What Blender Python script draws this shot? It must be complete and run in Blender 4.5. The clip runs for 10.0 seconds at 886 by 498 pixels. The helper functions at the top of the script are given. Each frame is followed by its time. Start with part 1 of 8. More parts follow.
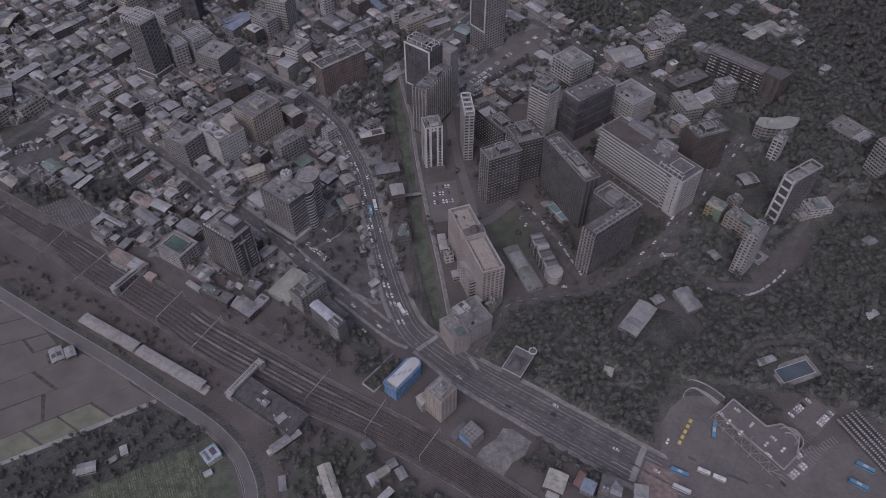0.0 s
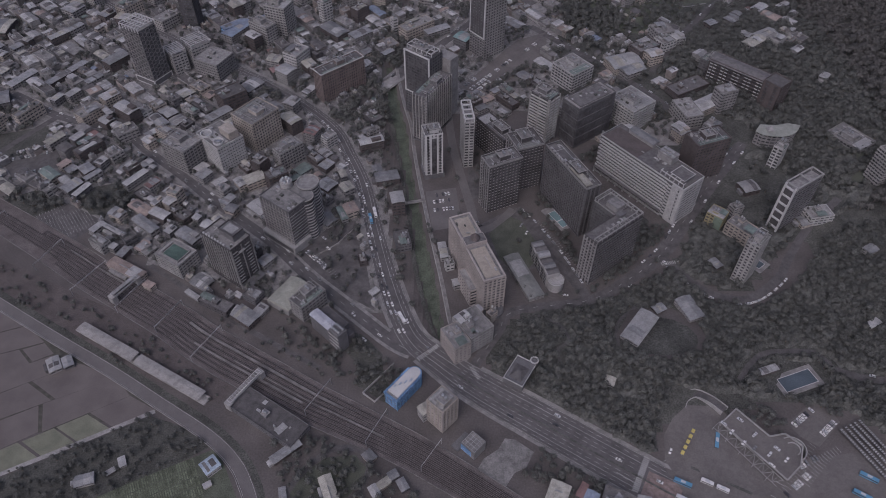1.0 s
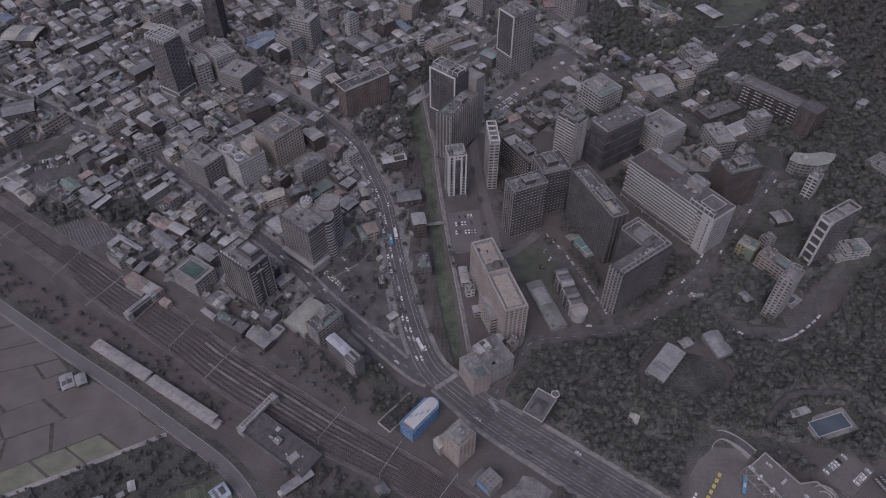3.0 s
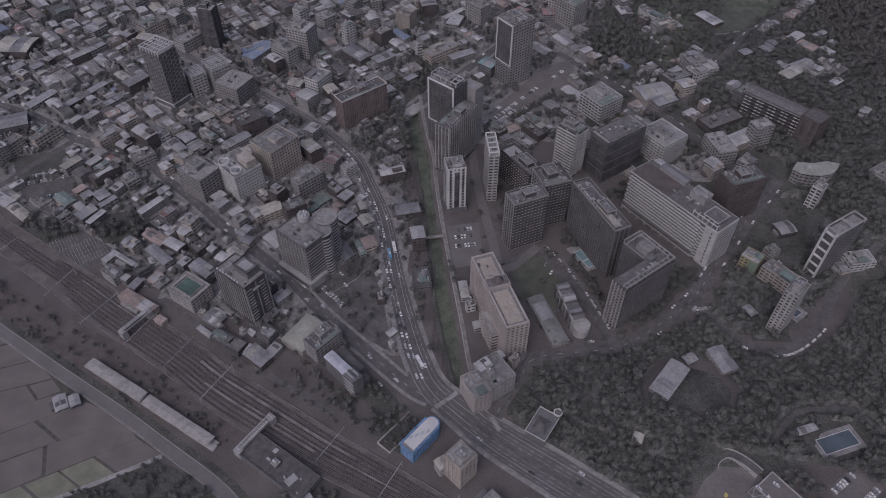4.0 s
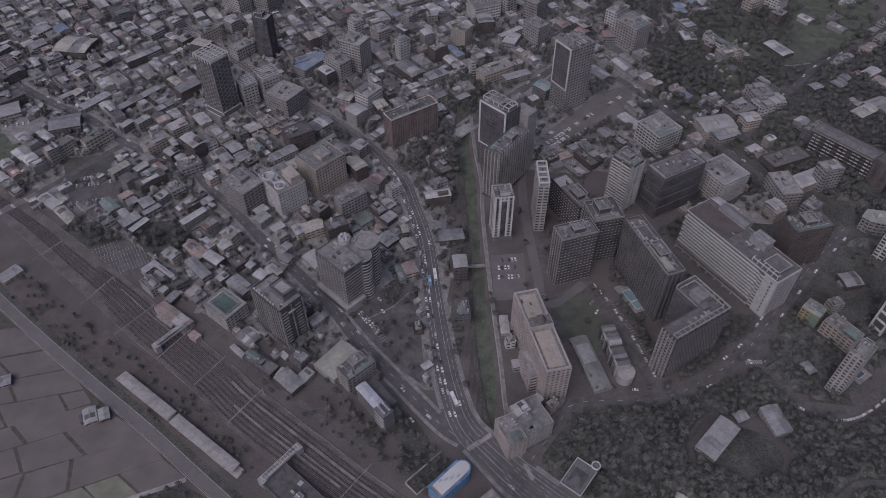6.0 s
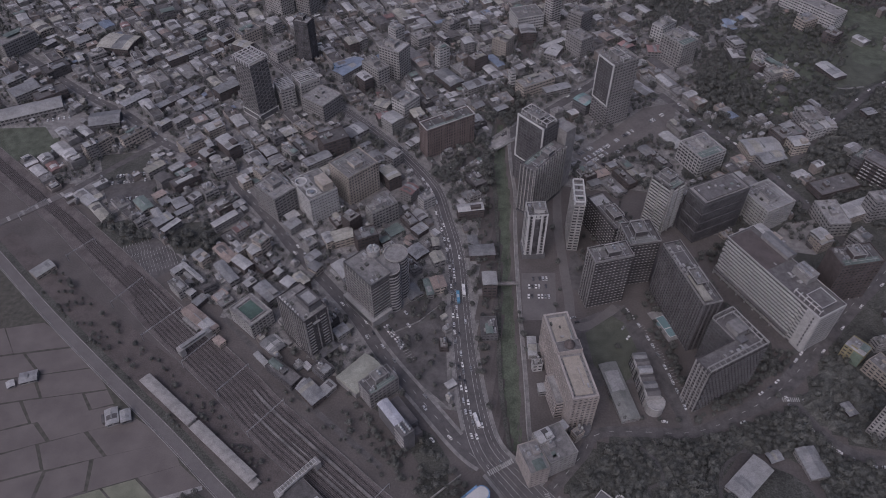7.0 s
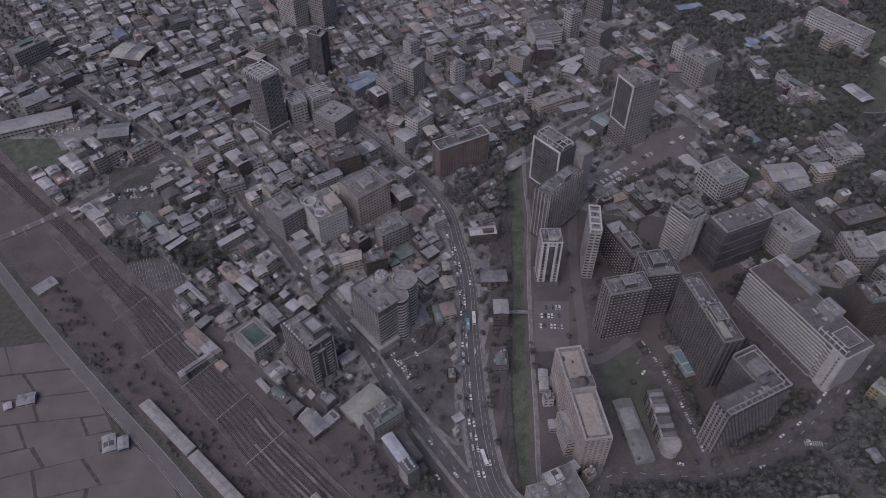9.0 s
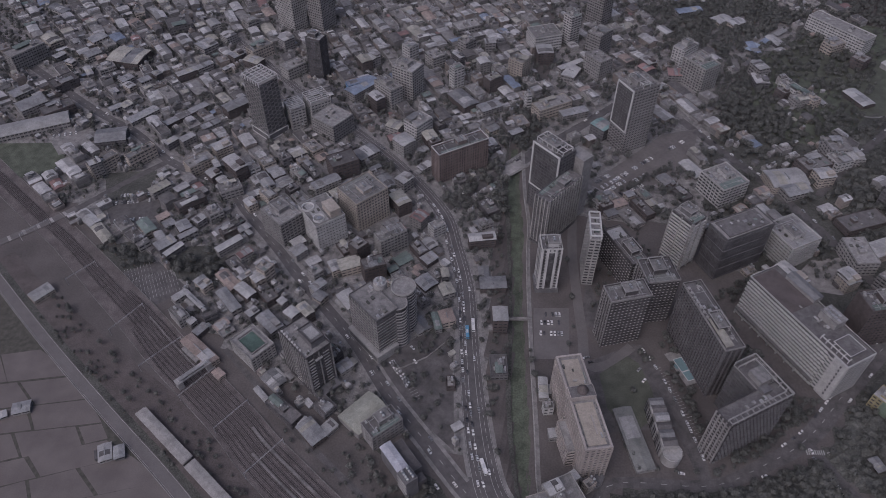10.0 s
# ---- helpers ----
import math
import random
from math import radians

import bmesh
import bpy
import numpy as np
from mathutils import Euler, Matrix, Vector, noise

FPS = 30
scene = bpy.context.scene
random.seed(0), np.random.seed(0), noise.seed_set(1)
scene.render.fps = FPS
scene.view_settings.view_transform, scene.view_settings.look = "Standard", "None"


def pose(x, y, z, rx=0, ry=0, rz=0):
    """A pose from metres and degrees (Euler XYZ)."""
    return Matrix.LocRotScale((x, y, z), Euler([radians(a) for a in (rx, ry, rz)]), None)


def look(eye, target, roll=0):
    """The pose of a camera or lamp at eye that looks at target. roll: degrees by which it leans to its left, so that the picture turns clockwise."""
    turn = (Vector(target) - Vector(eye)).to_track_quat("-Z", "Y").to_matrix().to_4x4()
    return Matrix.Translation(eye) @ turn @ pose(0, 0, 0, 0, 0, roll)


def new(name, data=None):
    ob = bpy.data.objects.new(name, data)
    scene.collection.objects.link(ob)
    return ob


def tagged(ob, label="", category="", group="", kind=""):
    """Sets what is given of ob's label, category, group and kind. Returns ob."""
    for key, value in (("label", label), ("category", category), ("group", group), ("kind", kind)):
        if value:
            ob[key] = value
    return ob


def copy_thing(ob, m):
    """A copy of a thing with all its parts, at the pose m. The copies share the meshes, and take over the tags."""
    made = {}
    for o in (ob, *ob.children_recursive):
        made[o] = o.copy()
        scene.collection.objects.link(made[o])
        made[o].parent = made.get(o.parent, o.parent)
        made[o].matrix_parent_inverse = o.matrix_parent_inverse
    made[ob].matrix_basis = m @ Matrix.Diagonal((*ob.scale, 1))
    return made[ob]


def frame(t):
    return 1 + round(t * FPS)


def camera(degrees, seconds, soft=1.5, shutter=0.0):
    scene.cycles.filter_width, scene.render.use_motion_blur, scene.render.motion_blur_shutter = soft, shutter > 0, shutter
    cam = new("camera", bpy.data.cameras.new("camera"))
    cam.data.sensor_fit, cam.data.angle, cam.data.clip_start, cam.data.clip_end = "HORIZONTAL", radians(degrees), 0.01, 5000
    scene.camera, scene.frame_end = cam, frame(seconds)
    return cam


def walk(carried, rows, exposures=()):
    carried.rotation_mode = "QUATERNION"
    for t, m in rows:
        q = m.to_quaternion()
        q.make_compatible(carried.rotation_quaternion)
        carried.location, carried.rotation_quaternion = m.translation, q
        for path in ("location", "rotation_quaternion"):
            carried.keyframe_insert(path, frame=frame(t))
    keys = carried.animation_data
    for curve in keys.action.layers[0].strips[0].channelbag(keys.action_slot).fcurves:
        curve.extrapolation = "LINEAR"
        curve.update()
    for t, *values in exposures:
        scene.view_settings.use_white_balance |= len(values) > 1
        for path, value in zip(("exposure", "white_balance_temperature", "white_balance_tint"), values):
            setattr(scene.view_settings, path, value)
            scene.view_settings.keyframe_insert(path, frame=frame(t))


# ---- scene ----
cam = camera(63.9, 10.0, soft=0.9)
EXPOSURE, KELVIN, TINT = -0.05, 5760, 23.0
PATH = [
    (0, (2.396, -1.203, 445.19), (2.381, 0.142, 443.71), -0.1),
    (0.5, (0.648, 0.287, 445.118), (0.643, 1.637, 443.643), 0.1),
    (1, (-1.037, 3.163, 445.099), (-1.042, 4.517, 443.627), 0.2),
    (1.5, (-0.962, 7.152, 445.261), (-0.992, 8.51, 443.793), 0.2),
    (2, (-1.576, 11.688, 445.578), (-1.634, 13.047, 444.113), 0.2),
    (2.5, (-2.348, 17.107, 445.758), (-2.409, 18.469, 444.295), 0.2),
    (4, (-4.275, 36.161, 446.196), (-4.331, 37.531, 444.74), -0.1),
    (4.5, (-4.797, 43.093, 446.427), (-4.867, 44.465, 444.973), -0.2),
    (5, (-5.498, 50.155, 446.64), (-5.596, 51.527, 445.188), -0.2),
    (6.5, (-7.437, 71.882, 446.516), (-7.657, 73.246, 445.07), -0.2),
    (7, (-7.573, 79.594, 446.44), (-7.837, 80.952, 444.996), -0.2),
    (7.5, (-8.2, 86.852, 446.454), (-8.487, 88.213, 445.018), -0.2),
    (8, (-8.936, 93.305, 446.183), (-9.238, 94.666, 444.749), -0.2),
    (8.5, (-9.804, 98.916, 445.963), (-10.106, 100.276, 444.528), -0.2),
    (9, (-10.433, 103.427, 445.97), (-10.735, 104.787, 444.535), -0.1),
    (9.5, (-11.008, 106.926, 446.103), (-11.309, 108.286, 444.668), -0.1),
    (10, (-11.687, 109.473, 446.229), (-11.987, 110.835, 444.795), -0.0),
]
walk(cam, [(t, look(eye, target, roll)) for t, eye, target, roll in PATH], [(0, EXPOSURE, KELVIN, TINT), (10, EXPOSURE, KELVIN, TINT)])


# ---- world and sun ----
SUN_UP, SUN_ROUND = 50.0, -156.0
world = bpy.data.worlds.new("overcast_sky")
scene.world = world
world.use_nodes = True
wn, wl = world.node_tree.nodes, world.node_tree.links
sky = wn.new("ShaderNodeTexSky")
sky.sky_type = "NISHITA"
sky.sun_disc = False
sky.sun_elevation, sky.sun_rotation = radians(SUN_UP), radians(SUN_ROUND)
sky.air_density, sky.dust_density, sky.ozone_density = 1.0, 6.0, 1.0
wn["Background"].inputs["Strength"].default_value = 0.07
wl.new(sky.outputs["Color"], wn["Background"].inputs["Color"])
sun = new("sun", bpy.data.lights.new("sun", "SUN"))
sun.data.energy, sun.data.angle, sun.data.color = 1.3, radians(80), (1.0, 0.95, 0.9)
_e, _a = radians(SUN_UP), radians(SUN_ROUND)
sun.matrix_world = look((0, 0, 800), Vector((0, 0, 800)) - Vector((math.cos(_e) * math.sin(_a), math.cos(_e) * math.cos(_a), math.sin(_e))))


# ---- materials ----
def surf(name, col, rough=0.85, metal=0.0, patch=0.16, grain=0.16, size=14.0, fine=0.7, bump=0.15, rand=0.0, island=0.0, ribs=0.0, spec=0.3, stain=0.0):
    """A weathered surface: colour broken up by broad patches, fine grain, streaks and small relief."""
    m = bpy.data.materials.new(name)
    m.use_nodes = True
    n, l = m.node_tree.nodes, m.node_tree.links
    b = n["Principled BSDF"]
    b.inputs["Roughness"].default_value, b.inputs["Metallic"].default_value = rough, metal
    b.inputs["Specular IOR Level"].default_value = spec
    geo = n.new("ShaderNodeNewGeometry")

    def ramp(src, lo, hi, a=0.3, c=0.7):
        r = n.new("ShaderNodeMapRange")
        r.inputs["From Min"].default_value, r.inputs["From Max"].default_value = a, c
        r.inputs["To Min"].default_value, r.inputs["To Max"].default_value = lo, hi
        l.new(src, r.inputs["Value"])
        return r.outputs["Result"]

    def mul(x, y):
        k = n.new("ShaderNodeMath")
        k.operation = "MULTIPLY"
        l.new(x, k.inputs[0]), l.new(y, k.inputs[1])
        return k.outputs[0]

    def noise_tex(scale, detail=5):
        t = n.new("ShaderNodeTexNoise")
        t.inputs["Scale"].default_value, t.inputs["Detail"].default_value = scale, detail
        l.new(geo.outputs["Position"], t.inputs["Vector"])
        return t.outputs["Fac"]

    broad, small = noise_tex(1.0 / size), noise_tex(1.0 / fine, 3)
    f = mul(ramp(broad, 1 - patch, 1 + patch), ramp(small, 1 - grain, 1 + grain))
    if stain:
        f = mul(f, ramp(noise_tex(0.3, 8), 1 - stain * 0.8, 1.0, 0.36, 0.58))
    if rand:
        o = n.new("ShaderNodeObjectInfo")
        f = mul(f, ramp(o.outputs["Random"], 1 - rand, 1 + rand, 0, 1))
    if island:
        f = mul(f, ramp(geo.outputs["Random Per Island"], 1 - island, 1 + island, 0, 1))
    height = small
    if ribs:
        tc, w = n.new("ShaderNodeTexCoord"), n.new("ShaderNodeTexWave")
        w.inputs["Scale"].default_value, w.inputs["Distortion"].default_value = ribs, 0.3
        l.new(tc.outputs["Object"], w.inputs["Vector"])
        # colour follows the ribs: darker in the troughs, paler on the crests
        f = mul(f, ramp(w.outputs["Fac"], 0.86, 1.06, 0, 1))
        height = w.outputs["Fac"]
    mix = n.new("ShaderNodeVectorMath")
    mix.operation = "SCALE"
    mix.inputs[0].default_value = col
    l.new(f, mix.inputs["Scale"])
    l.new(mix.outputs["Vector"], b.inputs["Base Color"])
    if bump:
        bp = n.new("ShaderNodeBump")
        bp.inputs["Strength"].default_value, bp.inputs["Distance"].default_value = bump, 0.2
        l.new(height, bp.inputs["Height"])
        l.new(bp.outputs["Normal"], b.inputs["Normal"])
    return m


WALL = {
    "grey": surf("grey_render", (0.235, 0.23, 0.226), stain=0.25),
    "pale": surf("pale_tile", (0.29, 0.285, 0.277), stain=0.2),
    "white": surf("white_paint", (0.39, 0.39, 0.382), stain=0.18, patch=0.15),
    "beige": surf("beige_tile", (0.34, 0.31, 0.275), stain=0.2),
    "pink": surf("pink_tile", (0.325, 0.298, 0.28), patch=0.15, stain=0.12),
    "brown": surf("brown_tile", (0.098, 0.085, 0.082), stain=0.2),
    "red": surf("red_brick", (0.19, 0.158, 0.15), stain=0.2),
    "dark": surf("dark_stone", (0.088, 0.084, 0.086), stain=0.2),
    "slate": surf("slate_tile", (0.135, 0.133, 0.137), stain=0.2),
    "blue": surf("blue_netting", (0.15, 0.25, 0.4), patch=0.35, grain=0.3, fine=1.2, size=4),
    "yellow": surf("yellow_panel", (0.26, 0.235, 0.145), stain=0.2),
    "green": surf("green_panel", (0.15, 0.19, 0.15), stain=0.2),
}
ROOF = {
    "c": surf("roof_concrete", (0.215, 0.21, 0.206), stain=0.35, size=5, rand=0.25),
    "d": surf("roof_dark_felt", (0.12, 0.115, 0.115), stain=0.3, size=5, rand=0.25),
    "m": surf("corrugated_grey", (0.245, 0.247, 0.25), rough=0.6, metal=0.2, ribs=1.1, stain=0.3, rand=0.25, spec=0.4),
    "w": surf("corrugated_pale", (0.32, 0.32, 0.317), rough=0.6, ribs=1.1, stain=0.2, rand=0.2),
    "y": surf("corrugated_cream", (0.325, 0.316, 0.278), rough=0.7, ribs=1.1, stain=0.3, rand=0.15),
    "g": surf("green_sheet", (0.155, 0.19, 0.175), rough=0.6, ribs=1.1, stain=0.25, rand=0.15),
    "r": surf("red_sheet", (0.23, 0.15, 0.142), rough=0.6, ribs=1.1, stain=0.25, rand=0.25),
    "b": surf("blue_sheet", (0.19, 0.225, 0.285), rough=0.6, ribs=1.1, stain=0.25, rand=0.2),
    "l": surf("pale_blue_sheet", (0.32, 0.38, 0.44), rough=0.6, ribs=1.1, stain=0.25),
    "s": surf("tan_roof_tile", (0.285, 0.235, 0.21), ribs=1.6, stain=0.3, rand=0.15),
    "t": surf("teal_deck", (0.19, 0.28, 0.275), stain=0.3),
    "f": surf("grey_green_sheet", (0.2, 0.205, 0.195), rough=0.6, ribs=1.1, stain=0.25),
    "tan": surf("tan_roof_paint", (0.31, 0.28, 0.24), patch=0.15, stain=0.15),
}


def glass_mat(name, col, rough):
    m = surf(name, col, rough=rough, patch=0.5, grain=0.45, size=7, fine=2.2, bump=0.0, spec=0.5)
    return m


GLASS = glass_mat("window_glass", (0.08, 0.08, 0.085), 0.18)
GLASS_BLUE = glass_mat("curtain_glass", (0.1, 0.102, 0.11), 0.2)
GLASS_DIM = glass_mat("dim_glass", (0.066, 0.065, 0.068), 0.3)
STEEL = surf("stainless_steel", (0.45, 0.46, 0.465), rough=0.35, metal=0.8, patch=0.1, bump=0)
FRAME = surf("white_frame_paint", (0.44, 0.44, 0.435), patch=0.1, grain=0.08)
ASPHALT = surf("asphalt", (0.105, 0.1, 0.1), patch=0.18, grain=0.15, size=14, stain=0.2)
ASPHALT_OLD = surf("worn_asphalt", (0.102, 0.097, 0.096), patch=0.25, size=10, stain=0.25)
ASPHALT_FARM = surf("pale_asphalt", (0.138, 0.129, 0.127), patch=0.12, grain=0.1, size=18, stain=0.1)
PAVING = surf("paving", (0.21, 0.203, 0.197), patch=0.25, size=6, stain=0.25)
PAVING_RED = surf("red_paving", (0.19, 0.15, 0.14), patch=0.3, size=3)
CONCRETE = surf("concrete", (0.30, 0.29, 0.28), patch=0.25, stain=0.3)
KERB = surf("grimy_concrete", (0.175, 0.165, 0.16), patch=0.3, stain=0.3)
PAINT = surf("road_paint", (0.36, 0.36, 0.35), patch=0.2, grain=0.25, bump=0)
BALLAST = surf("ballast", (0.112, 0.099, 0.096), patch=0.3, grain=0.35, size=12, fine=0.5)
OIL = surf("oiled_ballast", (0.058, 0.051, 0.05), patch=0.25, grain=0.3, size=10)
RAIL = surf("rail_steel", (0.17, 0.155, 0.15), rough=0.5, metal=0.4, bump=0)
SLEEPER = surf("sleeper", (0.07, 0.062, 0.06), island=0.3, bump=0)
EARTH = surf("earth", (0.098, 0.089, 0.085), patch=0.22, grain=0.16, size=30, fine=1.3)
TOWN = surf("town_ground", (0.2, 0.193, 0.187), patch=0.35, grain=0.25, size=9, fine=1.1, stain=0.35)
YARD_CONCRETE = surf("yard_concrete", (0.136, 0.126, 0.121), patch=0.14, grain=0.1, size=20, fine=1.0, stain=0.15)
YARD_EARTH = surf("yard_earth", (0.098, 0.086, 0.082), patch=0.2, grain=0.2, size=16, fine=1.0, stain=0.15)
SCRUB = surf("scrub_ground", (0.077, 0.078, 0.07), patch=0.3, grain=0.4, size=20, fine=1.1, stain=0.3)
GRASS = surf("grass", (0.085, 0.095, 0.072), patch=0.3, grain=0.3, size=9, fine=0.8)
LAWN = surf("lawn", (0.083, 0.089, 0.071), patch=0.2, grain=0.2, size=10, fine=0.8)
GRAVEL = surf("gravel", (0.185, 0.18, 0.174), patch=0.3, grain=0.2, size=9, fine=1.0, stain=0.3)
PADDY = surf("flooded_paddy", (0.134, 0.119, 0.113), rough=0.45, patch=0.16, grain=0.1, size=16, bump=0.03, spec=0.25)
PADDY_GREEN = surf("young_paddy", (0.16, 0.165, 0.12), rough=0.4, patch=0.25, grain=0.15, size=9, bump=0.05, spec=0.5)
BUND = surf("bund_grass", (0.075, 0.073, 0.062), patch=0.3, size=4)
CROP = surf("crop_rows", (0.105, 0.12, 0.082), patch=0.4, grain=0.4, size=5, fine=0.9, island=0.25)
STREAM = surf("stream_bed", (0.078, 0.09, 0.066), rough=0.5, patch=0.4, grain=0.3, size=9, fine=1.4)
POOL = surf("pool_water", (0.15, 0.225, 0.235), rough=0.12, patch=0.15, bump=0.03, spec=0.5)
POOL_DIM = surf("deep_pool_water", (0.085, 0.105, 0.12), rough=0.12, patch=0.15, bump=0.03, spec=0.5)
LEAF = surf("foliage", (0.093, 0.096, 0.089), patch=0.25, grain=0.2, size=15, fine=2.0, island=0.2, bump=0, spec=0.2, rough=0.7)
LEAF_RED = surf("autumn_foliage", (0.09, 0.087, 0.082), patch=0.25, grain=0.2, size=15, fine=2.0, island=0.2, bump=0, spec=0.2, rough=0.7)
LEAF_CORE = surf("inner_foliage", (0.1, 0.102, 0.094), patch=0.3, grain=0.3, size=9, fine=1.2, bump=0.3, spec=0.1)
BARK = surf("bark", (0.12, 0.095, 0.07))
TYRE = surf("rubber", (0.03, 0.03, 0.03), bump=0)
CAR = {k: surf(k + "_car_paint", c, rough=0.3, patch=0.05, grain=0.05, bump=0, spec=0.6) for k, c in dict(
    white=(0.6, 0.6, 0.59), silver=(0.45, 0.46, 0.47), black=(0.04, 0.04, 0.045), grey=(0.18, 0.185, 0.19), red=(0.35, 0.05, 0.04), yellow=(0.62, 0.45, 0.06), blue=(0.10, 0.24, 0.36)).items()}


# ---- mesh helpers ----
class Build:
    """Gathers vertices and faces for one mesh."""

    def __init__(self):
        self.v, self.f, self.mi = [], [], []

    def face(self, pts, mat=0):
        i = len(self.v)
        self.v += [tuple(p) for p in pts]
        self.f.append(tuple(range(i, i + len(pts))))
        self.mi.append(mat)

    def box(self, x0, y0, z0, x1, y1, z1, mat=0, bottom=False):
        i = len(self.v)
        self.v += [(x0, y0, z0), (x1, y0, z0), (x1, y1, z0), (x0, y1, z0), (x0, y0, z1), (x1, y0, z1), (x1, y1, z1), (x0, y1, z1)]
        fs = [(4, 5, 6, 7), (0, 1, 5, 4), (1, 2, 6, 5), (2, 3, 7, 6), (3, 0, 4, 7)] + ([(3, 2, 1, 0)] if bottom else [])
        self.f += [tuple(i + k for k in q) for q in fs]
        self.mi += [mat] * len(fs)
        return self

    def turned(self, cx, cy, z0, z1, w, d, rot, mat=0):
        c, s = math.cos(radians(rot)), math.sin(radians(rot))
        i = len(self.v)
        for z in (z0, z1):
            for sx, sy in ((-1, -1), (1, -1), (1, 1), (-1, 1)):
                lx, ly = sx * w / 2, sy * d / 2
                self.v.append((cx + lx * c - ly * s, cy + lx * s + ly * c, z))
        fs = [(4, 5, 6, 7), (0, 1, 5, 4), (1, 2, 6, 5), (2, 3, 7, 6), (3, 0, 4, 7)]
        self.f += [tuple(i + k for k in q) for q in fs]
        self.mi += [mat] * 5
        return self

    def tube(self, cx, cy, z0, z1, r0, r1=None, n=12, cap=True, mat=0, a0=0.0, a1=360.0):
        r1 = r0 if r1 is None else r1
        i = len(self.v)
        for k in range(n):
            a = radians(a0 + (a1 - a0) * k / n)
            self.v += [(cx + r0 * math.cos(a), cy + r0 * math.sin(a), z0), (cx + r1 * math.cos(a), cy + r1 * math.sin(a), z1)]
        for k in range(n):
            p, q = i + 2 * k, i + 2 * ((k + 1) % n)
            self.f.append((p, q, q + 1, p + 1))
        self.mi += [mat] * n
        if cap:
            self.f.append(tuple(i + 2 * k + 1 for k in range(n)))
            self.mi.append(mat)
        return self

    def beam(self, p, q, t=0.15, mat=0):
        p, q = Vector(p), Vector(q)
        d = (q - p).normalized()
        u = d.cross(Vector((0, 0, 1)))
        u = (u if u.length > 0.01 else Vector((1, 0, 0))).normalized() * t
        w = d.cross(u).normalized() * t
        i = len(self.v)
        for e in (p, q):
            self.v += [tuple(e + a * u + b * w) for a, b in ((-1, -1), (1, -1), (1, 1), (-1, 1))]
        fs = [(0, 1, 5, 4), (1, 2, 6, 5), (2, 3, 7, 6), (3, 0, 4, 7), (3, 2, 1, 0), (4, 5, 6, 7)]
        self.f += [tuple(i + k for k in f) for f in fs]
        self.mi += [mat] * 6
        return self

    def mesh(self, name, *mats):
        me = bpy.data.meshes.new(name)
        me.from_pydata(self.v, [], self.f)
        for m in mats:
            me.materials.append(m)
        if len(mats) > 1:
            me.polygons.foreach_set("material_index", self.mi)
        me.update()
        return me


def part(name, build, material, parent, label="", loc=(0, 0, 0), rot=0.0):
    """Links a Build, or a mesh already made, as one mesh object under its thing."""
    me = build.mesh(name, material) if isinstance(build, Build) else build
    ob = new(name, me)
    if parent:
        ob.parent = parent
    ob.location = loc
    ob.rotation_euler = (0, 0, radians(rot))
    if label:
        ob["label"] = label
    return ob


def thing(name, x, y, z, rot, label, category, group="", kind=""):
    ob = new(name)
    ob.empty_display_size = 1
    ob.matrix_basis = pose(x, y, z, 0, 0, rot)
    return tagged(ob, label, category, group, kind)


def sheet(name, build, mats, label, category="ground", kind="structure"):
    ob = new(name, build.mesh(name, *mats))
    return tagged(ob, label, category, "", kind)


# ---- terrain ----
def ground_z(x, y):
    z = 10 * math.exp(-((x - 140) / 75) ** 2 - ((y - 303) / 38) ** 2)
    s = min(1.0, max(0.0, (x - 290) / 330))
    z += 70 * s * s * (3 - 2 * s) * math.exp(-((y - 380) / 230) ** 2)
    z += 16 * math.exp(-((x - 330) / 130) ** 2 - ((y - 680) / 150) ** 2)
    return z


def inside(x, y, poly):
    hit, j = False, len(poly) - 1
    for i in range(len(poly)):
        (xi, yi), (xj, yj) = poly[i], poly[j]
        if (yi > y) != (yj > y) and x < (xj - xi) * (y - yi) / (yj - yi) + xi:
            hit = not hit
        j = i
    return hit


def smooth(pts, step=6.0):
    """A smooth line through the points, with their extra values, at even steps."""
    p = [np.array(q, float) for q in pts]
    p = [2 * p[0] - p[1]] + p + [2 * p[-1] - p[-2]]
    out = []
    for i in range(1, len(p) - 2):
        k = max(2, int(np.linalg.norm((p[i + 1] - p[i])[:2]) / step))
        for j in range(k):
            t = j / k
            out.append(0.5 * (2 * p[i] + (p[i + 1] - p[i - 1]) * t + (2 * p[i - 1] - 5 * p[i] + 4 * p[i + 1] - p[i + 2]) * t * t + (3 * p[i] - p[i - 1] - 3 * p[i + 1] + p[i + 2]) * t ** 3))
    return out + [p[-2]]


def side(line, o):
    """The line shifted to its left by o, or by o(i) at each point."""
    out = []
    for i, p in enumerate(line):
        d = (line[min(i + 1, len(line) - 1)] - line[max(i - 1, 0)])[:2]
        d = d / np.linalg.norm(d)
        k = o(i) if callable(o) else o
        out.append((p[0] - d[1] * k, p[1] + d[0] * k))
    return out


def strip(b, line, o0, o1, z0, z1, mat=0, follow=True):
    """A band along a line between two offsets, with its top at z1 and sides down to z0."""
    l, r = side(line, o0), side(line, o1)
    for i in range(len(line) - 1):
        g = [ground_z(*p) if follow else 0.0 for p in (l[i], l[i + 1], r[i], r[i + 1])]
        top = [(*l[i], z1 + g[0]), (*r[i], z1 + g[2]), (*r[i + 1], z1 + g[3]), (*l[i + 1], z1 + g[1])]
        b.face(top, mat)
        if z1 > z0 + 0.02:
            for e, ga, gb in ((l, g[0], g[1]), (r, g[2], g[3])):
                b.face([(*e[i], z0 + ga), (*e[i + 1], z0 + gb), (*e[i + 1], z1 + gb), (*e[i], z1 + ga)], mat)


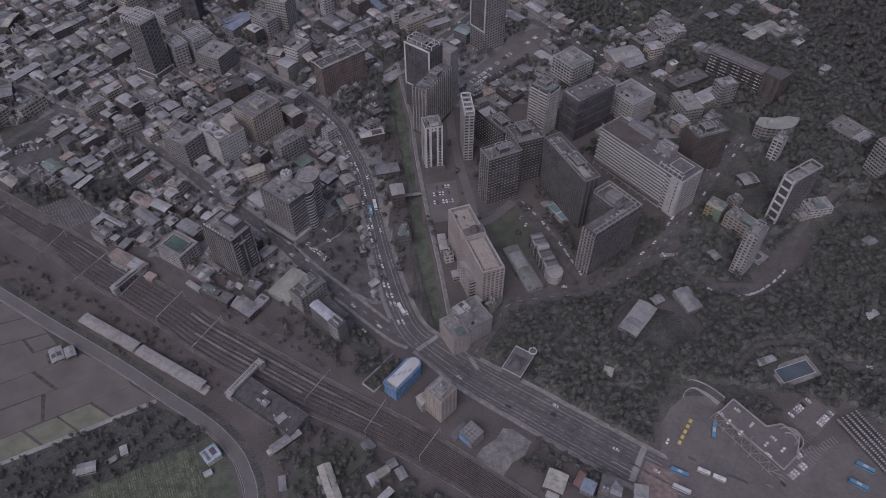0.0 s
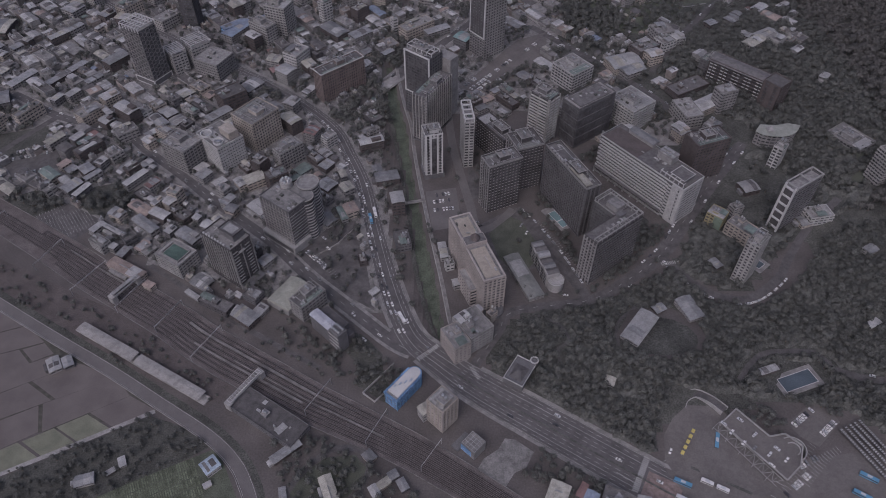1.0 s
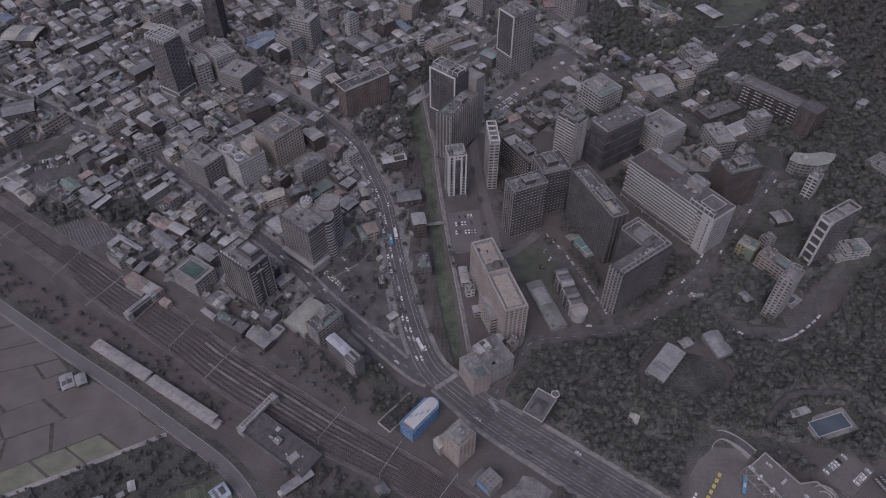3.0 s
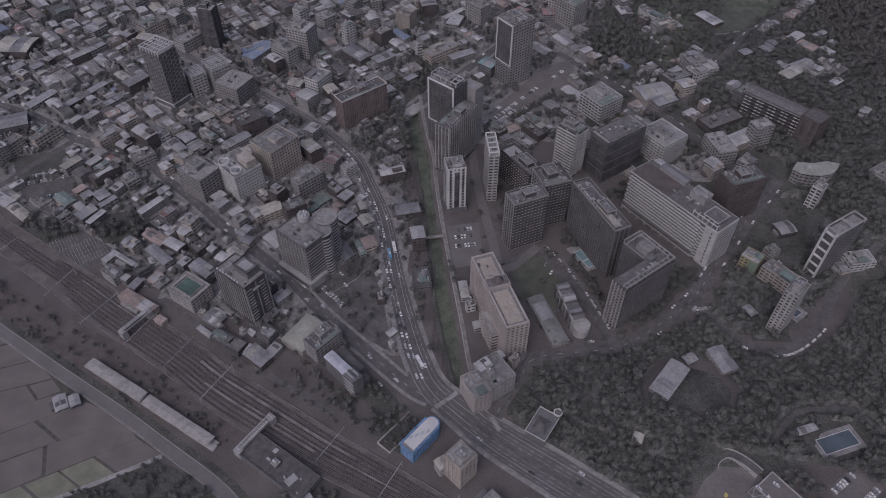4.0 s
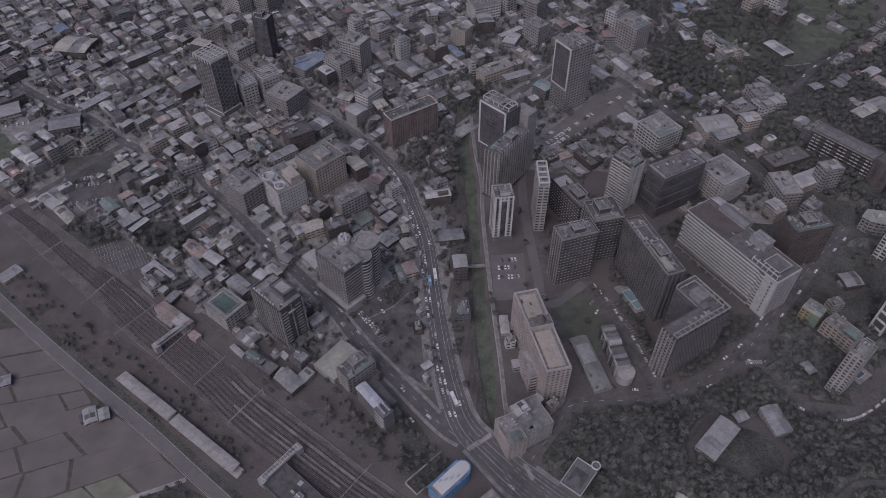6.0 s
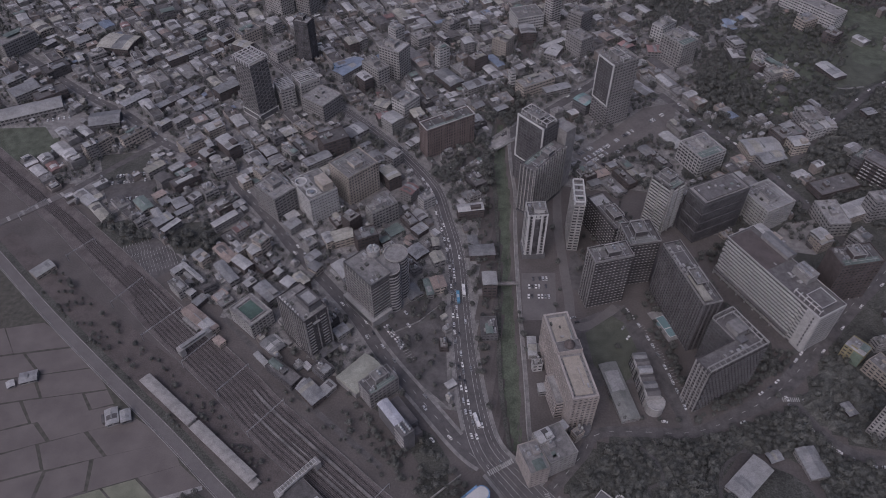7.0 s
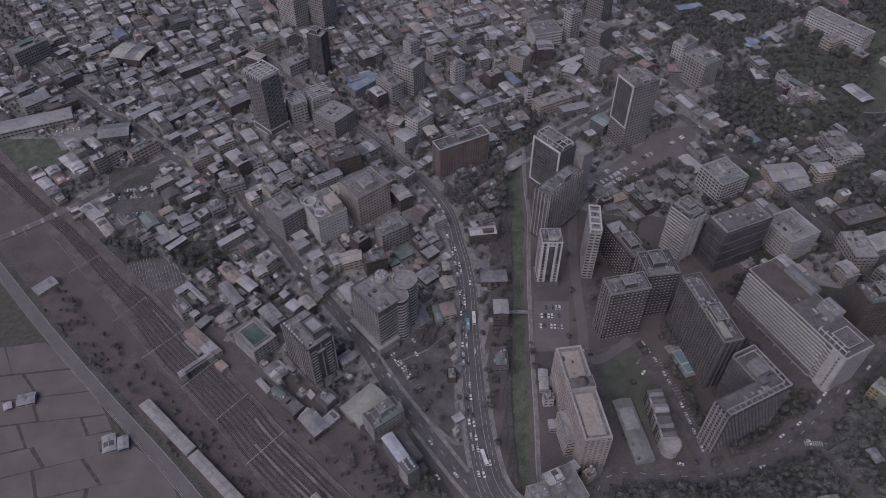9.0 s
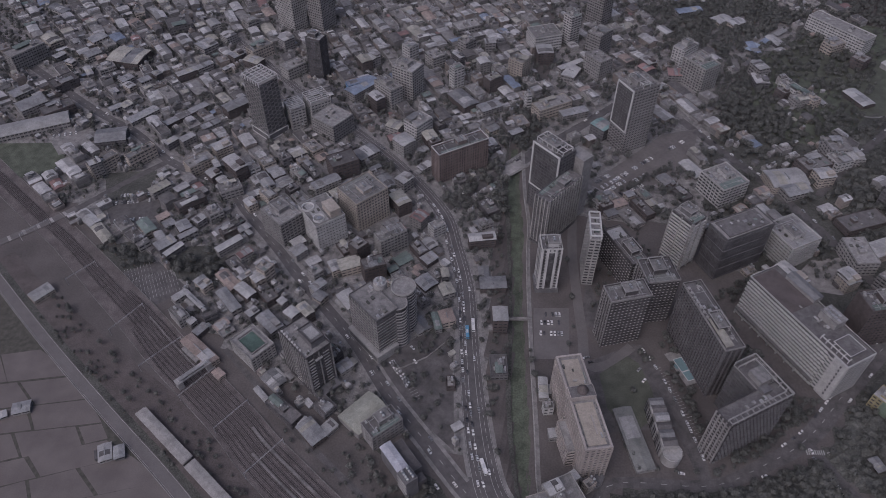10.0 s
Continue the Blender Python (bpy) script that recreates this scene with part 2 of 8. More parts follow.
def area(name, poly, z, mat, label, category="ground", thick=0.0, flat=False):
    b = Build()
    b.face([(x, y, z + (0.0 if flat else ground_z(x, y))) for x, y in poly])
    n = len(poly)
    if thick:
        for i in range(n):
            (x0, y0), (x1, y1) = poly[i], poly[(i + 1) % n]
            b.face([(x0, y0, z - thick), (x1, y1, z - thick), (x1, y1, z), (x0, y0, z)])
    return sheet(name, b, [mat], label, category)


# ---- lines of the plan: x, y, width ----
MAIN = smooth([(250, 132, 30), (190, 172, 30), (129, 210, 30), (69, 248, 29), (24, 277, 27), (-5, 300, 23), (-24, 318, 20), (-37, 346, 19), (-50, 387, 17.5), (-62, 433, 16), (-77, 493, 15.5), (-96, 540, 15), (-114, 577, 15), (-152, 619, 13), (-190, 652, 12), (-236, 685, 12), (-320, 745, 11), (-430, 830, 10)])
SECOND = smooth([(-14, 304, 10), (-38, 315, 10), (-76, 348, 10), (-114, 382, 10), (-147, 417, 10), (-180, 445, 10), (-216, 475, 10), (-247, 503, 9), (-290, 539, 9), (-327, 570, 9), (-397, 594, 9), (-455, 630, 9), (-516, 656, 9), (-640, 722, 9)])
LOW = smooth([(-600, 505, 8.8), (-460, 416, 8.8), (-383, 368, 8.8), (-308, 324, 8.8), (-246, 289, 8.8), (-205, 264, 8.8), (-163, 238, 8.8), (-141, 219, 8.8), (-130, 203, 8.8), (-123, 186, 8.8), (-118, 150, 8.8)])
BANK = smooth([(60, 462, 8), (42, 440, 8), (27, 438, 8), (22, 465, 8), (16, 495, 8), (8, 539, 8), (4, 572, 8), (2, 610, 8), (6, 640, 9)])
EAST = smooth([(20, 293, 8), (40, 325, 8), (54, 346, 8), (114, 357, 9), (150, 380, 10), (183, 409, 13), (216, 456, 14), (252, 505, 14), (276, 534, 12), (288, 549, 9)])
LOOP = smooth([(181, 405, 7), (189, 395, 7), (196, 384, 7), (213, 366, 7), (241, 360, 7), (273, 382, 7), (289, 405, 7), (319, 442, 7), (352, 470, 7)])
COURT = smooth([(62, 462, 11), (77, 440, 11), (93, 409, 11), (108, 372, 10), (112, 358, 9)])
NORTH = smooth([(-112, 586, 10), (-88, 626, 13), (-65, 655, 14), (-45, 684, 14), (-10, 730, 12), (40, 800, 10)])
MARKET = smooth([(100, 775, 9), (144, 722, 9), (169, 692, 9), (197, 652, 9), (217, 622, 9), (233, 596, 9), (258, 556, 9)])
HILL_STREET = smooth([(222, 668, 7), (246, 704, 7), (271, 740, 7.5), (298, 777, 8), (326, 815, 8), (357, 845, 8), (389, 872, 8), (451, 937, 8), (520, 1010, 8)])
LEVEL = smooth([(-520, 425, 7), (-494, 451, 7), (-470, 480, 7), (-448, 511, 7), (-420, 560, 7), (-398, 594, 7)])
STREAM_LINE = smooth([(-2, 322, 15), (-6, 335, 16), (-14, 372, 20), (-20, 405, 20), (-26, 446, 17), (-35, 503, 16), (-42, 545, 18), (-47, 580, 20), (-57, 625, 20), (-66, 690, 16)])
RAILS = smooth([(-640, 575), (-545, 519), (-470, 477), (-334, 403), (-289, 377), (-215, 336), (-181, 314), (-115, 278), (-48, 242), (-10, 221), (60, 176), (140, 120)])
HILL_LANE = smooth([(213, 283, 4), (226, 298, 4), (242, 308, 4), (276, 309, 4.5), (286, 296, 5.5), (302, 288, 6), (330, 285, 6), (400, 300, 6)])
PARK_PATH = smooth([(128, 307, 2.4), (132, 331, 2.4), (150, 350, 2.4)])
PARK_WALK = smooth([(72, 341, 2.2), (87, 332, 2.2), (93, 314, 2.2), (84, 308, 2.2), (84, 296, 2.2)])
SERVICE = smooth([(-246, 392, 4.5), (-205, 364, 4.5), (-169, 338, 4.5), (-130, 314, 4.5), (-92, 292, 4.5)])
ROADS = {"service_lane": SERVICE, "hill_lane": HILL_LANE, "park_path": PARK_PATH, "park_walk": PARK_WALK, "main_road": MAIN, "diagonal_street": SECOND, "farm_road": LOW, "bank_street": BANK, "east_street": EAST, "loop_road": LOOP, "court_street": COURT, "north_street": NORTH, "market_street": MARKET, "crossing_lane": LEVEL, "hill_street": HILL_STREET}
CLEAR = []      # what houses and trees keep off: (line, half width)
for _l in ROADS.values():
    CLEAR.append((np.array([p[:2] for p in _l]), np.array([p[2] / 2 + 1.5 for p in _l])))
CLEAR.append((np.array([p[:2] for p in STREAM_LINE]), np.array([p[2] / 2 + 1.5 for p in STREAM_LINE])))
CLEAR.append((np.array([p[:2] for p in RAILS]), np.array([22.0 for p in RAILS])))
LINE_X, LINE_Y = np.concatenate([p[:, 0] for p, _ in CLEAR]), np.concatenate([p[:, 1] for p, _ in CLEAR])
LINE_HALF = np.concatenate([h for _, h in CLEAR])
TAKEN = {}      # footprints already built on: x, y, half w, half d, cos, sin
OPEN = []       # open grounds as polygons


def near_line(x, y, extra=0.0):
    d = np.hypot(LINE_X - x, LINE_Y - y) - LINE_HALF
    return bool(d.min() < extra)


def taken(x, y, r):
    i, j = int(x // 30), int(y // 30)
    for a in (i - 1, i, i + 1):
        for b in (j - 1, j, j + 1):
            for cx, cy, hw, hd, c, s in TAKEN.get((a, b), ()):
                dx, dy = x - cx, y - cy
                if abs(dx * c + dy * s) < hw + r and abs(dy * c - dx * s) < hd + r:
                    return True
    return False


def claim(x, y, w, d, rot):
    """Marks a footprint as built on, in every cell of a 30 m grid that it may reach."""
    row = (x, y, w / 2, d / 2, math.cos(radians(rot)), math.sin(radians(rot)))
    reach = math.hypot(w, d) / 2
    for a in range(int((x - reach) // 30), int((x + reach) // 30) + 1):
        for b in range(int((y - reach) // 30), int((y + reach) // 30) + 1):
            TAKEN.setdefault((a, b), []).append(row)


# ---- ground ----
def trench(x, y):
    p = np.array([q[:2] for q in STREAM_LINE])
    d = np.hypot(p[:, 0] - x, p[:, 1] - y)
    i = int(d.argmin())
    e = d[i] - STREAM_LINE[i][2] / 2
    return 3.2 * min(1.0, max(0.0, (1.5 - e) / 5.0))


WILD = [[(33, 298), (62, 338), (115, 349), (152, 370), (186, 392), (210, 358), (243, 351), (280, 370), (330, 430), (420, 480), (420, 190), (325, 225), (282, 262), (200, 272), (162, 276), (148, 248), (140, 224), (76, 264)],
        [(190, 392), (214, 372), (242, 366), (300, 430), (420, 480), (420, 640), (350, 615), (300, 552), (256, 500), (222, 456)],
        [(296, 580), (250, 600), (238, 640), (258, 760), (300, 860), (300, 1000), (420, 900), (430, 520), (330, 470)]]


TOWN_ZONES = [[(-40, 345), (-60, 345), (-130, 355), (-245, 395), (-300, 430), (-450, 512), (-560, 566), (-620, 606), (-860, 706), (-1000, 1200), (-62, 1200), (-70, 690), (-60, 520), (-44, 400)],
              [(8, 600), (0, 680), (-40, 690), (-62, 1200), (330, 1200), (320, 900), (262, 760), (238, 640), (226, 600), (170, 520), (110, 610)]]


def build_ground():
    xs = [-6000, -3500, -2000, -1300, -1000] + list(range(-850, -110, 20)) + list(range(-110, 61, 4)) + list(range(70, 660, 10)) + [700, 800, 1000, 1400, 2200, 3500, 6000]
    ys = [-3000, -1500, -600, -200, 0, 100, 150] + list(range(170, 700, 6)) + list(range(710, 1200, 20)) + [1300, 1500, 2000, 3000, 5000, 8000]
    b = Build()
    for y in ys:
        for x in xs:
            z = ground_z(x, y)
            if -120 < x < 60 and 300 < y < 720:
                z -= trench(x, y)
            b.v.append((x, y, z))
    n = len(xs)
    for j in range(len(ys) - 1):
        for i in range(n - 1):
            a = j * n + i
            b.f.append((a, a + 1, a + n + 1, a + n))
            cx, cy = (xs[i] + xs[i + 1]) / 2, (ys[j] + ys[j + 1]) / 2
            wild = ground_z(cx, cy) > 1.2 or any(inside(cx, cy, p) for p in WILD)
            town = not wild and any(inside(cx, cy, p) for p in TOWN_ZONES)
            b.mi.append(1 if wild else 2 if town else 0)
    return sheet("ground", b, [EARTH, SCRUB, TOWN], "bare grey-brown town ground with scrub on the slopes")


build_ground()


def build_roads():
    for name, line in ROADS.items():
        worn = name not in ("main_road", "diagonal_street")
        b = Build()
        half = [p[2] / 2 for p in line]
        z = {"main_road": 0.09, "diagonal_street": 0.075, "east_street": 0.085}.get(name, 0.06)
        bands = 10 if name == "main_road" else 2
        for k in range(bands):
            strip(b, line, lambda i: half[i] * (1 - 2 * k / bands), lambda i: half[i] * (1 - 2 * (k + 1) / bands), 0, z)
        sheet(name, b, [ASPHALT_FARM if name in ("farm_road", "bank_street") else ASPHALT_OLD if worn else ASPHALT], "grey asphalt road with worn patches", "road")
        if name in ("main_road", "diagonal_street", "north_street"):
            for sgn in (1, -1):
                b = Build()
                mid = side(line, lambda i: sgn * (half[i] + 1.3))
                run = []
                for i in range(len(line) + 1):
                    clear = i < len(line) and not any(nm != name and (np.hypot(np.array([p[0] for p in ot]) - mid[i][0], np.array([p[1] for p in ot]) - mid[i][1]) - np.array([p[2] / 2 for p in ot])).min() < 1.5 for nm, ot in ROADS.items())
                    if clear:
                        run.append(i)
                    elif len(run) > 1:
                        a = run[0]
                        strip(b, line[a:run[-1] + 1], lambda i: sgn * (half[a + i] + 2.6), lambda i: sgn * half[a + i], 0, 0.2)
                        run = []
                    else:
                        run = []
                if not b.f:
                    continue
                sheet("pavement", b, [PAVING], "grey paved footway with a kerb along the road", "pavement")


build_roads()


def markings():
    b = Build()
    half = [p[2] / 2 for p in MAIN]
    n = len(MAIN)
    zt = 0.10
    WIDE = [i for i in range(2, n - 1) if half[i] > 12.6]
    solid = [(lambda i, k=k: k * (half[i] - 0.5)) for k in (1, -1)]
    for f in solid:
        strip(b, MAIN, lambda i: f(i) + 0.11, lambda i: f(i) - 0.11, zt, zt + 0.005)
    for lane in (-0.8, -0.6, -0.4, -0.2, 0.03, 0.24, 0.44, 0.62, 0.8):
        for i in WIDE:
            seg = [MAIN[i], MAIN[i] + (MAIN[i + 1] - MAIN[i]) * (1.0 if lane in (0.03, -0.6, 0.62) else 0.55)]
            strip(b, seg, lane * half[i] + 0.1, lane * half[i] - 0.1, zt, zt + 0.005)
    for lane in (-0.64, -0.32, 0.3, 0.62):
        for i in range(WIDE[-1] + 1, n - 1):
            a, c = MAIN[i], MAIN[i + 1]
            seg = [a, a + (c - a) * (1.0 if lane in (-0.32, 0.3) else 0.6)]
            strip(b, seg, lane * half[i] + 0.13, lane * half[i] - 0.13, zt, zt + 0.005)
    for i in range(1, len(SECOND) - 1, 2):
        seg = [SECOND[i], SECOND[i] + (SECOND[i + 1] - SECOND[i]) * 0.6]
        strip(b, seg, 0.16, -0.16, 0.085, 0.09)
    for i in range(1, len(EAST) - 1, 2):
        seg = [EAST[i], EAST[i] + (EAST[i + 1] - EAST[i]) * 0.6]
        strip(b, seg, 0.16, -0.16, 0.1, 0.105)
    for line, z in ((NORTH, 0.07),):
        for k in (1, -1):
            strip(b, line, lambda i: k * (line[i][2] / 2 - 0.4) + 0.15, lambda i: k * (line[i][2] / 2 - 0.4) - 0.15, z, z + 0.005)
    tagged(sheet("lane_markings", b, [PAINT], "worn white lane lines painted on the roads", "road marking"), kind="stuff")


markings()
area("junction", [(-52, 326), (-30, 336), (-14, 320), (6, 306), (16, 294), (-8, 286), (-34, 302)], 0.055, ASPHALT, "broad grey asphalt road junction", "road", flat=True)
for _o in (1.0, 0.96):
    _b = Build()
    _s = MAIN[28:52]
    strip(_b, _s, lambda i: (0.6 if _o == 1.0 else _s[i][2] * 0.47) + 0.3, lambda i: (0.6 if _o == 1.0 else _s[i][2] * 0.47) - 0.3, 0.05, 0.5)
    sheet("traffic_kerb", _b, [KERB], "pale concrete kerb beside the queueing lanes", "kerb")


_b = Build()
strip(_b, MAIN[1:46], lambda i: 0.03 * MAIN[1 + i][2] + 0.5, lambda i: 0.03 * MAIN[1 + i][2] - 0.5, 0.05, 0.7)
sheet("median_hedge", _b, [LEAF_CORE], "low dark hedge along the road's middle", "hedge")
_b = Build()
strip(_b, [np.array(p) for p in ((163, 216.5), (175, 210.5), (187, 204.5), (199, 198.5))], 0.9, -0.9, 0, 1.1)
sheet("yard_hedge", _b, [LEAF_CORE], "dark clipped hedge beside the bus yard", "hedge")


def yard_lines():
    b = Build()
    for x0, y0, x1, y1 in ((154, 224, 161, 214), (146, 221, 154, 224), (162, 215, 198, 198), (164, 217, 200, 200), (161, 248, 172, 236), (172, 236, 176, 224), (176, 224, 166, 219), (150, 240, 156, 252), (200, 205, 214, 196), (206, 214, 222, 204), (178, 206, 190, 228), (120, 224, 132, 217), (112, 214, 124, 206), (132, 217, 124, 206), (30, 283, 36, 279), (26, 273, 36, 279), (40, 277, 34, 266), (40, 277, 52, 269)):
        L = math.hypot(x1 - x0, y1 - y0)
        b.turned((x0 + x1) / 2, (y0 + y1) / 2, 0.1, 0.125, L, 0.35, math.degrees(math.atan2(y1 - y0, x1 - x0)))
    tagged(sheet("yard_lines", b, [PAINT], "white painted lines at the bus station", "road marking"), kind="stuff")


yard_lines()


def crosswalk(x, y, rot, length, bars, width=3.6):
    b = Build()
    for k in range(bars):
        px, py = x + (k + 0.5 - bars / 2) * length / bars * math.cos(radians(rot)), y + (k + 0.5 - bars / 2) * length / bars * math.sin(radians(rot))
        b.turned(px, py, ground_z(px, py) + 0.1, ground_z(px, py) + 0.13, length / bars * 0.55, width, rot)
    sheet("crosswalk", b, [PAINT], "white zebra crossing worn by traffic", "crosswalk")


for _c in ((-13, 307, 40, 20, 14), (22, 289, -62, 12, 9), (130, 213, 62, 30, 22, 4), (186, 398, 10, 13, 9), (199, 396, -48, 13, 9), (166, 221, -28, 20, 14), (165, 250, 5, 14, 10)):
    crosswalk(*_c)


def build_stream():
    line = [p for p in STREAM_LINE]
    half = [p[2] / 2 for p in line]
    b = Build()
    strip(b, line, lambda i: half[i] * 0.55, lambda i: -half[i] * 0.55, -3.0, -3.0)
    b2 = Build()
    strip(b2, line, lambda i: half[i] * 0.98 + 1.0, lambda i: half[i] * 0.55, -3.2, -1.5)
    sheet("scrub_bank", b2, [SCRUB], "brown scrub bank beside the stream", "ground")
    sheet("stream", b, [STREAM], "shallow weedy stream between embankments", "water")
    b = Build()
    strip(b, line, lambda i: -half[i] * 0.35, lambda i: -half[i] * 0.95, -3.2, -2.6)
    sheet("stream_bank", b, [GRASS], "grassy berm along the stream", "ground")
    b = Build()
    strip(b, line, lambda i: -half[i] * 0.96, lambda i: -half[i] * 0.96 - 0.6, -3.2, 0.9)
    sheet("embankment_wall", b, [CONCRETE], "pale concrete retaining wall along the stream", "wall")
    b = Build()
    strip(b, line, lambda i: -half[i] * 0.96 - 0.6, lambda i: -half[i] * 0.96 - 3.4, 0, 0.12)
    sheet("promenade", b, [PAVING], "narrow paved path above the stream wall", "pavement")


build_stream()


def bridge(x, y, w, d, rot, label):
    e = thing("footbridge" if d < 5 else "road_bridge", x, y, 0, rot, label, "bridge")
    part("deck", Build().box(-w / 2, -d / 2, -0.7, w / 2, d / 2, 0.12, bottom=True), CONCRETE, e)
    for s in (-1, 1):
        part("parapet", Build().box(-w / 2, s * d / 2 - 0.15, 0.12, w / 2, s * d / 2 + 0.15, 1.1), CONCRETE, e)


bridge(-30, 470, 23, 2.4, 12, "narrow concrete footbridge over the stream")
bridge(-62, 656, 30, 15, 50, "concrete road bridge over the stream")


# ---- railway ----
def yard_mid(i):
    return float(np.interp(RAILS[i][0], (-640, -440, -372, -300, -220, -160, -93, -40, 60, 140), (14, 14, 9, 4, 0, -2, -3.5, -1.5, -1, 0)))


def yard_half(i):
    return float(np.interp(RAILS[i][0], (-640, -440, -372, -300, -220, -160, -93, -40, 60, 140), (9, 10, 12, 13, 13, 14, 12.5, 10.5, 8, 7)))


def track(line, label):
    e = thing("railway_track", 0, 0, 0, 0, label, "railway track", "tracks of the yard")
    b = Build()
    strip(b, line, 1.1, -1.1, 0.3, 0.34, follow=False)
    part("track_bed", b, OIL, e)
    for s in (-0.62, 0.62):
        b = Build()
        strip(b, line, s + 0.11, s - 0.11, 0.4, 0.62, follow=False)
        part("rail", b, RAIL, e)
    b = Build()
    for i in range(len(line) - 1):
        p, q = line[i], line[i + 1]
        m = int(np.linalg.norm(q - p) / 1.2) + 1
        a = math.degrees(math.atan2(*(q - p)[::-1]))
        for j in range(m):
            c = p + (q - p) * j / m
            b.turned(c[0], c[1], 0.3, 0.42, 0.35, 2.3, a)
    tagged(part("sleeper_run", b, SLEEPER, e), kind="stuff")


def build_railway():
    b = Build()
    strip(b, RAILS, lambda i: yard_mid(i) + yard_half(i) + 3, lambda i: yard_mid(i) - yard_half(i) - 3, 0, 0.3)
    sheet("railway_bed", b, [BALLAST], "brown ballast bed of a railway yard", "railway")
    for u in (-0.92, -0.66, -0.4, -0.13, 0.13, 0.4, 0.66, 0.92):
        first = 0 if abs(u) < 0.5 else next(i for i in range(len(RAILS)) if RAILS[i][0] > (-360 if u > 0 else -330))
        track([np.array(q) for q in side(RAILS, lambda i: yard_mid(i) + u * yard_half(i) * (1.0 if first == 0 else min(1.0, 0.85 + (i - first) / 60)))][first:], "worn railway track on brown ballast")
    for u, x0, x1, w in ((0.53, -205, -70, 0.9), (-0.26, -190, -95, 0.8), (0.53, -330, -255, 0.5), (0.0, -160, -40, 0.45)):
        run = [i for i in range(len(RAILS)) if x0 < RAILS[i][0] < x1]
        b = Build()
        strip(b, [np.array(q) for q in side(RAILS, lambda i: yard_mid(i) + u * yard_half(i))][run[0]:run[-1] + 1], w, -w, 0.3, 0.9, follow=False)
        sheet("service_platform", b, [KERB], "narrow pale concrete strip between the tracks", "railway")
    for k in (1, -1):
        b = Build()
        strip(b, RAILS, lambda i: yard_mid(i) + k * (yard_half(i) + 3.4), lambda i: yard_mid(i) + k * (yard_half(i) + 2.9), 0.0, 0.7)
        sheet("cable_trough", b, [KERB], "concrete cable trough beside the tracks", "railway")


build_railway()
_on = [i for i in range(len(LEVEL)) if -498 < LEVEL[i][0] < -446]
_b = Build()
strip(_b, LEVEL[_on[0]:_on[-1] + 1], 4.0, -4.0, 0, 0.66)
sheet("level_crossing", _b, [ASPHALT_FARM], "grey road deck of a level crossing over the tracks", "road")
_b = Build()
for _i in _on[2:-2:2]:
    _p, _q = LEVEL[_i], LEVEL[_i + 1]
    _b.turned((_p[0] + _q[0]) / 2, (_p[1] + _q[1]) / 2, 0.6, 0.72, 2.4, 7.2, math.degrees(math.atan2(_q[1] - _p[1], _q[0] - _p[0])))
tagged(sheet("crossing_panels", _b, [CONCRETE], "pale concrete panels between the rails of the crossing", "road"), kind="stuff")


def gantry(x0, y0, x1, y1):
    rot = math.degrees(math.atan2(y1 - y0, x1 - x0))
    w = math.hypot(x1 - x0, y1 - y0) + 6
    e = thing("catenary_gantry", (x0 + x1) / 2, (y0 + y1) / 2, 0, rot, "grey steel lattice gantry over the railway tracks", "gantry", "gantries of the railway")
    for s in (-1, 1):
        part("post", Build().box(s * w / 2 - 0.18, -0.18, 0, s * w / 2 + 0.18, 0.18, 8.2), STEEL_GREY, e)
    b = Build()
    for z in (7.0, 7.9):
        b.beam((-w / 2, 0, z), (w / 2, 0, z), 0.09)
    k = int(w / 1.6)
    for i in range(k):
        b.beam((-w / 2 + i * w / k, 0, 7.0 if i % 2 else 7.9), (-w / 2 + (i + 1) * w / k, 0, 7.9 if i % 2 else 7.0), 0.05)
    part("cross_beam", b, STEEL_GREY, e)
    for i in range(1, 6):
        part("insulator_arm", Build().beam((-w / 2 + i * w / 6, 0, 7), (-w / 2 + i * w / 6, 0, 5.6), 0.06), STEEL_GREY, e)


STEEL_GREY = surf("galvanised_steel", (0.36, 0.36, 0.36), rough=0.5, metal=0.5, bump=0)
for _g in ((-470, 466, -460, 484), (-400, 428, -390, 446), (-337, 388, -327, 412), (-297, 362, -282, 388), (-256, 345, -244, 368), (-220, 326, -209, 347), (-186, 299, -173, 323), (-96, 256, -84, 276), (-52, 233, -42, 252), (-14, 215, -4, 230)):
    gantry(*_g)


# ---- open grounds ----
area("yard_ground", [(-470, 450), (-420, 420), (-262, 345), (-150, 282), (-160, 262), (-240, 292), (-330, 345), (-420, 395), (-480, 430)], 0.02, YARD_EARTH, "bare brown earth of a disused railway yard", "ground", flat=True)
for _p in ([(-360, 170), (-206, 252), (-150, 235), (-200, 203), (-245, 180), (-340, 150)], [(-130, 345), (-62, 322), (-30, 285), (-40, 262), (-75, 285)], [(-112, 420), (-90, 452), (-76, 440), (-70, 410), (-90, 408)]):
    area("scrub_verge", _p, 0.02, SCRUB, "dark scrubby verge of low growth", "ground", flat=True)
# planting, with the shade between the towers put into its dark colour
area("garden_ground", [(84, 462), (112, 380), (128, 392), (152, 374), (190, 414), (150, 470), (116, 500), (96, 498)], 0.032, SCRUB, "planted ground between apartment towers, darkened for their shade", "ground", flat=True)
area("tower_court", [(20, 475), (62, 470), (96, 502), (150, 532), (112, 610), (20, 604)], 0.02, ASPHALT_OLD, "grey paved ground between apartment towers", "pavement", flat=True)
area("plaza", [(190, 549), (226, 548), (240, 566), (230, 590), (206, 584), (196, 570)], 0.3, PAVING, "plain grey paved school plaza", "pavement")
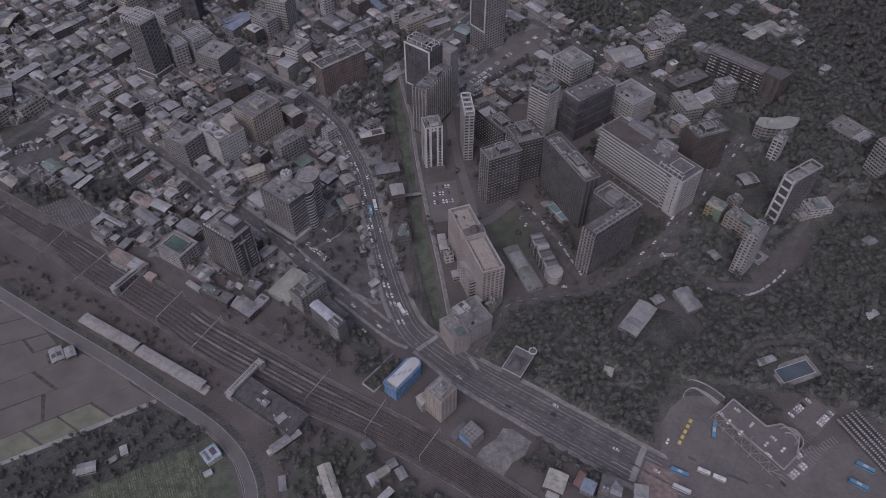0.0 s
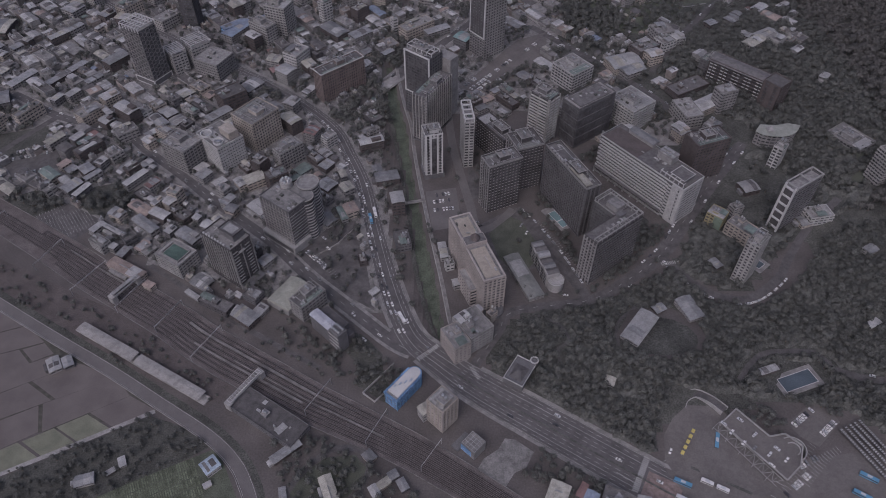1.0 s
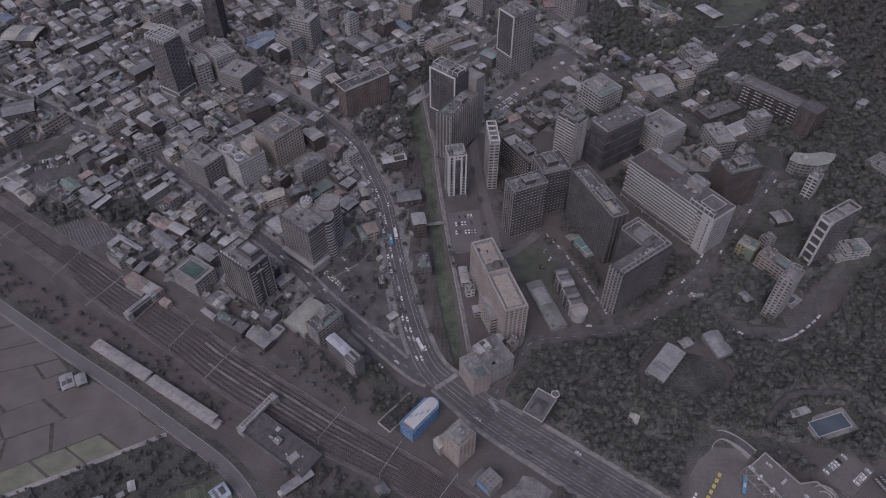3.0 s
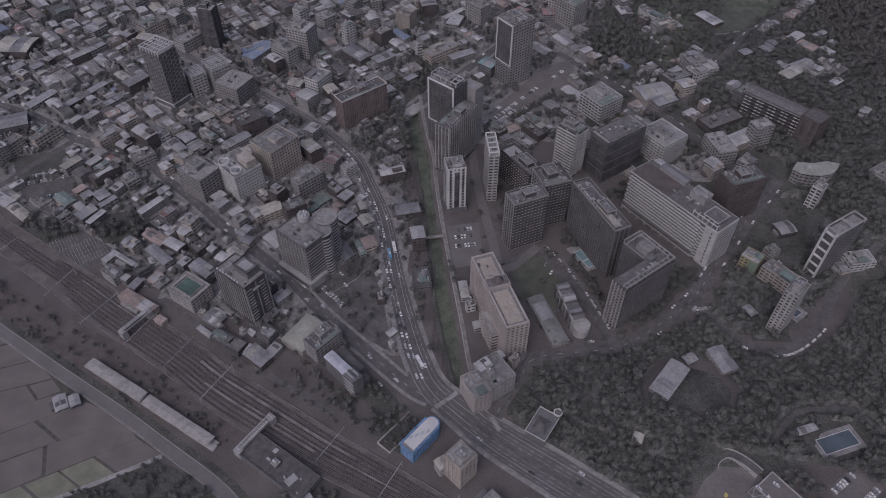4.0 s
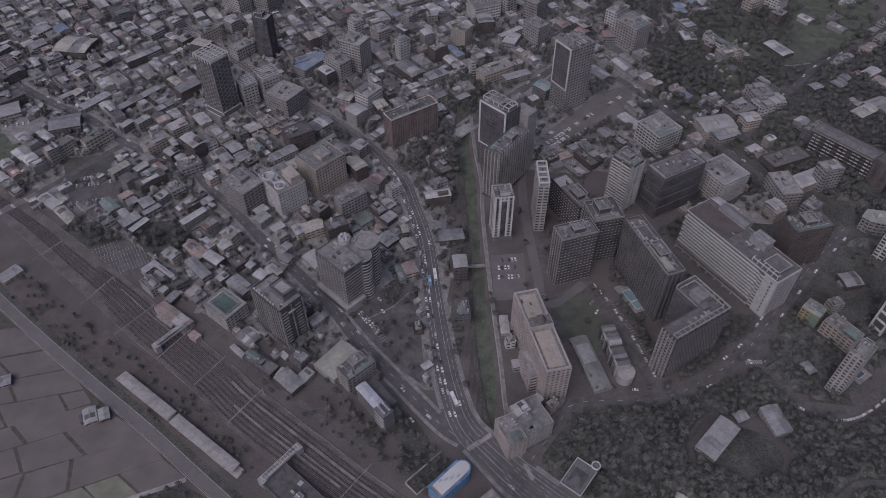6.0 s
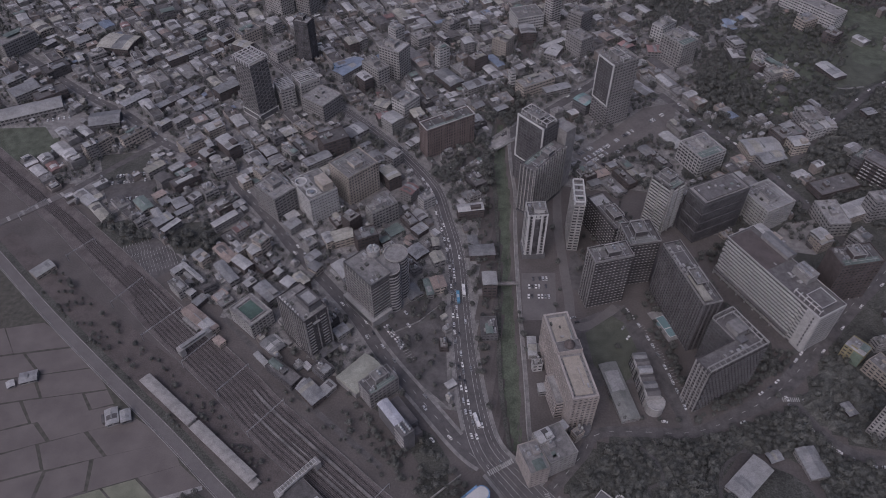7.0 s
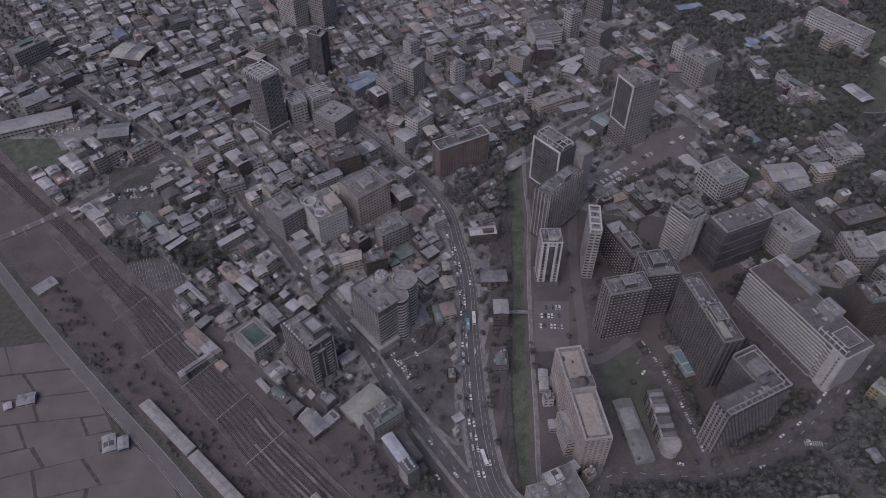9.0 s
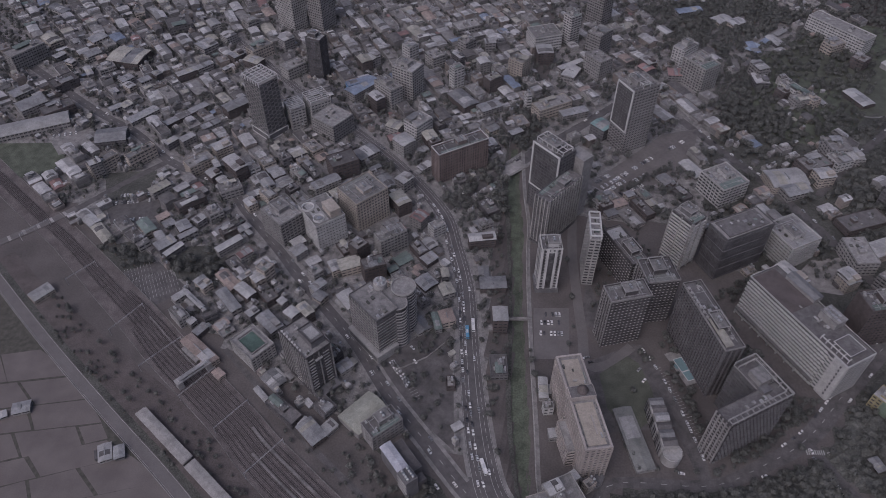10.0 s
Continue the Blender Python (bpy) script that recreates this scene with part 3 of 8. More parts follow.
YARD = [(222, 446), (243, 478), (262, 512), (276, 524), (296, 528), (318, 508), (300, 476), (270, 442), (246, 440)]
PITCH = [(338, 522), (352, 538), (373, 548), (392, 524), (379, 486), (349, 484)]
area("school_yard_ground", YARD, 0.03, SCRUB, "dark trodden grass of a school yard", "ground", flat=True)
area("forecourt", [(258, 548), (281, 554), (298, 541), (316, 524), (300, 512), (280, 520), (262, 532)], 0.08, PAVING, "grey paved forecourt before a rounded school block", "pavement", flat=True)
area("sports_pitch", PITCH, 1.2, LAWN, "dull green sports pitch beside apartment blocks", "field")
area("block_court", [(120, 510), (192, 428), (246, 492), (182, 572)], 0.02, ASPHALT, "dark asphalt ground round a long block", "pavement", flat=True)
OPEN += [[(-19, 484), (9, 490), (14, 440), (-12, 434)], [(-424, 521), (-376, 540), (-368, 515), (-406, 499)], [(-540, 604), (-507, 623), (-484, 596), (-511, 579)], [(-367, 446), (-341, 466), (-302, 443), (-326, 413)],
         [(-450, 563), (-402, 578), (-388, 541), (-426, 527)], [(-600, 578), (-512, 600), (-492, 553), (-560, 525)], [(-150, 322), (-125, 343), (-95, 328), (-60, 291), (-77, 266), (-125, 308)], [(14, 648), (82, 744), (119, 762), (108, 694), (47, 632)],
         [(36, 430), (59, 456), (80, 434), (92, 402), (100, 378), (62, 383), (44, 402)], [(32, 356), (70, 368), (108, 372), (140, 402), (74, 474), (30, 442)], [(-128, 402), (-104, 436), (-80, 446), (-66, 392), (-56, 346), (-84, 364)]]
area("parking_ground", OPEN[0], 0.05, ASPHALT_FARM, "paved car park beside the stream", "ground")
area("parking_ground", OPEN[1], 0.05, ASPHALT_OLD, "grey open car park between houses", "ground")
area("parking_ground", OPEN[2], 0.05, PAVING, "paved yard with parked cars", "ground")
area("marked_yard", OPEN[3], 0.06, ASPHALT_OLD, "grey paved yard with painted bays", "ground")
area("bare_field", OPEN[4], 0.05, SCRUB, "dark overgrown empty plot", "ground")
area("rough_grass", OPEN[5], 0.035, GRASS, "rough grass field beside the railway", "ground")
area("dirt_lot", OPEN[6], 0.05, EARTH, "brown dirt lot beside the railway", "ground")
area("coach_park", OPEN[7], 0.05, YARD_CONCRETE, "broad grey car and coach park", "ground")
area("apartment_court", OPEN[9], 0.03, ASPHALT_OLD, "grey paved court between apartment towers", "pavement", flat=True)
area("lawn", [(37, 431), (57, 452), (66, 447), (76, 425), (80, 405), (66, 388), (58, 388), (45, 402)], 0.09, LAWN, "mown green lawn between buildings", "lawn", flat=True)
area("parking_ground", OPEN[10], 0.05, ASPHALT_OLD, "grey car park beside trees", "ground")
area("gravel_lot", [(41, 237), (48, 236), (60, 227), (54, 216), (46, 212), (38, 200), (30, 206), (20, 212), (26, 222), (36, 229)], 0.06, GRAVEL, "pale gravel building plot", "ground")
area("bus_yard", [(146, 213), (150, 240), (158, 252), (170, 262), (190, 262), (214, 240), (228, 222), (262, 226), (300, 232), (300, 150), (180, 150)], 0.05, YARD_CONCRETE, "wide grey bus station yard", "ground")
area("red_paving", [(135, 214), (155, 204), (148, 180), (122, 190)], 0.12, PAVING_RED, "red patterned paving at the crossing", "pavement")
area("upper_car_park", [(238, 250), (263, 268), (271, 263), (275, 251), (254, 232), (243, 240)], 0.07, YARD_CONCRETE, "grey asphalt car park beside trees", "ground")
OPEN += [[(140, 150), (146, 213), (150, 240), (158, 252), (165, 270), (200, 268), (262, 264), (300, 240), (320, 150)], [(12, 200), (12, 240), (30, 262), (75, 240), (130, 205), (110, 170), (60, 160)]]


# ---- paddy fields ----
def build_fields():
    rows = [[(-330, 190), (-202, 257)], [(-345, 201), (-224, 269)], [(-345, 232), (-238, 284)], [(-352, 252), (-270, 296)], [(-366, 266), (-292, 303)], [(-385, 284), (-303, 314)], [(-398, 302), (-322, 330)], [(-420, 318), (-345, 345)], [(-430, 344), (-386, 362)]]
    cuts = [[0.25, 0.46, 0.62, 0.78], [0.3, 0.55], [0.28, 0.62], [0.35], [0.3, 0.8], [0.45], [0.5], [0.4, 0.7]]
    for j in range(len(rows) - 1):
        (a0, a1), (b0, b1) = rows[j], rows[j + 1]
        us = [0.0] + cuts[j] + [1.0]
        for k in range(len(us) - 1):
            q = []
            for r, u in (((a0, a1), us[k]), ((a0, a1), us[k + 1]), ((b0, b1), us[k + 1]), ((b0, b1), us[k])):
                q.append((r[0][0] + (r[1][0] - r[0][0]) * u, r[0][1] + (r[1][1] - r[0][1]) * u))
            c = (sum(p[0] for p in q) / 4, sum(p[1] for p in q) / 4)
            q = [(c[0] + (p[0] - c[0]) * (1 - 1.3 / max(4, abs(p[0] - c[0]))), c[1] + (p[1] - c[1]) * (1 - 0.9 / max(3, abs(p[1] - c[1])))) for p in q]
            green = j == 0 and k in (1, 2, 3)
            area("paddy_field", q, 0.045, PADDY_GREEN if green else PADDY, "shallow flooded green paddy field between bunds" if green else "shallow flooded grey paddy field between bunds", "field")
    area("field_ground", [(-560, 180), (-202, 255), (-225, 272), (-300, 318), (-390, 366), (-470, 418), (-600, 480)], 0.03, BUND, "grassy bunds between the paddy fields", "field")
    b = Build()
    strip(b, smooth([(-340, 183), (-296, 207), (-250, 231), (-204, 256)]), 1.6, -1.6, 0, 0.12)
    sheet("farm_path", b, [CONCRETE], "pale concrete farm path between fields", "path")
    # vegetable plots
    b = Build()
    ux, uy = math.cos(radians(27)), math.sin(radians(27))
    for bed in range(7):
        for k in range(46):
            s, tt = -64 + k * 1.5, bed * 7.2 - 30
            x, y = -165 + s * ux - tt * uy, 205 + s * uy + tt * ux
            if inside(x, y, [(-240, 165), (-242, 184), (-201, 205), (-156, 226), (-146, 214), (-135, 190), (-130, 160)]):
                b.turned(x, y, 0, 0.22, 0.95, 6.4, 27)
    tagged(sheet("vegetable_beds", b, [CROP], "rows of green vegetables in narrow beds", "crop"), kind="stuff")
    area("vegetable_ground", [(-242, 164), (-244, 183), (-201, 206), (-155, 228), (-146, 215), (-133, 192), (-128, 160)], 0.04, GRASS, "green vegetable plot beside the farm road", "field")


build_fields()
OPEN += [[(-620, 160), (-200, 255), (-225, 272), (-300, 318), (-390, 366), (-470, 418), (-620, 500)], [(-242, 150), (-244, 183), (-201, 206), (-155, 228), (-146, 215), (-133, 192), (-128, 150)]]
area("garden_plot", [(-100, 205), (-80, 222), (-60, 224), (-48, 210), (-66, 192), (-100, 186)], 0.05, LAWN, "grassy garden plot inside a curved lane", "ground")
area("garden_plot", [(-36, 190), (-22, 196), (-10, 184), (-24, 172)], 0.05, LAWN, "small green vegetable garden", "ground")
_b = Build()
strip(_b, smooth([(-108, 176), (-103, 196), (-92, 214), (-76, 228), (-58, 228), (-50, 216), (-56, 196), (-62, 180)]), 2.2, -2.2, 0, 0.07)
sheet("garden_lane", _b, [ASPHALT_OLD], "narrow curved asphalt lane between gardens", "road")


def bay_lines(x, y, rot, rows, n, pitch=2.6, depth=5.2, gap=11.0):
    """Painted parking bays: rows of short lines."""
    b = Build()
    c, s = math.cos(radians(rot)), math.sin(radians(rot))
    for j in range(rows):
        for k in range(n + 1):
            u, v = k * pitch, j * gap
            b.turned(x + u * c - v * s, y + u * s + v * c, 0.065, 0.09, 0.2, depth, rot)
    tagged(sheet("bay_lines", b, [PAINT], "white parking bay lines on grey paving", "road marking"), kind="stuff")


for _p in ((-338, 419, 38, 5, 14, 2.6, 4.0, 6.0), (-360, 436, 38, 3, 10, 2.6, 4.0, 6.0), (36, 640, 51, 6, 36, 2.6, 5.2, 9.0), (236, 206, 42, 3, 12), (-104, 396, -46, 1, 8), (80, 446, -60, 1, 26, 2.6, 4.5), (219.5, 200, 41, 1, 9, 2.6, 5), (238, 217, 25, 1, 12, 2.6, 5)):
    bay_lines(*_p)

_b = Build()
strip(_b, LOW, -4.7, -5.1, 0, 0.7)
sheet("road_wall", _b, [CONCRETE], "low pale concrete wall beside the farm road", "wall")
_b = Build()
for _k in (3.9, -3.9):
    strip(_b, LOW, _k + 0.1, _k - 0.1, 0.065, 0.075)
tagged(sheet("edge_lines", _b, [PAINT], "worn white edge lines of the farm road", "road marking"), kind="stuff")
_b = Build()
strip(_b, LOW[4:], 9.5, 4.6, 0, 0.05)
sheet("road_verge", _b, [SCRUB], "dark scrubby verge beside the farm road", "ground")


# ---- buildings ----
def storey(w, d, fh, bay=3.4, sill=0.8, head=2.7, pier=1.0, deep=0.35, slab=0.0):
    """One storey of wall with real window openings on four sides, and the panes behind them."""
    wall, pane = Build(), Build()
    for k in range(4):
        L, D = (w, d) if k % 2 == 0 else (d, w)
        c, s = (1, 0, -1, 0)[k], (0, 1, 0, -1)[k]

        def at(u, o, z):
            x, y = u, -D / 2 + o
            return (x * c - y * s, x * s + y * c, z)
        n = max(1, int(L / bay))
        p = max(0.25, min(pier, L / n * 0.7))
        wall.face([at(-L / 2, 0, 0), at(L / 2, 0, 0), at(L / 2, 0, sill), at(-L / 2, 0, sill)])
        wall.face([at(-L / 2, 0, sill), at(L / 2, 0, sill), at(L / 2, deep, sill), at(-L / 2, deep, sill)])
        wall.face([at(-L / 2, 0, head), at(L / 2, 0, head), at(L / 2, 0, fh), at(-L / 2, 0, fh)])
        wall.face([at(-L / 2, deep, head), at(L / 2, deep, head), at(L / 2, 0, head), at(-L / 2, 0, head)])
        step = L / n
        for i in range(n + 1):
            u = -L / 2 + i * step
            a, e = max(-L / 2, u - p / 2), min(L / 2, u + p / 2)
            wall.face([at(a, 0, sill), at(e, 0, sill), at(e, 0, head), at(a, 0, head)])
            wall.face([at(a, deep, sill), at(a, 0, sill), at(a, 0, head), at(a, deep, head)])
            wall.face([at(e, 0, sill), at(e, deep, sill), at(e, deep, head), at(e, 0, head)])
            if i < n:
                f, g = u + p / 2, u + step - p / 2
                pane.face([at(f, deep, sill), at(g, deep, sill), at(g, deep, head), at(f, deep, head)])
        if slab:
            q = [at(-L / 2 - slab, -slab, 0), at(L / 2 + slab, -slab, 0), at(L / 2, 0, 0), at(-L / 2, 0, 0)]
            top = [(x, y, 0.22) for x, y, z in q]
            wall.face(q), wall.face(top), wall.face([q[0], q[1], top[1], top[0]])
            rail = [(x, y, 1.0) for x, y, z in q[:2]]
            wall.face([top[0], top[1], rail[1], rail[0]])
    return wall, pane


def stacked(one, n, fh):
    """The same storey n times, one above the other, in one mesh."""
    b = Build()
    for i in range(n):
        k = len(b.v)
        b.v += [(x, y, z + i * fh) for x, y, z in one.v]
        b.f += [tuple(k + q for q in f) for f in one.f]
        b.mi += one.mi
    return b


def cylinder_tank(parent, x, y, z, r=0.9, h=1.8):
    b = Build().tube(x, y, z + 0.5, z + 0.5 + h, r, n=10)
    b.tube(x, y, z + 0.5 + h, z + 0.5 + h + 0.3, r, r * 0.3, n=10)
    for a in range(4):
        b.box(x + r * 0.7 * math.cos(a * 1.57 + 0.8) - 0.06, y + r * 0.7 * math.sin(a * 1.57 + 0.8) - 0.06, z, x + r * 0.7 * math.cos(a * 1.57 + 0.8) + 0.06, y + r * 0.7 * math.sin(a * 1.57 + 0.8) + 0.06, z + 0.5)
    part("water_tank", b, STEEL, parent, "stainless steel water tank")


def gable(b, w, d, z, rise, over=0.5, thick=0.18):
    """A shallow pitched roof with its ridge along the longer side."""
    along = w >= d
    L, S = (w, d) if along else (d, w)

    def at(u, v, zz):
        return (u, v, zz) if along else (v, u, zz)
    hl, hs = L / 2 + over, S / 2 + over
    for zz in (0, -thick):
        b.face([at(-hl, -hs, z + zz), at(hl, -hs, z + zz), at(hl, 0, z + rise + zz), at(-hl, 0, z + rise + zz)])
        b.face([at(-hl, 0, z + rise + zz), at(hl, 0, z + rise + zz), at(hl, hs, z + zz), at(-hl, hs, z + zz)])
    for sgn in (-1, 1):
        b.face([at(-hl, sgn * hs, z - thick), at(hl, sgn * hs, z - thick), at(hl, sgn * hs, z), at(-hl, sgn * hs, z)])
        b.face([at(sgn * hl, -hs, z - thick), at(sgn * hl, 0, z + rise - thick), at(sgn * hl, 0, z + rise), at(sgn * hl, -hs, z)])
        b.face([at(sgn * hl, hs, z - thick), at(sgn * hl, 0, z + rise - thick), at(sgn * hl, 0, z + rise), at(sgn * hl, hs, z)])
        b.face([at(sgn * L / 2, -S / 2, z - 0.1), at(sgn * L / 2, S / 2, z - 0.1), at(sgn * L / 2, 0, z + rise - thick)])


def vault(b, w, d, z, rise, n=10):
    along = w >= d
    L, S = (w, d) if along else (d, w)

    def at(u, v, zz):
        return (u, v, zz) if along else (v, u, zz)
    pts = [(-S / 2 + S * i / n, z + rise * math.sin(math.pi * i / n)) for i in range(n + 1)]
    for (v0, z0), (v1, z1) in zip(pts, pts[1:]):
        b.face([at(-L / 2, v0, z0), at(L / 2, v0, z0), at(L / 2, v1, z1), at(-L / 2, v1, z1)])
    for s in (-1, 1):
        b.face([at(s * L / 2, v, zz) for v, zz in pts])


def parapet(b, w, d, z, t=0.25, h=0.9):
    for x0, y0, x1, y1 in ((-w / 2, -d / 2, w / 2, -d / 2 + t), (-w / 2, d / 2 - t, w / 2, d / 2), (-w / 2, -d / 2 + t, -w / 2 + t, d / 2 - t), (w / 2 - t, -d / 2 + t, w / 2, d / 2 - t)):
        b.box(x0, y0, z, x1, y1, z + h)


STYLE_LABEL = {"c": "concrete house with a flat grey roof", "d": "low building with a dark flat roof", "m": "low building with a grey corrugated metal roof", "w": "building with a pale corrugated metal roof", "y": "building with a cream metal roof", "g": "shed with a green metal roof", "r": "house with a red metal roof", "b": "hall with a blue metal roof",
               "l": "farm shed with a pale blue metal roof", "s": "low building with a tan tiled roof", "t": "podium with a teal roof terrace", "v": "hall with a pale curved metal roof", "p": "concrete block with white roof pergolas", "k": "school block with yellow and green panels", "f": "long low building with a grey-green metal roof"}
WALL_PICK = {"c": ["grey", "pale", "beige", "grey", "brown", "pale", "white"], "d": ["slate", "dark", "brown"], "k": ["yellow"], "b": ["blue", "grey"], "p": ["pale"], "f": ["grey"], "s": ["beige"], "l": ["white"]}


def house(x, y, w, d, rot, h, style, paint=None):
    """A low building of its own: walls with window openings, a row of panes per storey, roof and roof things."""
    rng = random.Random(int(abs(x * 7 + y * 13)))
    claim(x, y, w, d, rot)
    z = ground_z(x, y) - (0.3 if ground_z(x, y) > 1 else 0.0)
    shed = style in "mwygrblsvtf" and h < 9
    name = "warehouse" if shed and w * d > 260 else "shed" if shed and h < 6 else "house"
    e = thing(name, x, y, z, rot, STYLE_LABEL[style], name, "town buildings")
    wm = WALL[paint] if paint else WALL[rng.choice(WALL_PICK.get(style, ["grey", "pale", "beige", "slate", "grey", "brown"]))]
    n = max(1, round(h / 3.3))
    fh = (h + (0.0 if style in "cdpk" else -0.6)) / n
    lean = rng.uniform(0.8, 1.4)
    wall, pane = storey(w, d, fh, bay=rng.uniform(2.8, 4.2), sill=fh * 0.3, head=fh * 0.78, pier=lean, slab=rng.choice([0, 0, 0.5]) if style in "cw" and n > 1 else 0)
    part("wall", stacked(wall, n, fh), wm, e)
    tagged(part("glazing", stacked(pane, n, fh), GLASS, e), kind="stuff")
    top = n * fh
    if style == "v":
        b = Build()
        vault(b, w + 0.6, d + 0.6, top, min(w, d) * 0.16)
        part("roof", b, ROOF["m" if rng.random() < 0.5 else "w"], e)
    elif style in "mwygrblstf":
        b = Build()
        rise = min(w, d) * rng.uniform(0.06, 0.13)
        gable(b, w, d, top + 0.05, rise)
        part("roof", b, ROOF[style], e)
        for k in range(rng.choice([0, 1, 1, 2]) if w * d > 60 else 0):
            long, short = max(w, d), min(w, d)
            pl, off = long * rng.uniform(0.18, 0.4), rng.uniform(-0.28, 0.28) * long
            b, z1 = Build(), top + 0.12 + 0.03 * k
            for q in (-1, 1):
                for dz in (0, -0.05):
                    face = [(-pl / 2, q * short / 2, z1 + dz), (pl / 2, q * short / 2, z1 + dz), (pl / 2, 0, z1 + rise + dz), (-pl / 2, 0, z1 + rise + dz)]
                    b.face(face if w >= d else [(p[1], p[0], p[2]) for p in face])
            part("roof_patch", b, ROOF[rng.choice("mwdcwy")], e, "replaced roof sheets of another tone", loc=(off, 0, 0) if w >= d else (0, off, 0))
        if w * d > 70 and rng.random() < 0.55:
            aw, ad = w * rng.uniform(0.35, 0.8), rng.uniform(2.2, 4.0)
            b = Build()
            gable(b, aw, ad, min(top, 3.4) - 0.2, 0.3, 0.15)
            b.box(-aw / 2, -ad / 2, 0, aw / 2, ad / 2, min(top, 3.4) - 0.25)
            part("lean_to", b, ROOF[rng.choice("mdcw")], e, "lean-to with a metal roof", loc=(rng.uniform(-0.1, 0.1) * w, rng.choice([-1, 1]) * (d / 2 + ad / 2), 0))
        if w * d > 90 and rng.random() < 0.5:
            b = Build().box(-w * 0.2, -0.35, top + rise * 0.6, w * 0.2, 0.35, top + rise + 0.5)
            part("roof_vent", b, ROOF["m"], e)
        if h > 9 and rng.random() < 0.6 and style in "wm":
            b = Build()
            gable_w, gable_d = w * 0.35, d * 0.4
            b.box(-gable_w / 2, -gable_d / 2, top, gable_w / 2, gable_d / 2, top + rise + 1.9)
            part("stair_house", b, wm, e, loc=(w * 0.25, d * 0.2, 0))
    else:
        b = Build().box(-w / 2, -d / 2, top - 0.2, w / 2, d / 2, top + 0.02)
        part("roof", b, ROOF["d" if style == "d" else "c"], e)
        b = Build()
        parapet(b, w + 0.06, d + 0.06, top, h=0.9)
        part("parapet", b, wm, e)
        if style in "cdpk":
            sw, sd = min(5, w * 0.35), min(4.5, d * 0.35)
            sx, sy = rng.uniform(-0.25, 0.25) * w, rng.uniform(-0.25, 0.25) * d
            sh = part("stair_house", Build().box(sx - sw / 2, sy - sd / 2, top, sx + sw / 2, sy + sd / 2, top + 2.8), wm, e)
            part("stair_roof", Build().box(sx - sw / 2 - 0.2, sy - sd / 2 - 0.2, top + 2.8, sx + sw / 2 + 0.2, sy + sd / 2 + 0.2, top + 3.0), ROOF["c"], sh)
            for k in range(rng.choice([1, 2, 2])):
                cylinder_tank(sh, sx + (k - 0.5) * 2.1 + rng.uniform(-0.3, 0.3), sy + rng.uniform(-0.5, 0.5), top + 3.0, 0.8)
            if w * d > 120 and rng.random() < 0.75:
                b = Build()
                mw, md = w * rng.uniform(0.3, 0.5), d * rng.uniform(0.35, 0.6)
                mx, my = (-1 if sx > 0 else 1) * (w / 2 - mw / 2 - 0.6), rng.uniform(-0.1, 0.1) * d
                gable(b, mw, md, top + 2.4, 0.5)
                rc = part("roof_canopy", b, ROOF[rng.choice("mwwmyg")], e, "corrugated metal roof canopy", loc=(mx, my, 0))
                b = Build()
                for qx in (-1, 1):
                    for qy in (-1, 1):
                        b.box(qx * (mw / 2 - 0.2) - 0.08, qy * (md / 2 - 0.2) - 0.08, top, qx * (mw / 2 - 0.2) + 0.08, qy * (md / 2 - 0.2) + 0.08, top + 2.4)
                part("canopy_frame", b, STEEL_GREY, rc)
        roof_clutter(e, w, d, top, 3 if w * d < 150 else 6, int(abs(x * 3) + w))
        if style == "k":
            part("green_panel", Build().box(0, -d / 2 - 0.12, 0, w / 2, -d / 2 - 0.02, top, bottom=True), WALL["green"], e, "green painted wall panel")
            part("roof_sheet", Build().box(-w / 2, -d / 2, top + 0.9, w / 2, -d / 2 + 5, top + 1.1, bottom=True), ROOF["w"], e, "pale roof sheet")
        if style == "p":
            b = Build()
            for k in range(7):
                b.beam((-w / 2 + k * w / 6, -d / 2, top + 4.5), (-w / 2 + k * w / 6, d / 2, top + 4.5), 0.25)
            for k in range(4):
                b.beam((-w / 2, -d / 2 + k * d / 3, top + 4.5), (w / 2, -d / 2 + k * d / 3, top + 4.5), 0.25)
            for qx in (-1, 0, 1):
                for qy in (-1, 1):
                    b.beam((qx * w / 2, qy * d / 2, top), (qx * w / 2, qy * d / 2, top + 4.5), 0.25)
            tagged(part("roof_pergola", b, FRAME, e, "white roof pergola frame"), kind="stuff")
    return e


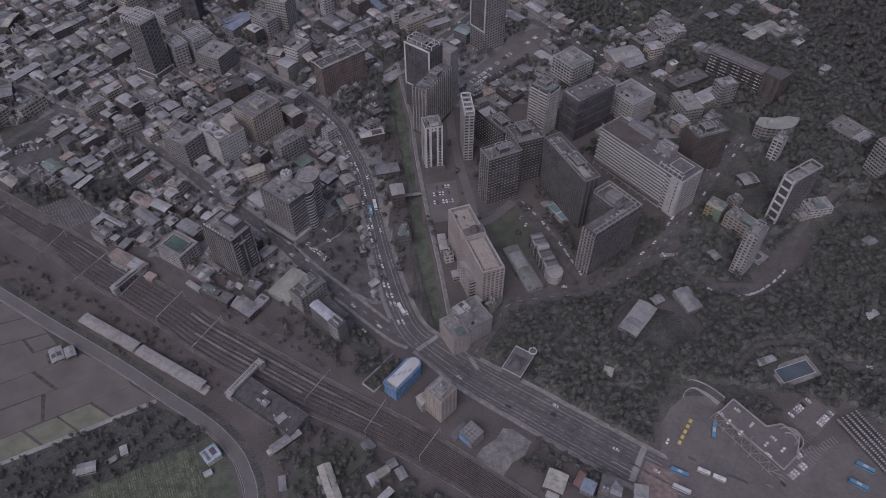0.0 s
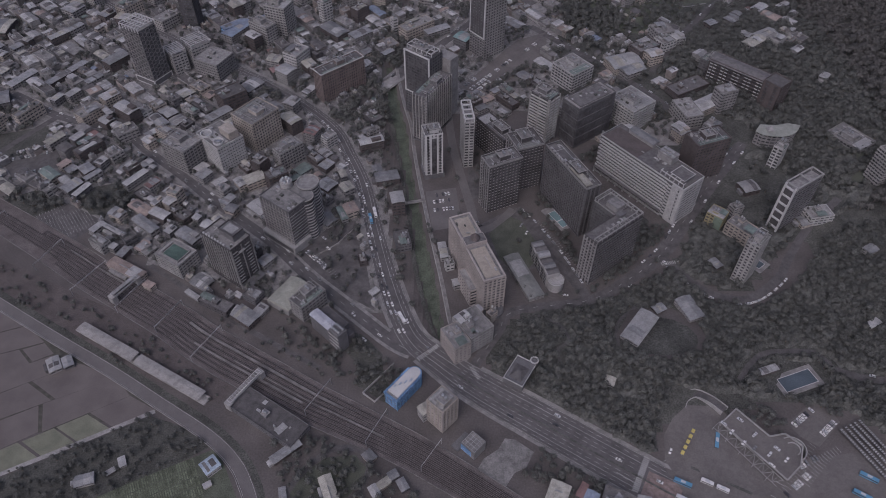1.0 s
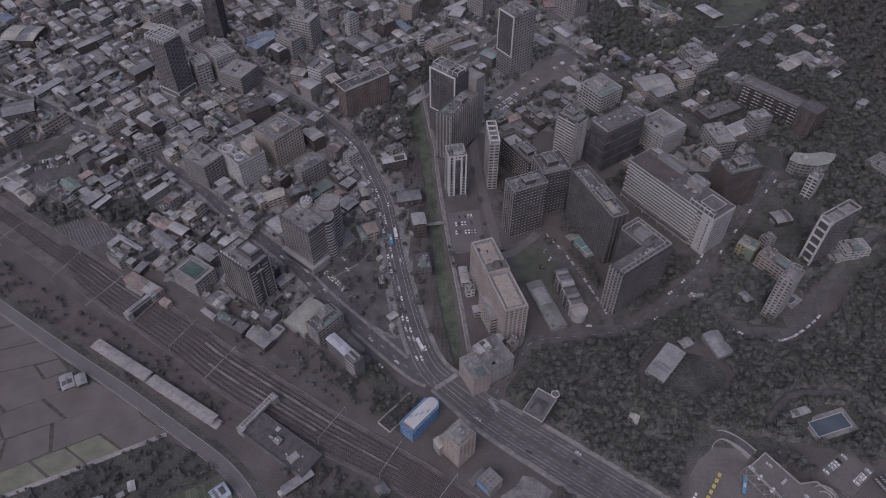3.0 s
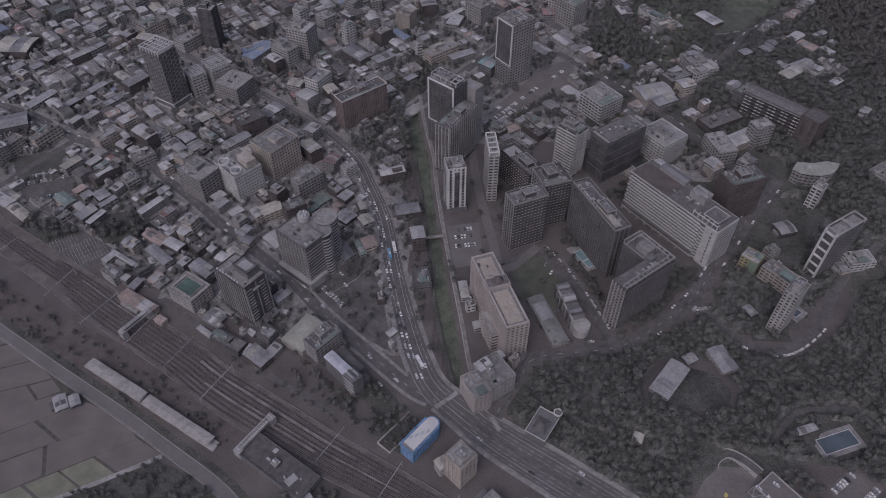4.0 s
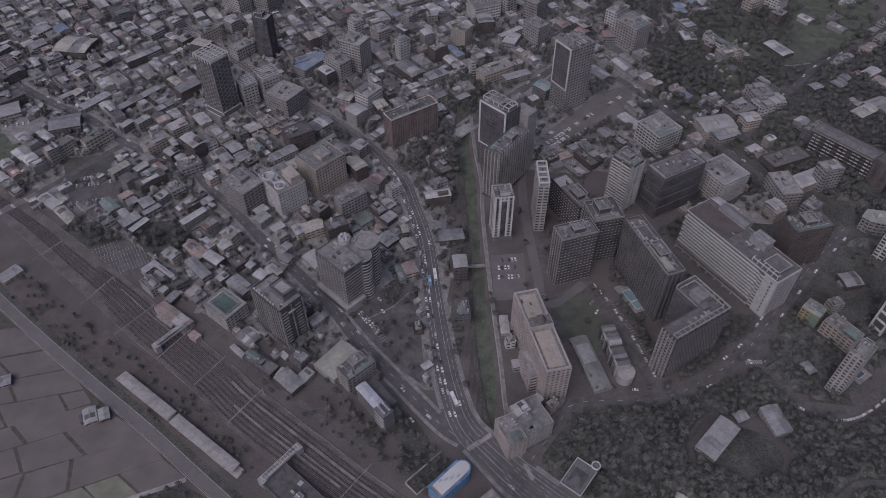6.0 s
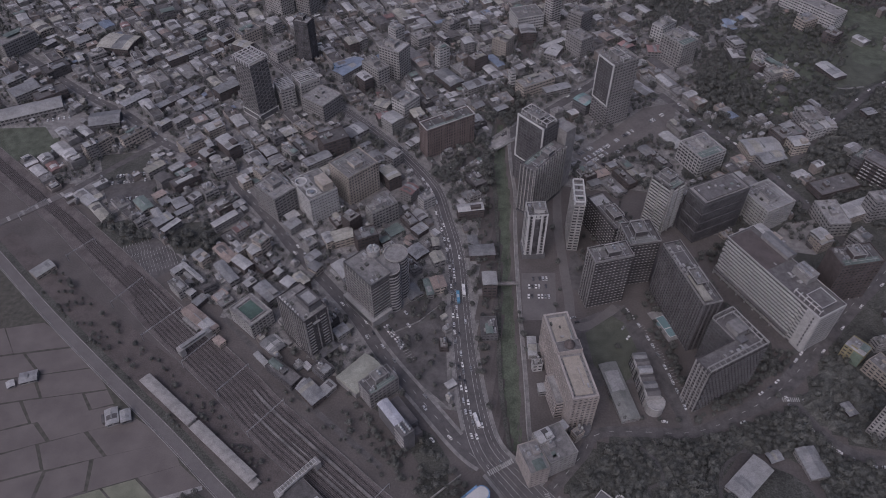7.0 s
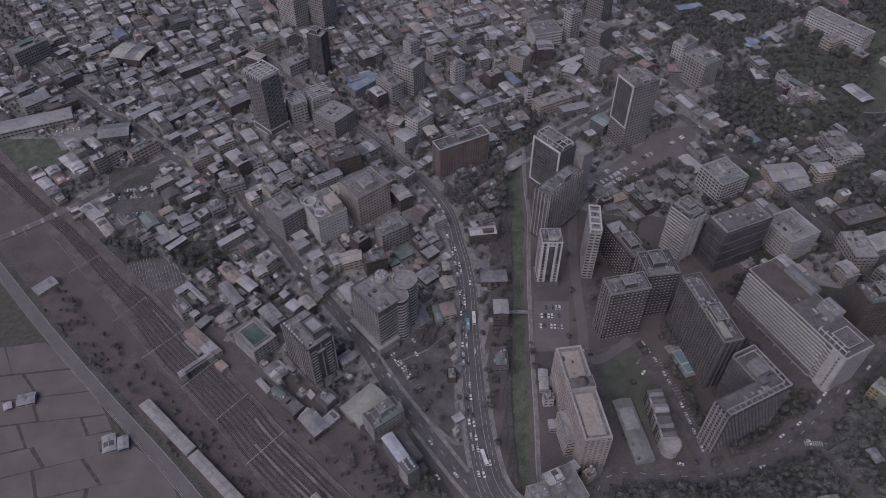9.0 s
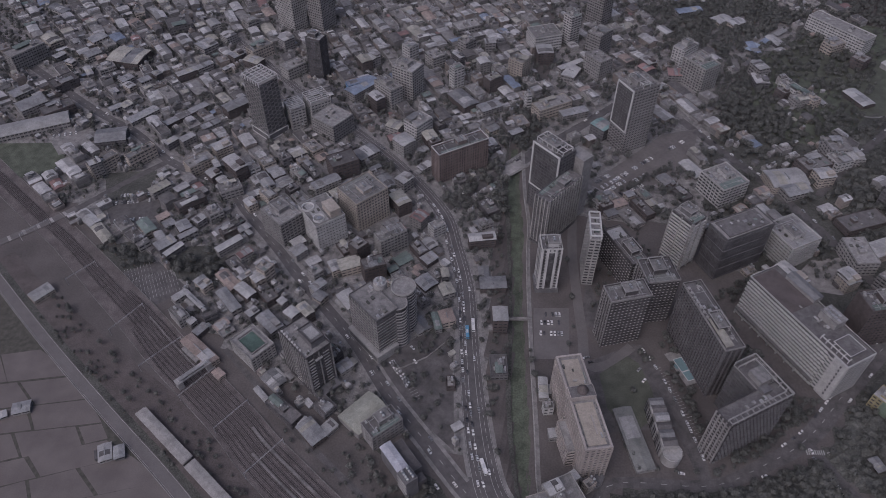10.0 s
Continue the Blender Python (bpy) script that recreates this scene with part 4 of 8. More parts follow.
def tower(x, y, w, d, rot, h, label, wall="grey", glass=None, fh=3.3, bay=3.4, sill=0.8, head=2.75, pier=1.0, deep=0.4, slab=0.0, name="apartment_tower", roof="c", base=0.0, crown=True, z0=None, tanks=2):
    """A tall building: storeys of wall and panes one above the other, roof, parapet and plant rooms."""
    rng = random.Random(int(abs(x * 3 + y * 11)))
    claim(x, y, w + 2, d + 2, rot)
    z = ground_z(x, y) if z0 is None else z0
    e = thing(name, x, y, z, rot, label, name.replace("_", " "), "towers")
    n = max(2, round((h - base) / fh))
    fh = (h - base) / n
    wb, pb = storey(w, d, fh, bay, sill, head * fh / 3.3, pier, deep, slab)
    wm = wb.mesh("storey_wall", WALL[wall])
    for i in range(n):
        part("storey_wall", wm, None, e, loc=(0, 0, base + i * fh))
    tagged(part("glazing", stacked(pb, n, fh), glass or GLASS, e, loc=(0, 0, base)), kind="stuff")
    if base:
        part("ground_floor", Build().box(-w / 2 - 0.3, -d / 2 - 0.3, 0, w / 2 + 0.3, d / 2 + 0.3, base), WALL["slate"], e)
    part("roof", Build().box(-w / 2 + 0.05, -d / 2 + 0.05, h - 0.2, w / 2 - 0.05, d / 2 - 0.05, h + 0.03), ROOF[roof], e)
    b = Build()
    parapet(b, w + 0.1, d + 0.1, h, 0.35, 1.2)
    part("parapet", b, WALL[wall], e)
    if crown:
        cw, cd = min(w * 0.45, 12), min(d * 0.5, 9)
        cx, cy = rng.uniform(-0.15, 0.15) * w, rng.uniform(-0.12, 0.12) * d
        pr = part("plant_room", Build().box(cx - cw / 2, cy - cd / 2, h, cx + cw / 2, cy + cd / 2, h + 4.2), WALL[wall], e)
        part("plant_roof", Build().box(cx - cw / 2 - 0.3, cy - cd / 2 - 0.3, h + 4.2, cx + cw / 2 + 0.3, cy + cd / 2 + 0.3, h + 4.5), ROOF["c"], pr)
        for k in range(tanks):
            cylinder_tank(pr, cx + (k - (tanks - 1) / 2) * 2.6, cy, h + 4.5, 1.0)
        roof_clutter(e, w, d, h, 9, int(abs(x) * 5 + h))
        b = Build()
        for k in (-1, 1):
            b.beam((-w * 0.42, k * d * 0.3, h + 0.5), (w * 0.42, k * d * 0.3, h + 0.5), 0.14)
            b.beam((k * w * 0.33, -d * 0.4, h + 0.7), (k * w * 0.33, d * 0.4, h + 0.7), 0.12)
        part("pipe_run", b, STEEL_GREY, e, "grey pipes along the roof")
        sx = -1 if cx > 0 else 1
        part("roof_deck", Build().box(min(sx * w * 0.2, sx * w * 0.45), -d * 0.42, h, max(sx * w * 0.2, sx * w * 0.45), d * 0.42, h + 0.33), ROOF[rng.choice("dgcfw")], e)
        b = Build()
        for px in (-1, 1):
            for py in (-1, 1):
                b.beam((cx + px * cw * 0.62, cy + py * cd * 0.62, h), (cx + px * cw * 0.62, cy + py * cd * 0.62, h + 5.6), 0.22)
            b.beam((cx + px * cw * 0.62, cy - cd * 0.62, h + 5.6), (cx + px * cw * 0.62, cy + cd * 0.62, h + 5.6), 0.25)
            b.beam((cx - cw * 0.62, cy + px * cd * 0.62, h + 5.6), (cx + cw * 0.62, cy + px * cd * 0.62, h + 5.6), 0.25)
        part("crown_frame", b, WALL["pale"], e, "pale frame round the plant room")
        for k in range(3):
            ax, ay = rng.uniform(-0.42, 0.42) * w, rng.choice([-0.36, 0.36]) * d
            part("cooling_unit", Build().box(ax - 0.9, ay - 0.6, h, ax + 0.9, ay + 0.6, h + 1.3), STEEL_GREY, e)
    return e


def sills(parent, w, d, h, fh, bay, face, mat, out=0.45, wide=1.3, t=0.4, z0=0.4, base=0.0, shift=0.0):
    """Small pale ledges under the windows of one face, storey by storey."""
    L, D = (w, d) if face == "-y" else (d, w)
    n = max(1, int(L / bay))
    b = Build()
    for i in range(int((h - base) / fh)):
        for k in range(n):
            u = min(L / 2 - wide / 2, -L / 2 + (k + 0.5 + (shift if i % 2 else 0)) * L / n)
            z = base + i * fh + z0
            if face == "-y":
                b.box(u - wide / 2, -D / 2 - out, z, u + wide / 2, -D / 2, z + t, bottom=True)
            else:
                b.box(D / 2, u - wide / 2, z, D / 2 + out, u + wide / 2, z + t, bottom=True)
    tagged(part("ledge_grid", b, mat, parent, "pale ledges under the windows"), kind="stuff")


def roof_clutter(parent, w, d, h, n, seed):
    """Small roof things: ducts, planters, hatches and sheets, each a part of its own."""
    rng = random.Random(seed)
    for k in range(n):
        bw, bd, bh = rng.uniform(0.8, 3.6), rng.uniform(0.8, 2.6), rng.uniform(0.4, 1.8)
        x, y = rng.uniform(-0.5, 0.5) * max(0.1, w - bw - 1.6), rng.uniform(-0.5, 0.5) * max(0.1, d - bd - 1.6)
        what = rng.choice(["roof_hatch", "duct", "planter", "roof_sheet"])
        mat = {"roof_hatch": WALL["pale"], "duct": STEEL_GREY, "planter": LEAF_CORE, "roof_sheet": ROOF[rng.choice("wmdg")]}[what]
        if what == "roof_sheet":
            bw, bd, bh = bw * 1.6, bd * 1.5, 0.25
        part(what, Build().box(x - bw / 2, y - bd / 2, h, x + bw / 2, y + bd / 2, h + bh), mat, parent)


# ---- the towers ----
hex_tower = tower(-318, 664, 25, 22, -30, 63, "dark office tower behind a pale honeycomb lattice", "slate", GLASS_BLUE, pier=0.3, bay=2.5, name="office_tower", crown=False)
red_block = tower(-112, 641, 14.6, 53.5, -49, 34, "red-brown brick office block with a white roof edge", "red", GLASS, bay=2.4, pier=0.9, roof="d", name="office_block")
far_frame = tower(45, 720, 25, 30, -51, 73, "tall grey tower with a white-framed dark window wall", "grey", GLASS, bay=3.6, pier=1.6)
frame_tower = tower(-23, 606, 32, 19, -38, 72, "dark apartment tower with a white-framed front", "slate", GLASS, bay=3.2, pier=0.8, slab=0.5)
lattice = tower(-14, 577, 15, 46, -31, 53, "grey apartment tower with a latticed balcony front", "slate", GLASS, bay=2.6, pier=0.5, slab=0.7, roof="d")
white_tower = tower(-13, 511, 16, 16, -76, 50, "narrow white apartment tower with dark window strips", "white", GLASS_DIM, bay=4.0, pier=1.9, base=5, name="apartment_tower", roof="d")
crown_tower = tower(19, 533, 29, 9, -83, 52, "slim pale apartment tower with an open roof frame", "pale", GLASS, bay=3.2, pier=1.2, crown=False)
dark_a = tower(47, 470, 15.7, 31, -65, 53, "dark apartment tower with pale window ledges", "dark", GLASS, bay=3.0, pier=1.2, roof="d")
dark_b = tower(70, 501, 24, 25, -69, 48, "dark apartment tower with framed upper front", "dark", GLASS, bay=3.0, pier=1.2, roof="d")
dark_m = tower(47, 540, 44, 16, -55, 32, "dark apartment slab behind slimmer towers", "dark", GLASS, bay=3.2, pier=1.2, roof="d")
slab_c = tower(106, 459, 62, 14, -64, 55, "long dark apartment slab above a swimming pool", "dark", GLASS, bay=2.8, pier=0.8, roof="d")
tower_d = tower(132, 396, 13.7, 52, -51.6, 47, "large dark apartment tower with pale ledges and roof frame", "dark", GLASS, bay=2.8, pier=0.7, roof="d", crown=False)
# slate wall and dim glass stand in for shade behind the white balconies
hotel = tower(180, 488, 93.5, 27, -51.4, 40, "long white banded block with rows of balconies", "slate", GLASS_DIM, bay=3.4, pier=0.3, sill=0.4, head=3.0, deep=0.4, name="banded_block", roof="d", crown=False)
brown_tower = tower(235, 510, 20, 35, -69, 43, "brown apartment tower with blank side wall", "brown", GLASS, bay=3.4, pier=1.4, roof="d")
glass_tower = tower(136, 569, 22, 48, -53.6, 46, "grey glass office tower with pale band lines", "slate", GLASS_DIM, bay=1.7, pier=0.1, sill=0.12, head=3.22, deep=0.06, name="office_tower", crown=False)
banded = tower(93, 566, 22, 16, -43, 52, "apartment tower with dense pale balcony bands", "slate", GLASS_DIM, bay=4.2, pier=0.5, sill=0.6, head=3.0, deep=0.9)
tower(134, 659, 31, 30, -52, 21, "white apartment block with framed balconies", "white", GLASS, bay=4.2, pier=0.9, slab=0.5)
tower(184, 590, 33, 31, -53, 25, "white apartment block with deep framed windows", "white", GLASS_DIM, bay=4.0, pier=0.7, deep=0.9, slab=0.5, roof="w")
office = tower(-172, 385, 33, 21, -35, 45, "dark office block with upright pale fins", "dark", GLASS_DIM, bay=2.6, pier=0.9, name="office_block", crown=False)
green_block = tower(-221, 393, 27, 21, -31, 15, "pale five-storey block with a green roof", "pale", GLASS, bay=3.2, pier=1.0, name="office_block", crown=False)
tower(-247, 523, 30, 23, -33, 26, "grey residential block beside the street", "grey", GLASS, bay=3.4, slab=0.5)
tower(-184, 560, 30, 34, -37, 33, "beige-grey residential block with roof rooms", "beige", GLASS, bay=3.0, pier=1.2)
tower(-149, 524, 12, 26, -45, 20, "grey apartment block with roof lattice", "pale", GLASS, bay=3.0, slab=0.6)
tower(-301, 773, 18, 15, -11, 50, "slim dark teal glass office tower", "dark", GLASS_BLUE, bay=2.0, pier=0.3, sill=0.5, head=2.9, name="office_tower")
tower(-194, 761, 27, 22, -21, 36, "pale apartment tower with roof posts", "pale", GLASS)
tower(-211, 741, 29, 16, -36, 23, "pale apartment block with white end wall", "pale", GLASS)
tower(-30, 908, 13, 15, -42, 38, "narrow white-striped apartment tower far off", "white", GLASS, bay=4, pier=0.8, slab=0.6)
tower(0, 968, 24, 20, -35, 60, "grey apartment tower far off", "grey", GLASS, slab=0.5)
tower(-372, 874, 33, 20, -30, 75, "tall grey apartment tower with window grid", "pale", GLASS, bay=2.8)
tower(-336, 884, 22, 26, -20, 64, "tall grey apartment tower beside another", "grey", GLASS, bay=2.8)
block_a = tower(-2, 251, 14.8, 15.2, -43, 27, "pale beige apartment block with window columns", "beige", GLASS, bay=3.6, pier=2.3, sill=1.0, head=2.4)
tower(243, 384, 11, 18, -44, 45, "narrow grey block beside a tall frame building", "pale", GLASS, bay=3.0, pier=1.6)
tower(309, 519, 9.4, 11.4, -43, 28, "small white tower with square windows", "white", GLASS, bay=3.2, pier=1.2, z0=0)
tower(399, 492, 16, 35, -69, 48, "pale apartment tower with lattice balconies", "pale", GLASS, bay=3, pier=0.5, slab=0.7, z0=0)
tower(388, 545, 37, 25, -56, 18, "grey apartment block with balcony bands", "grey", GLASS, slab=0.7, z0=0)
tower(118, 848, 32, 24, -45, 30, "pale apartment block with dark window columns", "pale", GLASS_DIM, bay=4, pier=1.4, slab=0.4)
tower(104, 897, 16, 27, -38, 20, "cream apartment block with a stepped roof", "white", GLASS, bay=4, pier=1.4, roof="w")
frame_block = tower(299, 449, 11, 35, -56, 47, "slim dark block with large open square frames", "slate", GLASS, bay=5.5, pier=1.0, z0=0, crown=False)
tower(-107, 348, 14.5, 25, -41, 17, "grey block with a dark roof and roof shed", "grey", GLASS, roof="d")
tower(17, 363, 24, 6, -67, 18, "low pinkish wing beside a tall block", "pink", GLASS, crown=False)
for _t, _w, _d, _h, _bay in ((dark_a, 15.7, 31, 53, 3.0), (dark_b, 24, 25, 48, 3.0), (dark_m, 44, 16, 32, 3.2), (far_frame, 25, 30, 73, 3.6)):
    for _f in ("-y", "+x"):
        sills(_t, _w, _d, _h, _h / round(_h / 3.3), _bay, _f, WALL["pale"])
for _t, _w, _d, _h in ((dark_a, 15.7, 31, 53), (dark_b, 24, 25, 48)):
    _b = Build()
    parapet(_b, _w + 0.8, _d + 0.8, _h - 0.4, 0.6, 1.8)
    part("roof_rim", _b, WALL["grey"], _t, "pale grey roof rim")
fins_later = ((dark_a, 15.7, 31, 53, 4), (dark_b, 24, 25, 48, 5))
part("roof_garden", Build().box(-8, -6, 15, 8, 6, 15.5), surf("green_felt", (0.075, 0.115, 0.1), stain=0.3), green_block, "green roof sheet")
_b = Build()
parapet(_b, 20, 15, 15, 0.8, 1.6)
part("inner_rim", _b, WALL["grey"], green_block)


# ---- low buildings ----
house(-677.8, 841.9, 31.0, 12.7, -20, 8, "m")
house(-573.6, 856.5, 20.3, 12.0, -51, 9, "c")
house(-509.1, 839.2, 27.5, 29.0, -50, 10, "d")
house(-641.9, 770.5, 26.0, 15.3, -30, 9, "y")
house(-590.7, 786.2, 15.4, 20.5, -25, 8, "m")
house(-529.7, 754.3, 31.7, 39.8, 89, 10, "y")
house(-643.4, 726.9, 18.3, 41.3, -25, 20, "c")
house(-612.5, 740.5, 8.9, 13.5, -22, 8, "w")
house(-591.7, 730.9, 10.4, 6.7, -16, 8, "w")
house(-576.0, 751.5, 14.5, 17.6, -32, 9, "m")
house(-559.7, 716.8, 20.2, 6.7, -44, 8, "w")
house(-542.9, 727.0, 13.7, 18.4, -40, 9, "c")
house(-574.3, 691.2, 19.7, 27.5, -32, 9, "d")
house(-497.8, 698.8, 12.8, 8.8, -26, 9, "w")
house(-509.1, 710.6, 11.1, 13.9, -27, 9, "m")
house(-488.4, 714.5, 9.6, 12.4, -34, 8, "m")
house(-480.7, 729.0, 9.1, 8.3, -28, 8, "m")
house(-448.0, 736.4, 9.1, 22.8, -39, 10, "w")
house(-434.5, 753.2, 8.5, 19.3, -33, 10, "m")
house(-580.2, 641.5, 20.7, 28.4, -33, 12, "v")
house(-607.3, 661.4, 15.3, 21.3, -28, 10, "m")
house(-550.3, 642.6, 17.6, 32.8, -38, 10, "d")
house(-483.5, 665.5, 10.3, 11.2, -26, 8, "y")
house(-491.6, 658.3, 7.5, 13.8, -32, 8, "m")
house(-414.0, 666.3, 8.8, 50.3, -31, 6, "m")
house(-458.5, 655.2, 10.9, 33.5, -29, 6, "m")
house(-379.0, 652.1, 8.1, 19.4, -35, 8, "m")
house(-560.6, 610.7, 22.4, 74.7, -54, 8, "v")
house(-453.0, 798.1, 19.6, 19.7, -29, 10, "m")
house(-467.7, 848.8, 16.4, 12.8, -40, 9, "w")
house(-507.6, 805.2, 14.0, 7.4, -49, 8, "w")
house(-243.9, 749.4, 16.4, 37.9, -30, 12, "b")
house(-249.8, 753.8, 9.1, 26.3, -48, 14, "b")
house(-294.0, 678.7, 17.9, 16.1, -46, 24, "p")
house(-275.2, 694.3, 20.9, 22.2, -45, 26, "p")
house(-361.0, 823.0, 14.9, 14.5, -33, 16, "w")
house(-385.0, 799.8, 14.7, 28.6, -32, 14, "c")
house(-406.4, 781.8, 13.2, 16.3, -30, 12, "m")
house(-383.4, 777.2, 20.8, 14.1, -16, 10, "y")
house(-332.0, 770.4, 16.6, 24.6, -34, 14, "c")
house(-407.3, 758.5, 5.4, 13.9, -29, 8, "w")
house(-365.3, 685.9, 14.1, 25.9, -35, 12, "m")
house(-434.9, 821.5, 14.0, 13.7, -30, 12, "w")
house(-420.1, 856.5, 13.4, 14.7, -36, 14, "c")
house(-256.2, 799.9, 15.6, 12.7, -48, 14, "y")
house(-248.8, 809.6, 13.2, 11.5, -37, 13, "w")
house(-209.2, 830.2, 13.6, 14.0, -36, 20, "c")
house(-178.4, 823.4, 18.0, 16.1, -44, 16, "c")
house(-219.5, 724.6, 16.3, 11.4, -40, 18, "w")
house(-252.7, 676.2, 31.2, 29.3, -26, 20, "c")
house(-166.2, 691.9, 18.7, 23.3, -30, 18, "c")
house(-190.2, 689.7, 15.4, 13.6, -18, 10, "y")
house(-158.9, 912.8, 20.2, 29.8, -53, 8, "c")
house(-149.0, 866.3, 14.0, 17.2, -36, 14, "c")
house(-122.2, 870.6, 12.0, 12.3, -70, 14, "w")
house(-153.1, 834.7, 15.5, 6.5, -42, 12, "w")
house(-121.8, 822.3, 13.1, 12.1, -56, 16, "w")
house(-80.3, 824.0, 18.8, 16.0, -27, 22, "c")
house(-60.7, 898.2, 28.1, 34.2, -61, 18, "c")
house(-56.0, 861.7, 19.2, 18.2, -73, 16, "w")
house(4.4, 895.3, 18.6, 24.8, -32, 28, "c")
house(6.3, 844.9, 26.2, 18.2, -44, 24, "c")
house(-21.7, 833.2, 15.0, 23.5, -16, 8, "w")
house(-23.6, 847.6, 7.2, 34.2, -45, 9, "w")
house(-35.7, 757.2, 16.5, 40.2, -50, 14, "c")
house(-11.9, 754.8, 10.9, 30.2, -58, 9, "m")
house(-61.9, 762.1, 7.9, 6.1, -60, 18, "c")
house(-131.1, 752.8, 32.5, 18.2, -44, 9, "m")
house(-101.0, 745.4, 14.3, 24.2, -49, 9, "m")
house(-104.7, 790.2, 13.8, 18.3, -44, 16, "c")
house(-145.4, 788.5, 9.9, 13.7, -43, 24, "c")
house(19.2, 730.0, 17.7, 16.2, -38, 14, "t")
house(62.5, 866.4, 17.8, 11.3, -51, 14, "w")
house(61.3, 853.8, 14.1, 13.8, -46, 12, "r")
house(95.4, 854.5, 15.6, 19.9, -83, 10, "r")
house(288.1, 984.5, 76.9, 21.6, -43, 20, "c")
house(276.7, 952.6, 15.0, 21.8, -50, 14, "c")
house(301.5, 922.1, 16.0, 17.3, -41, 14, "c")
house(186.5, 938.0, 26.7, 9.9, -73, 5, "b")
house(213.8, 961.2, 24.4, 11.7, -59, 5, "w")
house(186.3, 859.9, 20.4, 15.1, -77, 10, "w")
house(212.0, 838.7, 13.5, 23.0, -50, 12, "c")
house(223.5, 821.9, 14.7, 19.7, -59, 12, "c")
house(286.9, 843.7, 30.9, 16.2, -57, 7, "w")
house(246.4, 830.2, 13.7, 5.9, -61, 6, "w")
house(152.2, 998.9, 16.7, 23.0, -48, 7, "w")
house(169.3, 995.3, 14.7, 21.1, -49, 7, "w")
house(111.7, 1012.1, 12.4, 33.4, -63, 8, "b")
house(-449.7, 566.6, 9.7, 28.9, -26, 15, "c")
house(-421.9, 587.9, 8.1, 29.5, -29, 14, "c")
house(-451.8, 558.1, 7.7, 10.4, -39, 19, "w")
house(-468.6, 611.6, 22.6, 30.0, -66, 9, "m")
house(-380.7, 547.2, 9.3, 18.9, -32, 10, "y")
house(-335.2, 504.7, 13.5, 11.0, -42, 9, "m")
house(-349.2, 488.1, 12.3, 6.8, -41, 9, "w")
house(-340.9, 481.5, 11.4, 16.6, -34, 9, "m")
house(-330.7, 476.8, 5.5, 18.2, -26, 8, "w")
house(-344.4, 536.4, 12.0, 27.2, -38, 9, "d")
house(-327.7, 497.3, 5.6, 16.4, -37, 8, "m")
house(-316.1, 526.8, 11.6, 13.2, -39, 10, "c")
house(-325.5, 515.8, 8.2, 9.8, -27, 9, "w")
house(-340.2, 577.3, 12.0, 11.4, -33, 10, "w")
house(-344.3, 591.0, 16.6, 5.3, -46, 11, "w")
house(-405.0, 616.1, 7.5, 13.0, -26, 9, "w")
house(-391.5, 624.7, 8.3, 14.7, -31, 9, "w")
house(-349.7, 617.0, 12.9, 17.4, -39, 12, "w")
house(-360.6, 589.3, 15.1, 25.6, -36, 12, "c")
house(-322.1, 589.6, 24.4, 13.2, -35, 16, "w")
house(-315.6, 560.9, 13.8, 20.4, -50, 10, "c")
house(-289.0, 546.1, 11.0, 9.1, -39, 10, "w")
house(-328.4, 570.3, 9.6, 7.6, -32, 9, "w")
house(-275.6, 558.1, 16.2, 10.6, -35, 12, "c")
house(-229.8, 585.9, 11.1, 26.8, -42, 12, "m")
house(-222.0, 614.3, 19.5, 26.8, -50, 18, "d")
house(-207.9, 641.9, 16.9, 22.9, -36, 8, "m")
house(-172.3, 659.1, 17.2, 15.7, -36, 16, "w")
house(-145.4, 634.8, 8.3, 14.4, -35, 7, "w")
house(-158.2, 604.5, 12.1, 13.6, -30, 14, "w")
house(-154.3, 574.9, 18.5, 13.1, -45, 15, "y")
house(-131.8, 557.9, 12.3, 12.5, -24, 13, "r")
house(-114.4, 551.0, 8.9, 12.8, -42, 12, "c")
house(-173.4, 509.3, 11.4, 12.9, -33, 16, "c")
house(-224.7, 498.1, 10.5, 12.3, -33, 9, "m")
house(-286.3, 492.4, 6.6, 24.0, -34, 9, "w")
house(-268.1, 485.1, 7.3, 12.7, -35, 9, "r")
house(-188.4, 487.1, 12.4, 7.8, -51, 9, "w")
house(-176.5, 492.1, 12.7, 18.4, -56, 10, "y")
house(-154.4, 489.0, 13.1, 18.8, -56, 18, "d")
house(-415.5, 410.5, 11.3, 16.9, -28, 5, "w")
house(-301.5, 430.7, 6.1, 12.4, -32, 7, "w")
house(-289.0, 429.2, 25.6, 3.6, -31, 7, "w")
house(-269.6, 417.7, 8.5, 10.9, -43, 8, "d")
house(-280.3, 408.1, 5.6, 5.7, -25, 7, "w")
house(-270.4, 402.7, 6.6, 11.0, -23, 6, "m")
house(-262.0, 384.2, 35.3, 10.1, -29, 6, "s")
house(-239.1, 367.9, 8.4, 5.9, -29, 5, "s")
house(-250.3, 444.7, 17.4, 9.1, -29, 10, "w")
house(-260.2, 433.8, 27.2, 8.7, -38, 8, "m")
house(-255.9, 458.6, 5.5, 11.1, -31, 12, "w")
house(-244.2, 457.5, 9.1, 8.9, -37, 13, "w")
house(-240.8, 466.5, 10.7, 10.5, -24, 17, "c")
house(-217.1, 441.2, 6.4, 5.7, -29, 9, "w")
house(-204.6, 430.4, 10.0, 8.9, -27, 11, "w")
house(-194.7, 434.8, 13.8, 8.0, -36, 12, "y")
house(-218.4, 418.4, 21.6, 11.5, -34, 10, "m")
house(-235.3, 424.2, 6.7, 8.9, -31, 11, "w")
house(-201.6, 477.4, 10.2, 9.0, -37, 10, "c")
house(-194.8, 463.6, 8.1, 12.5, -31, 9, "m")
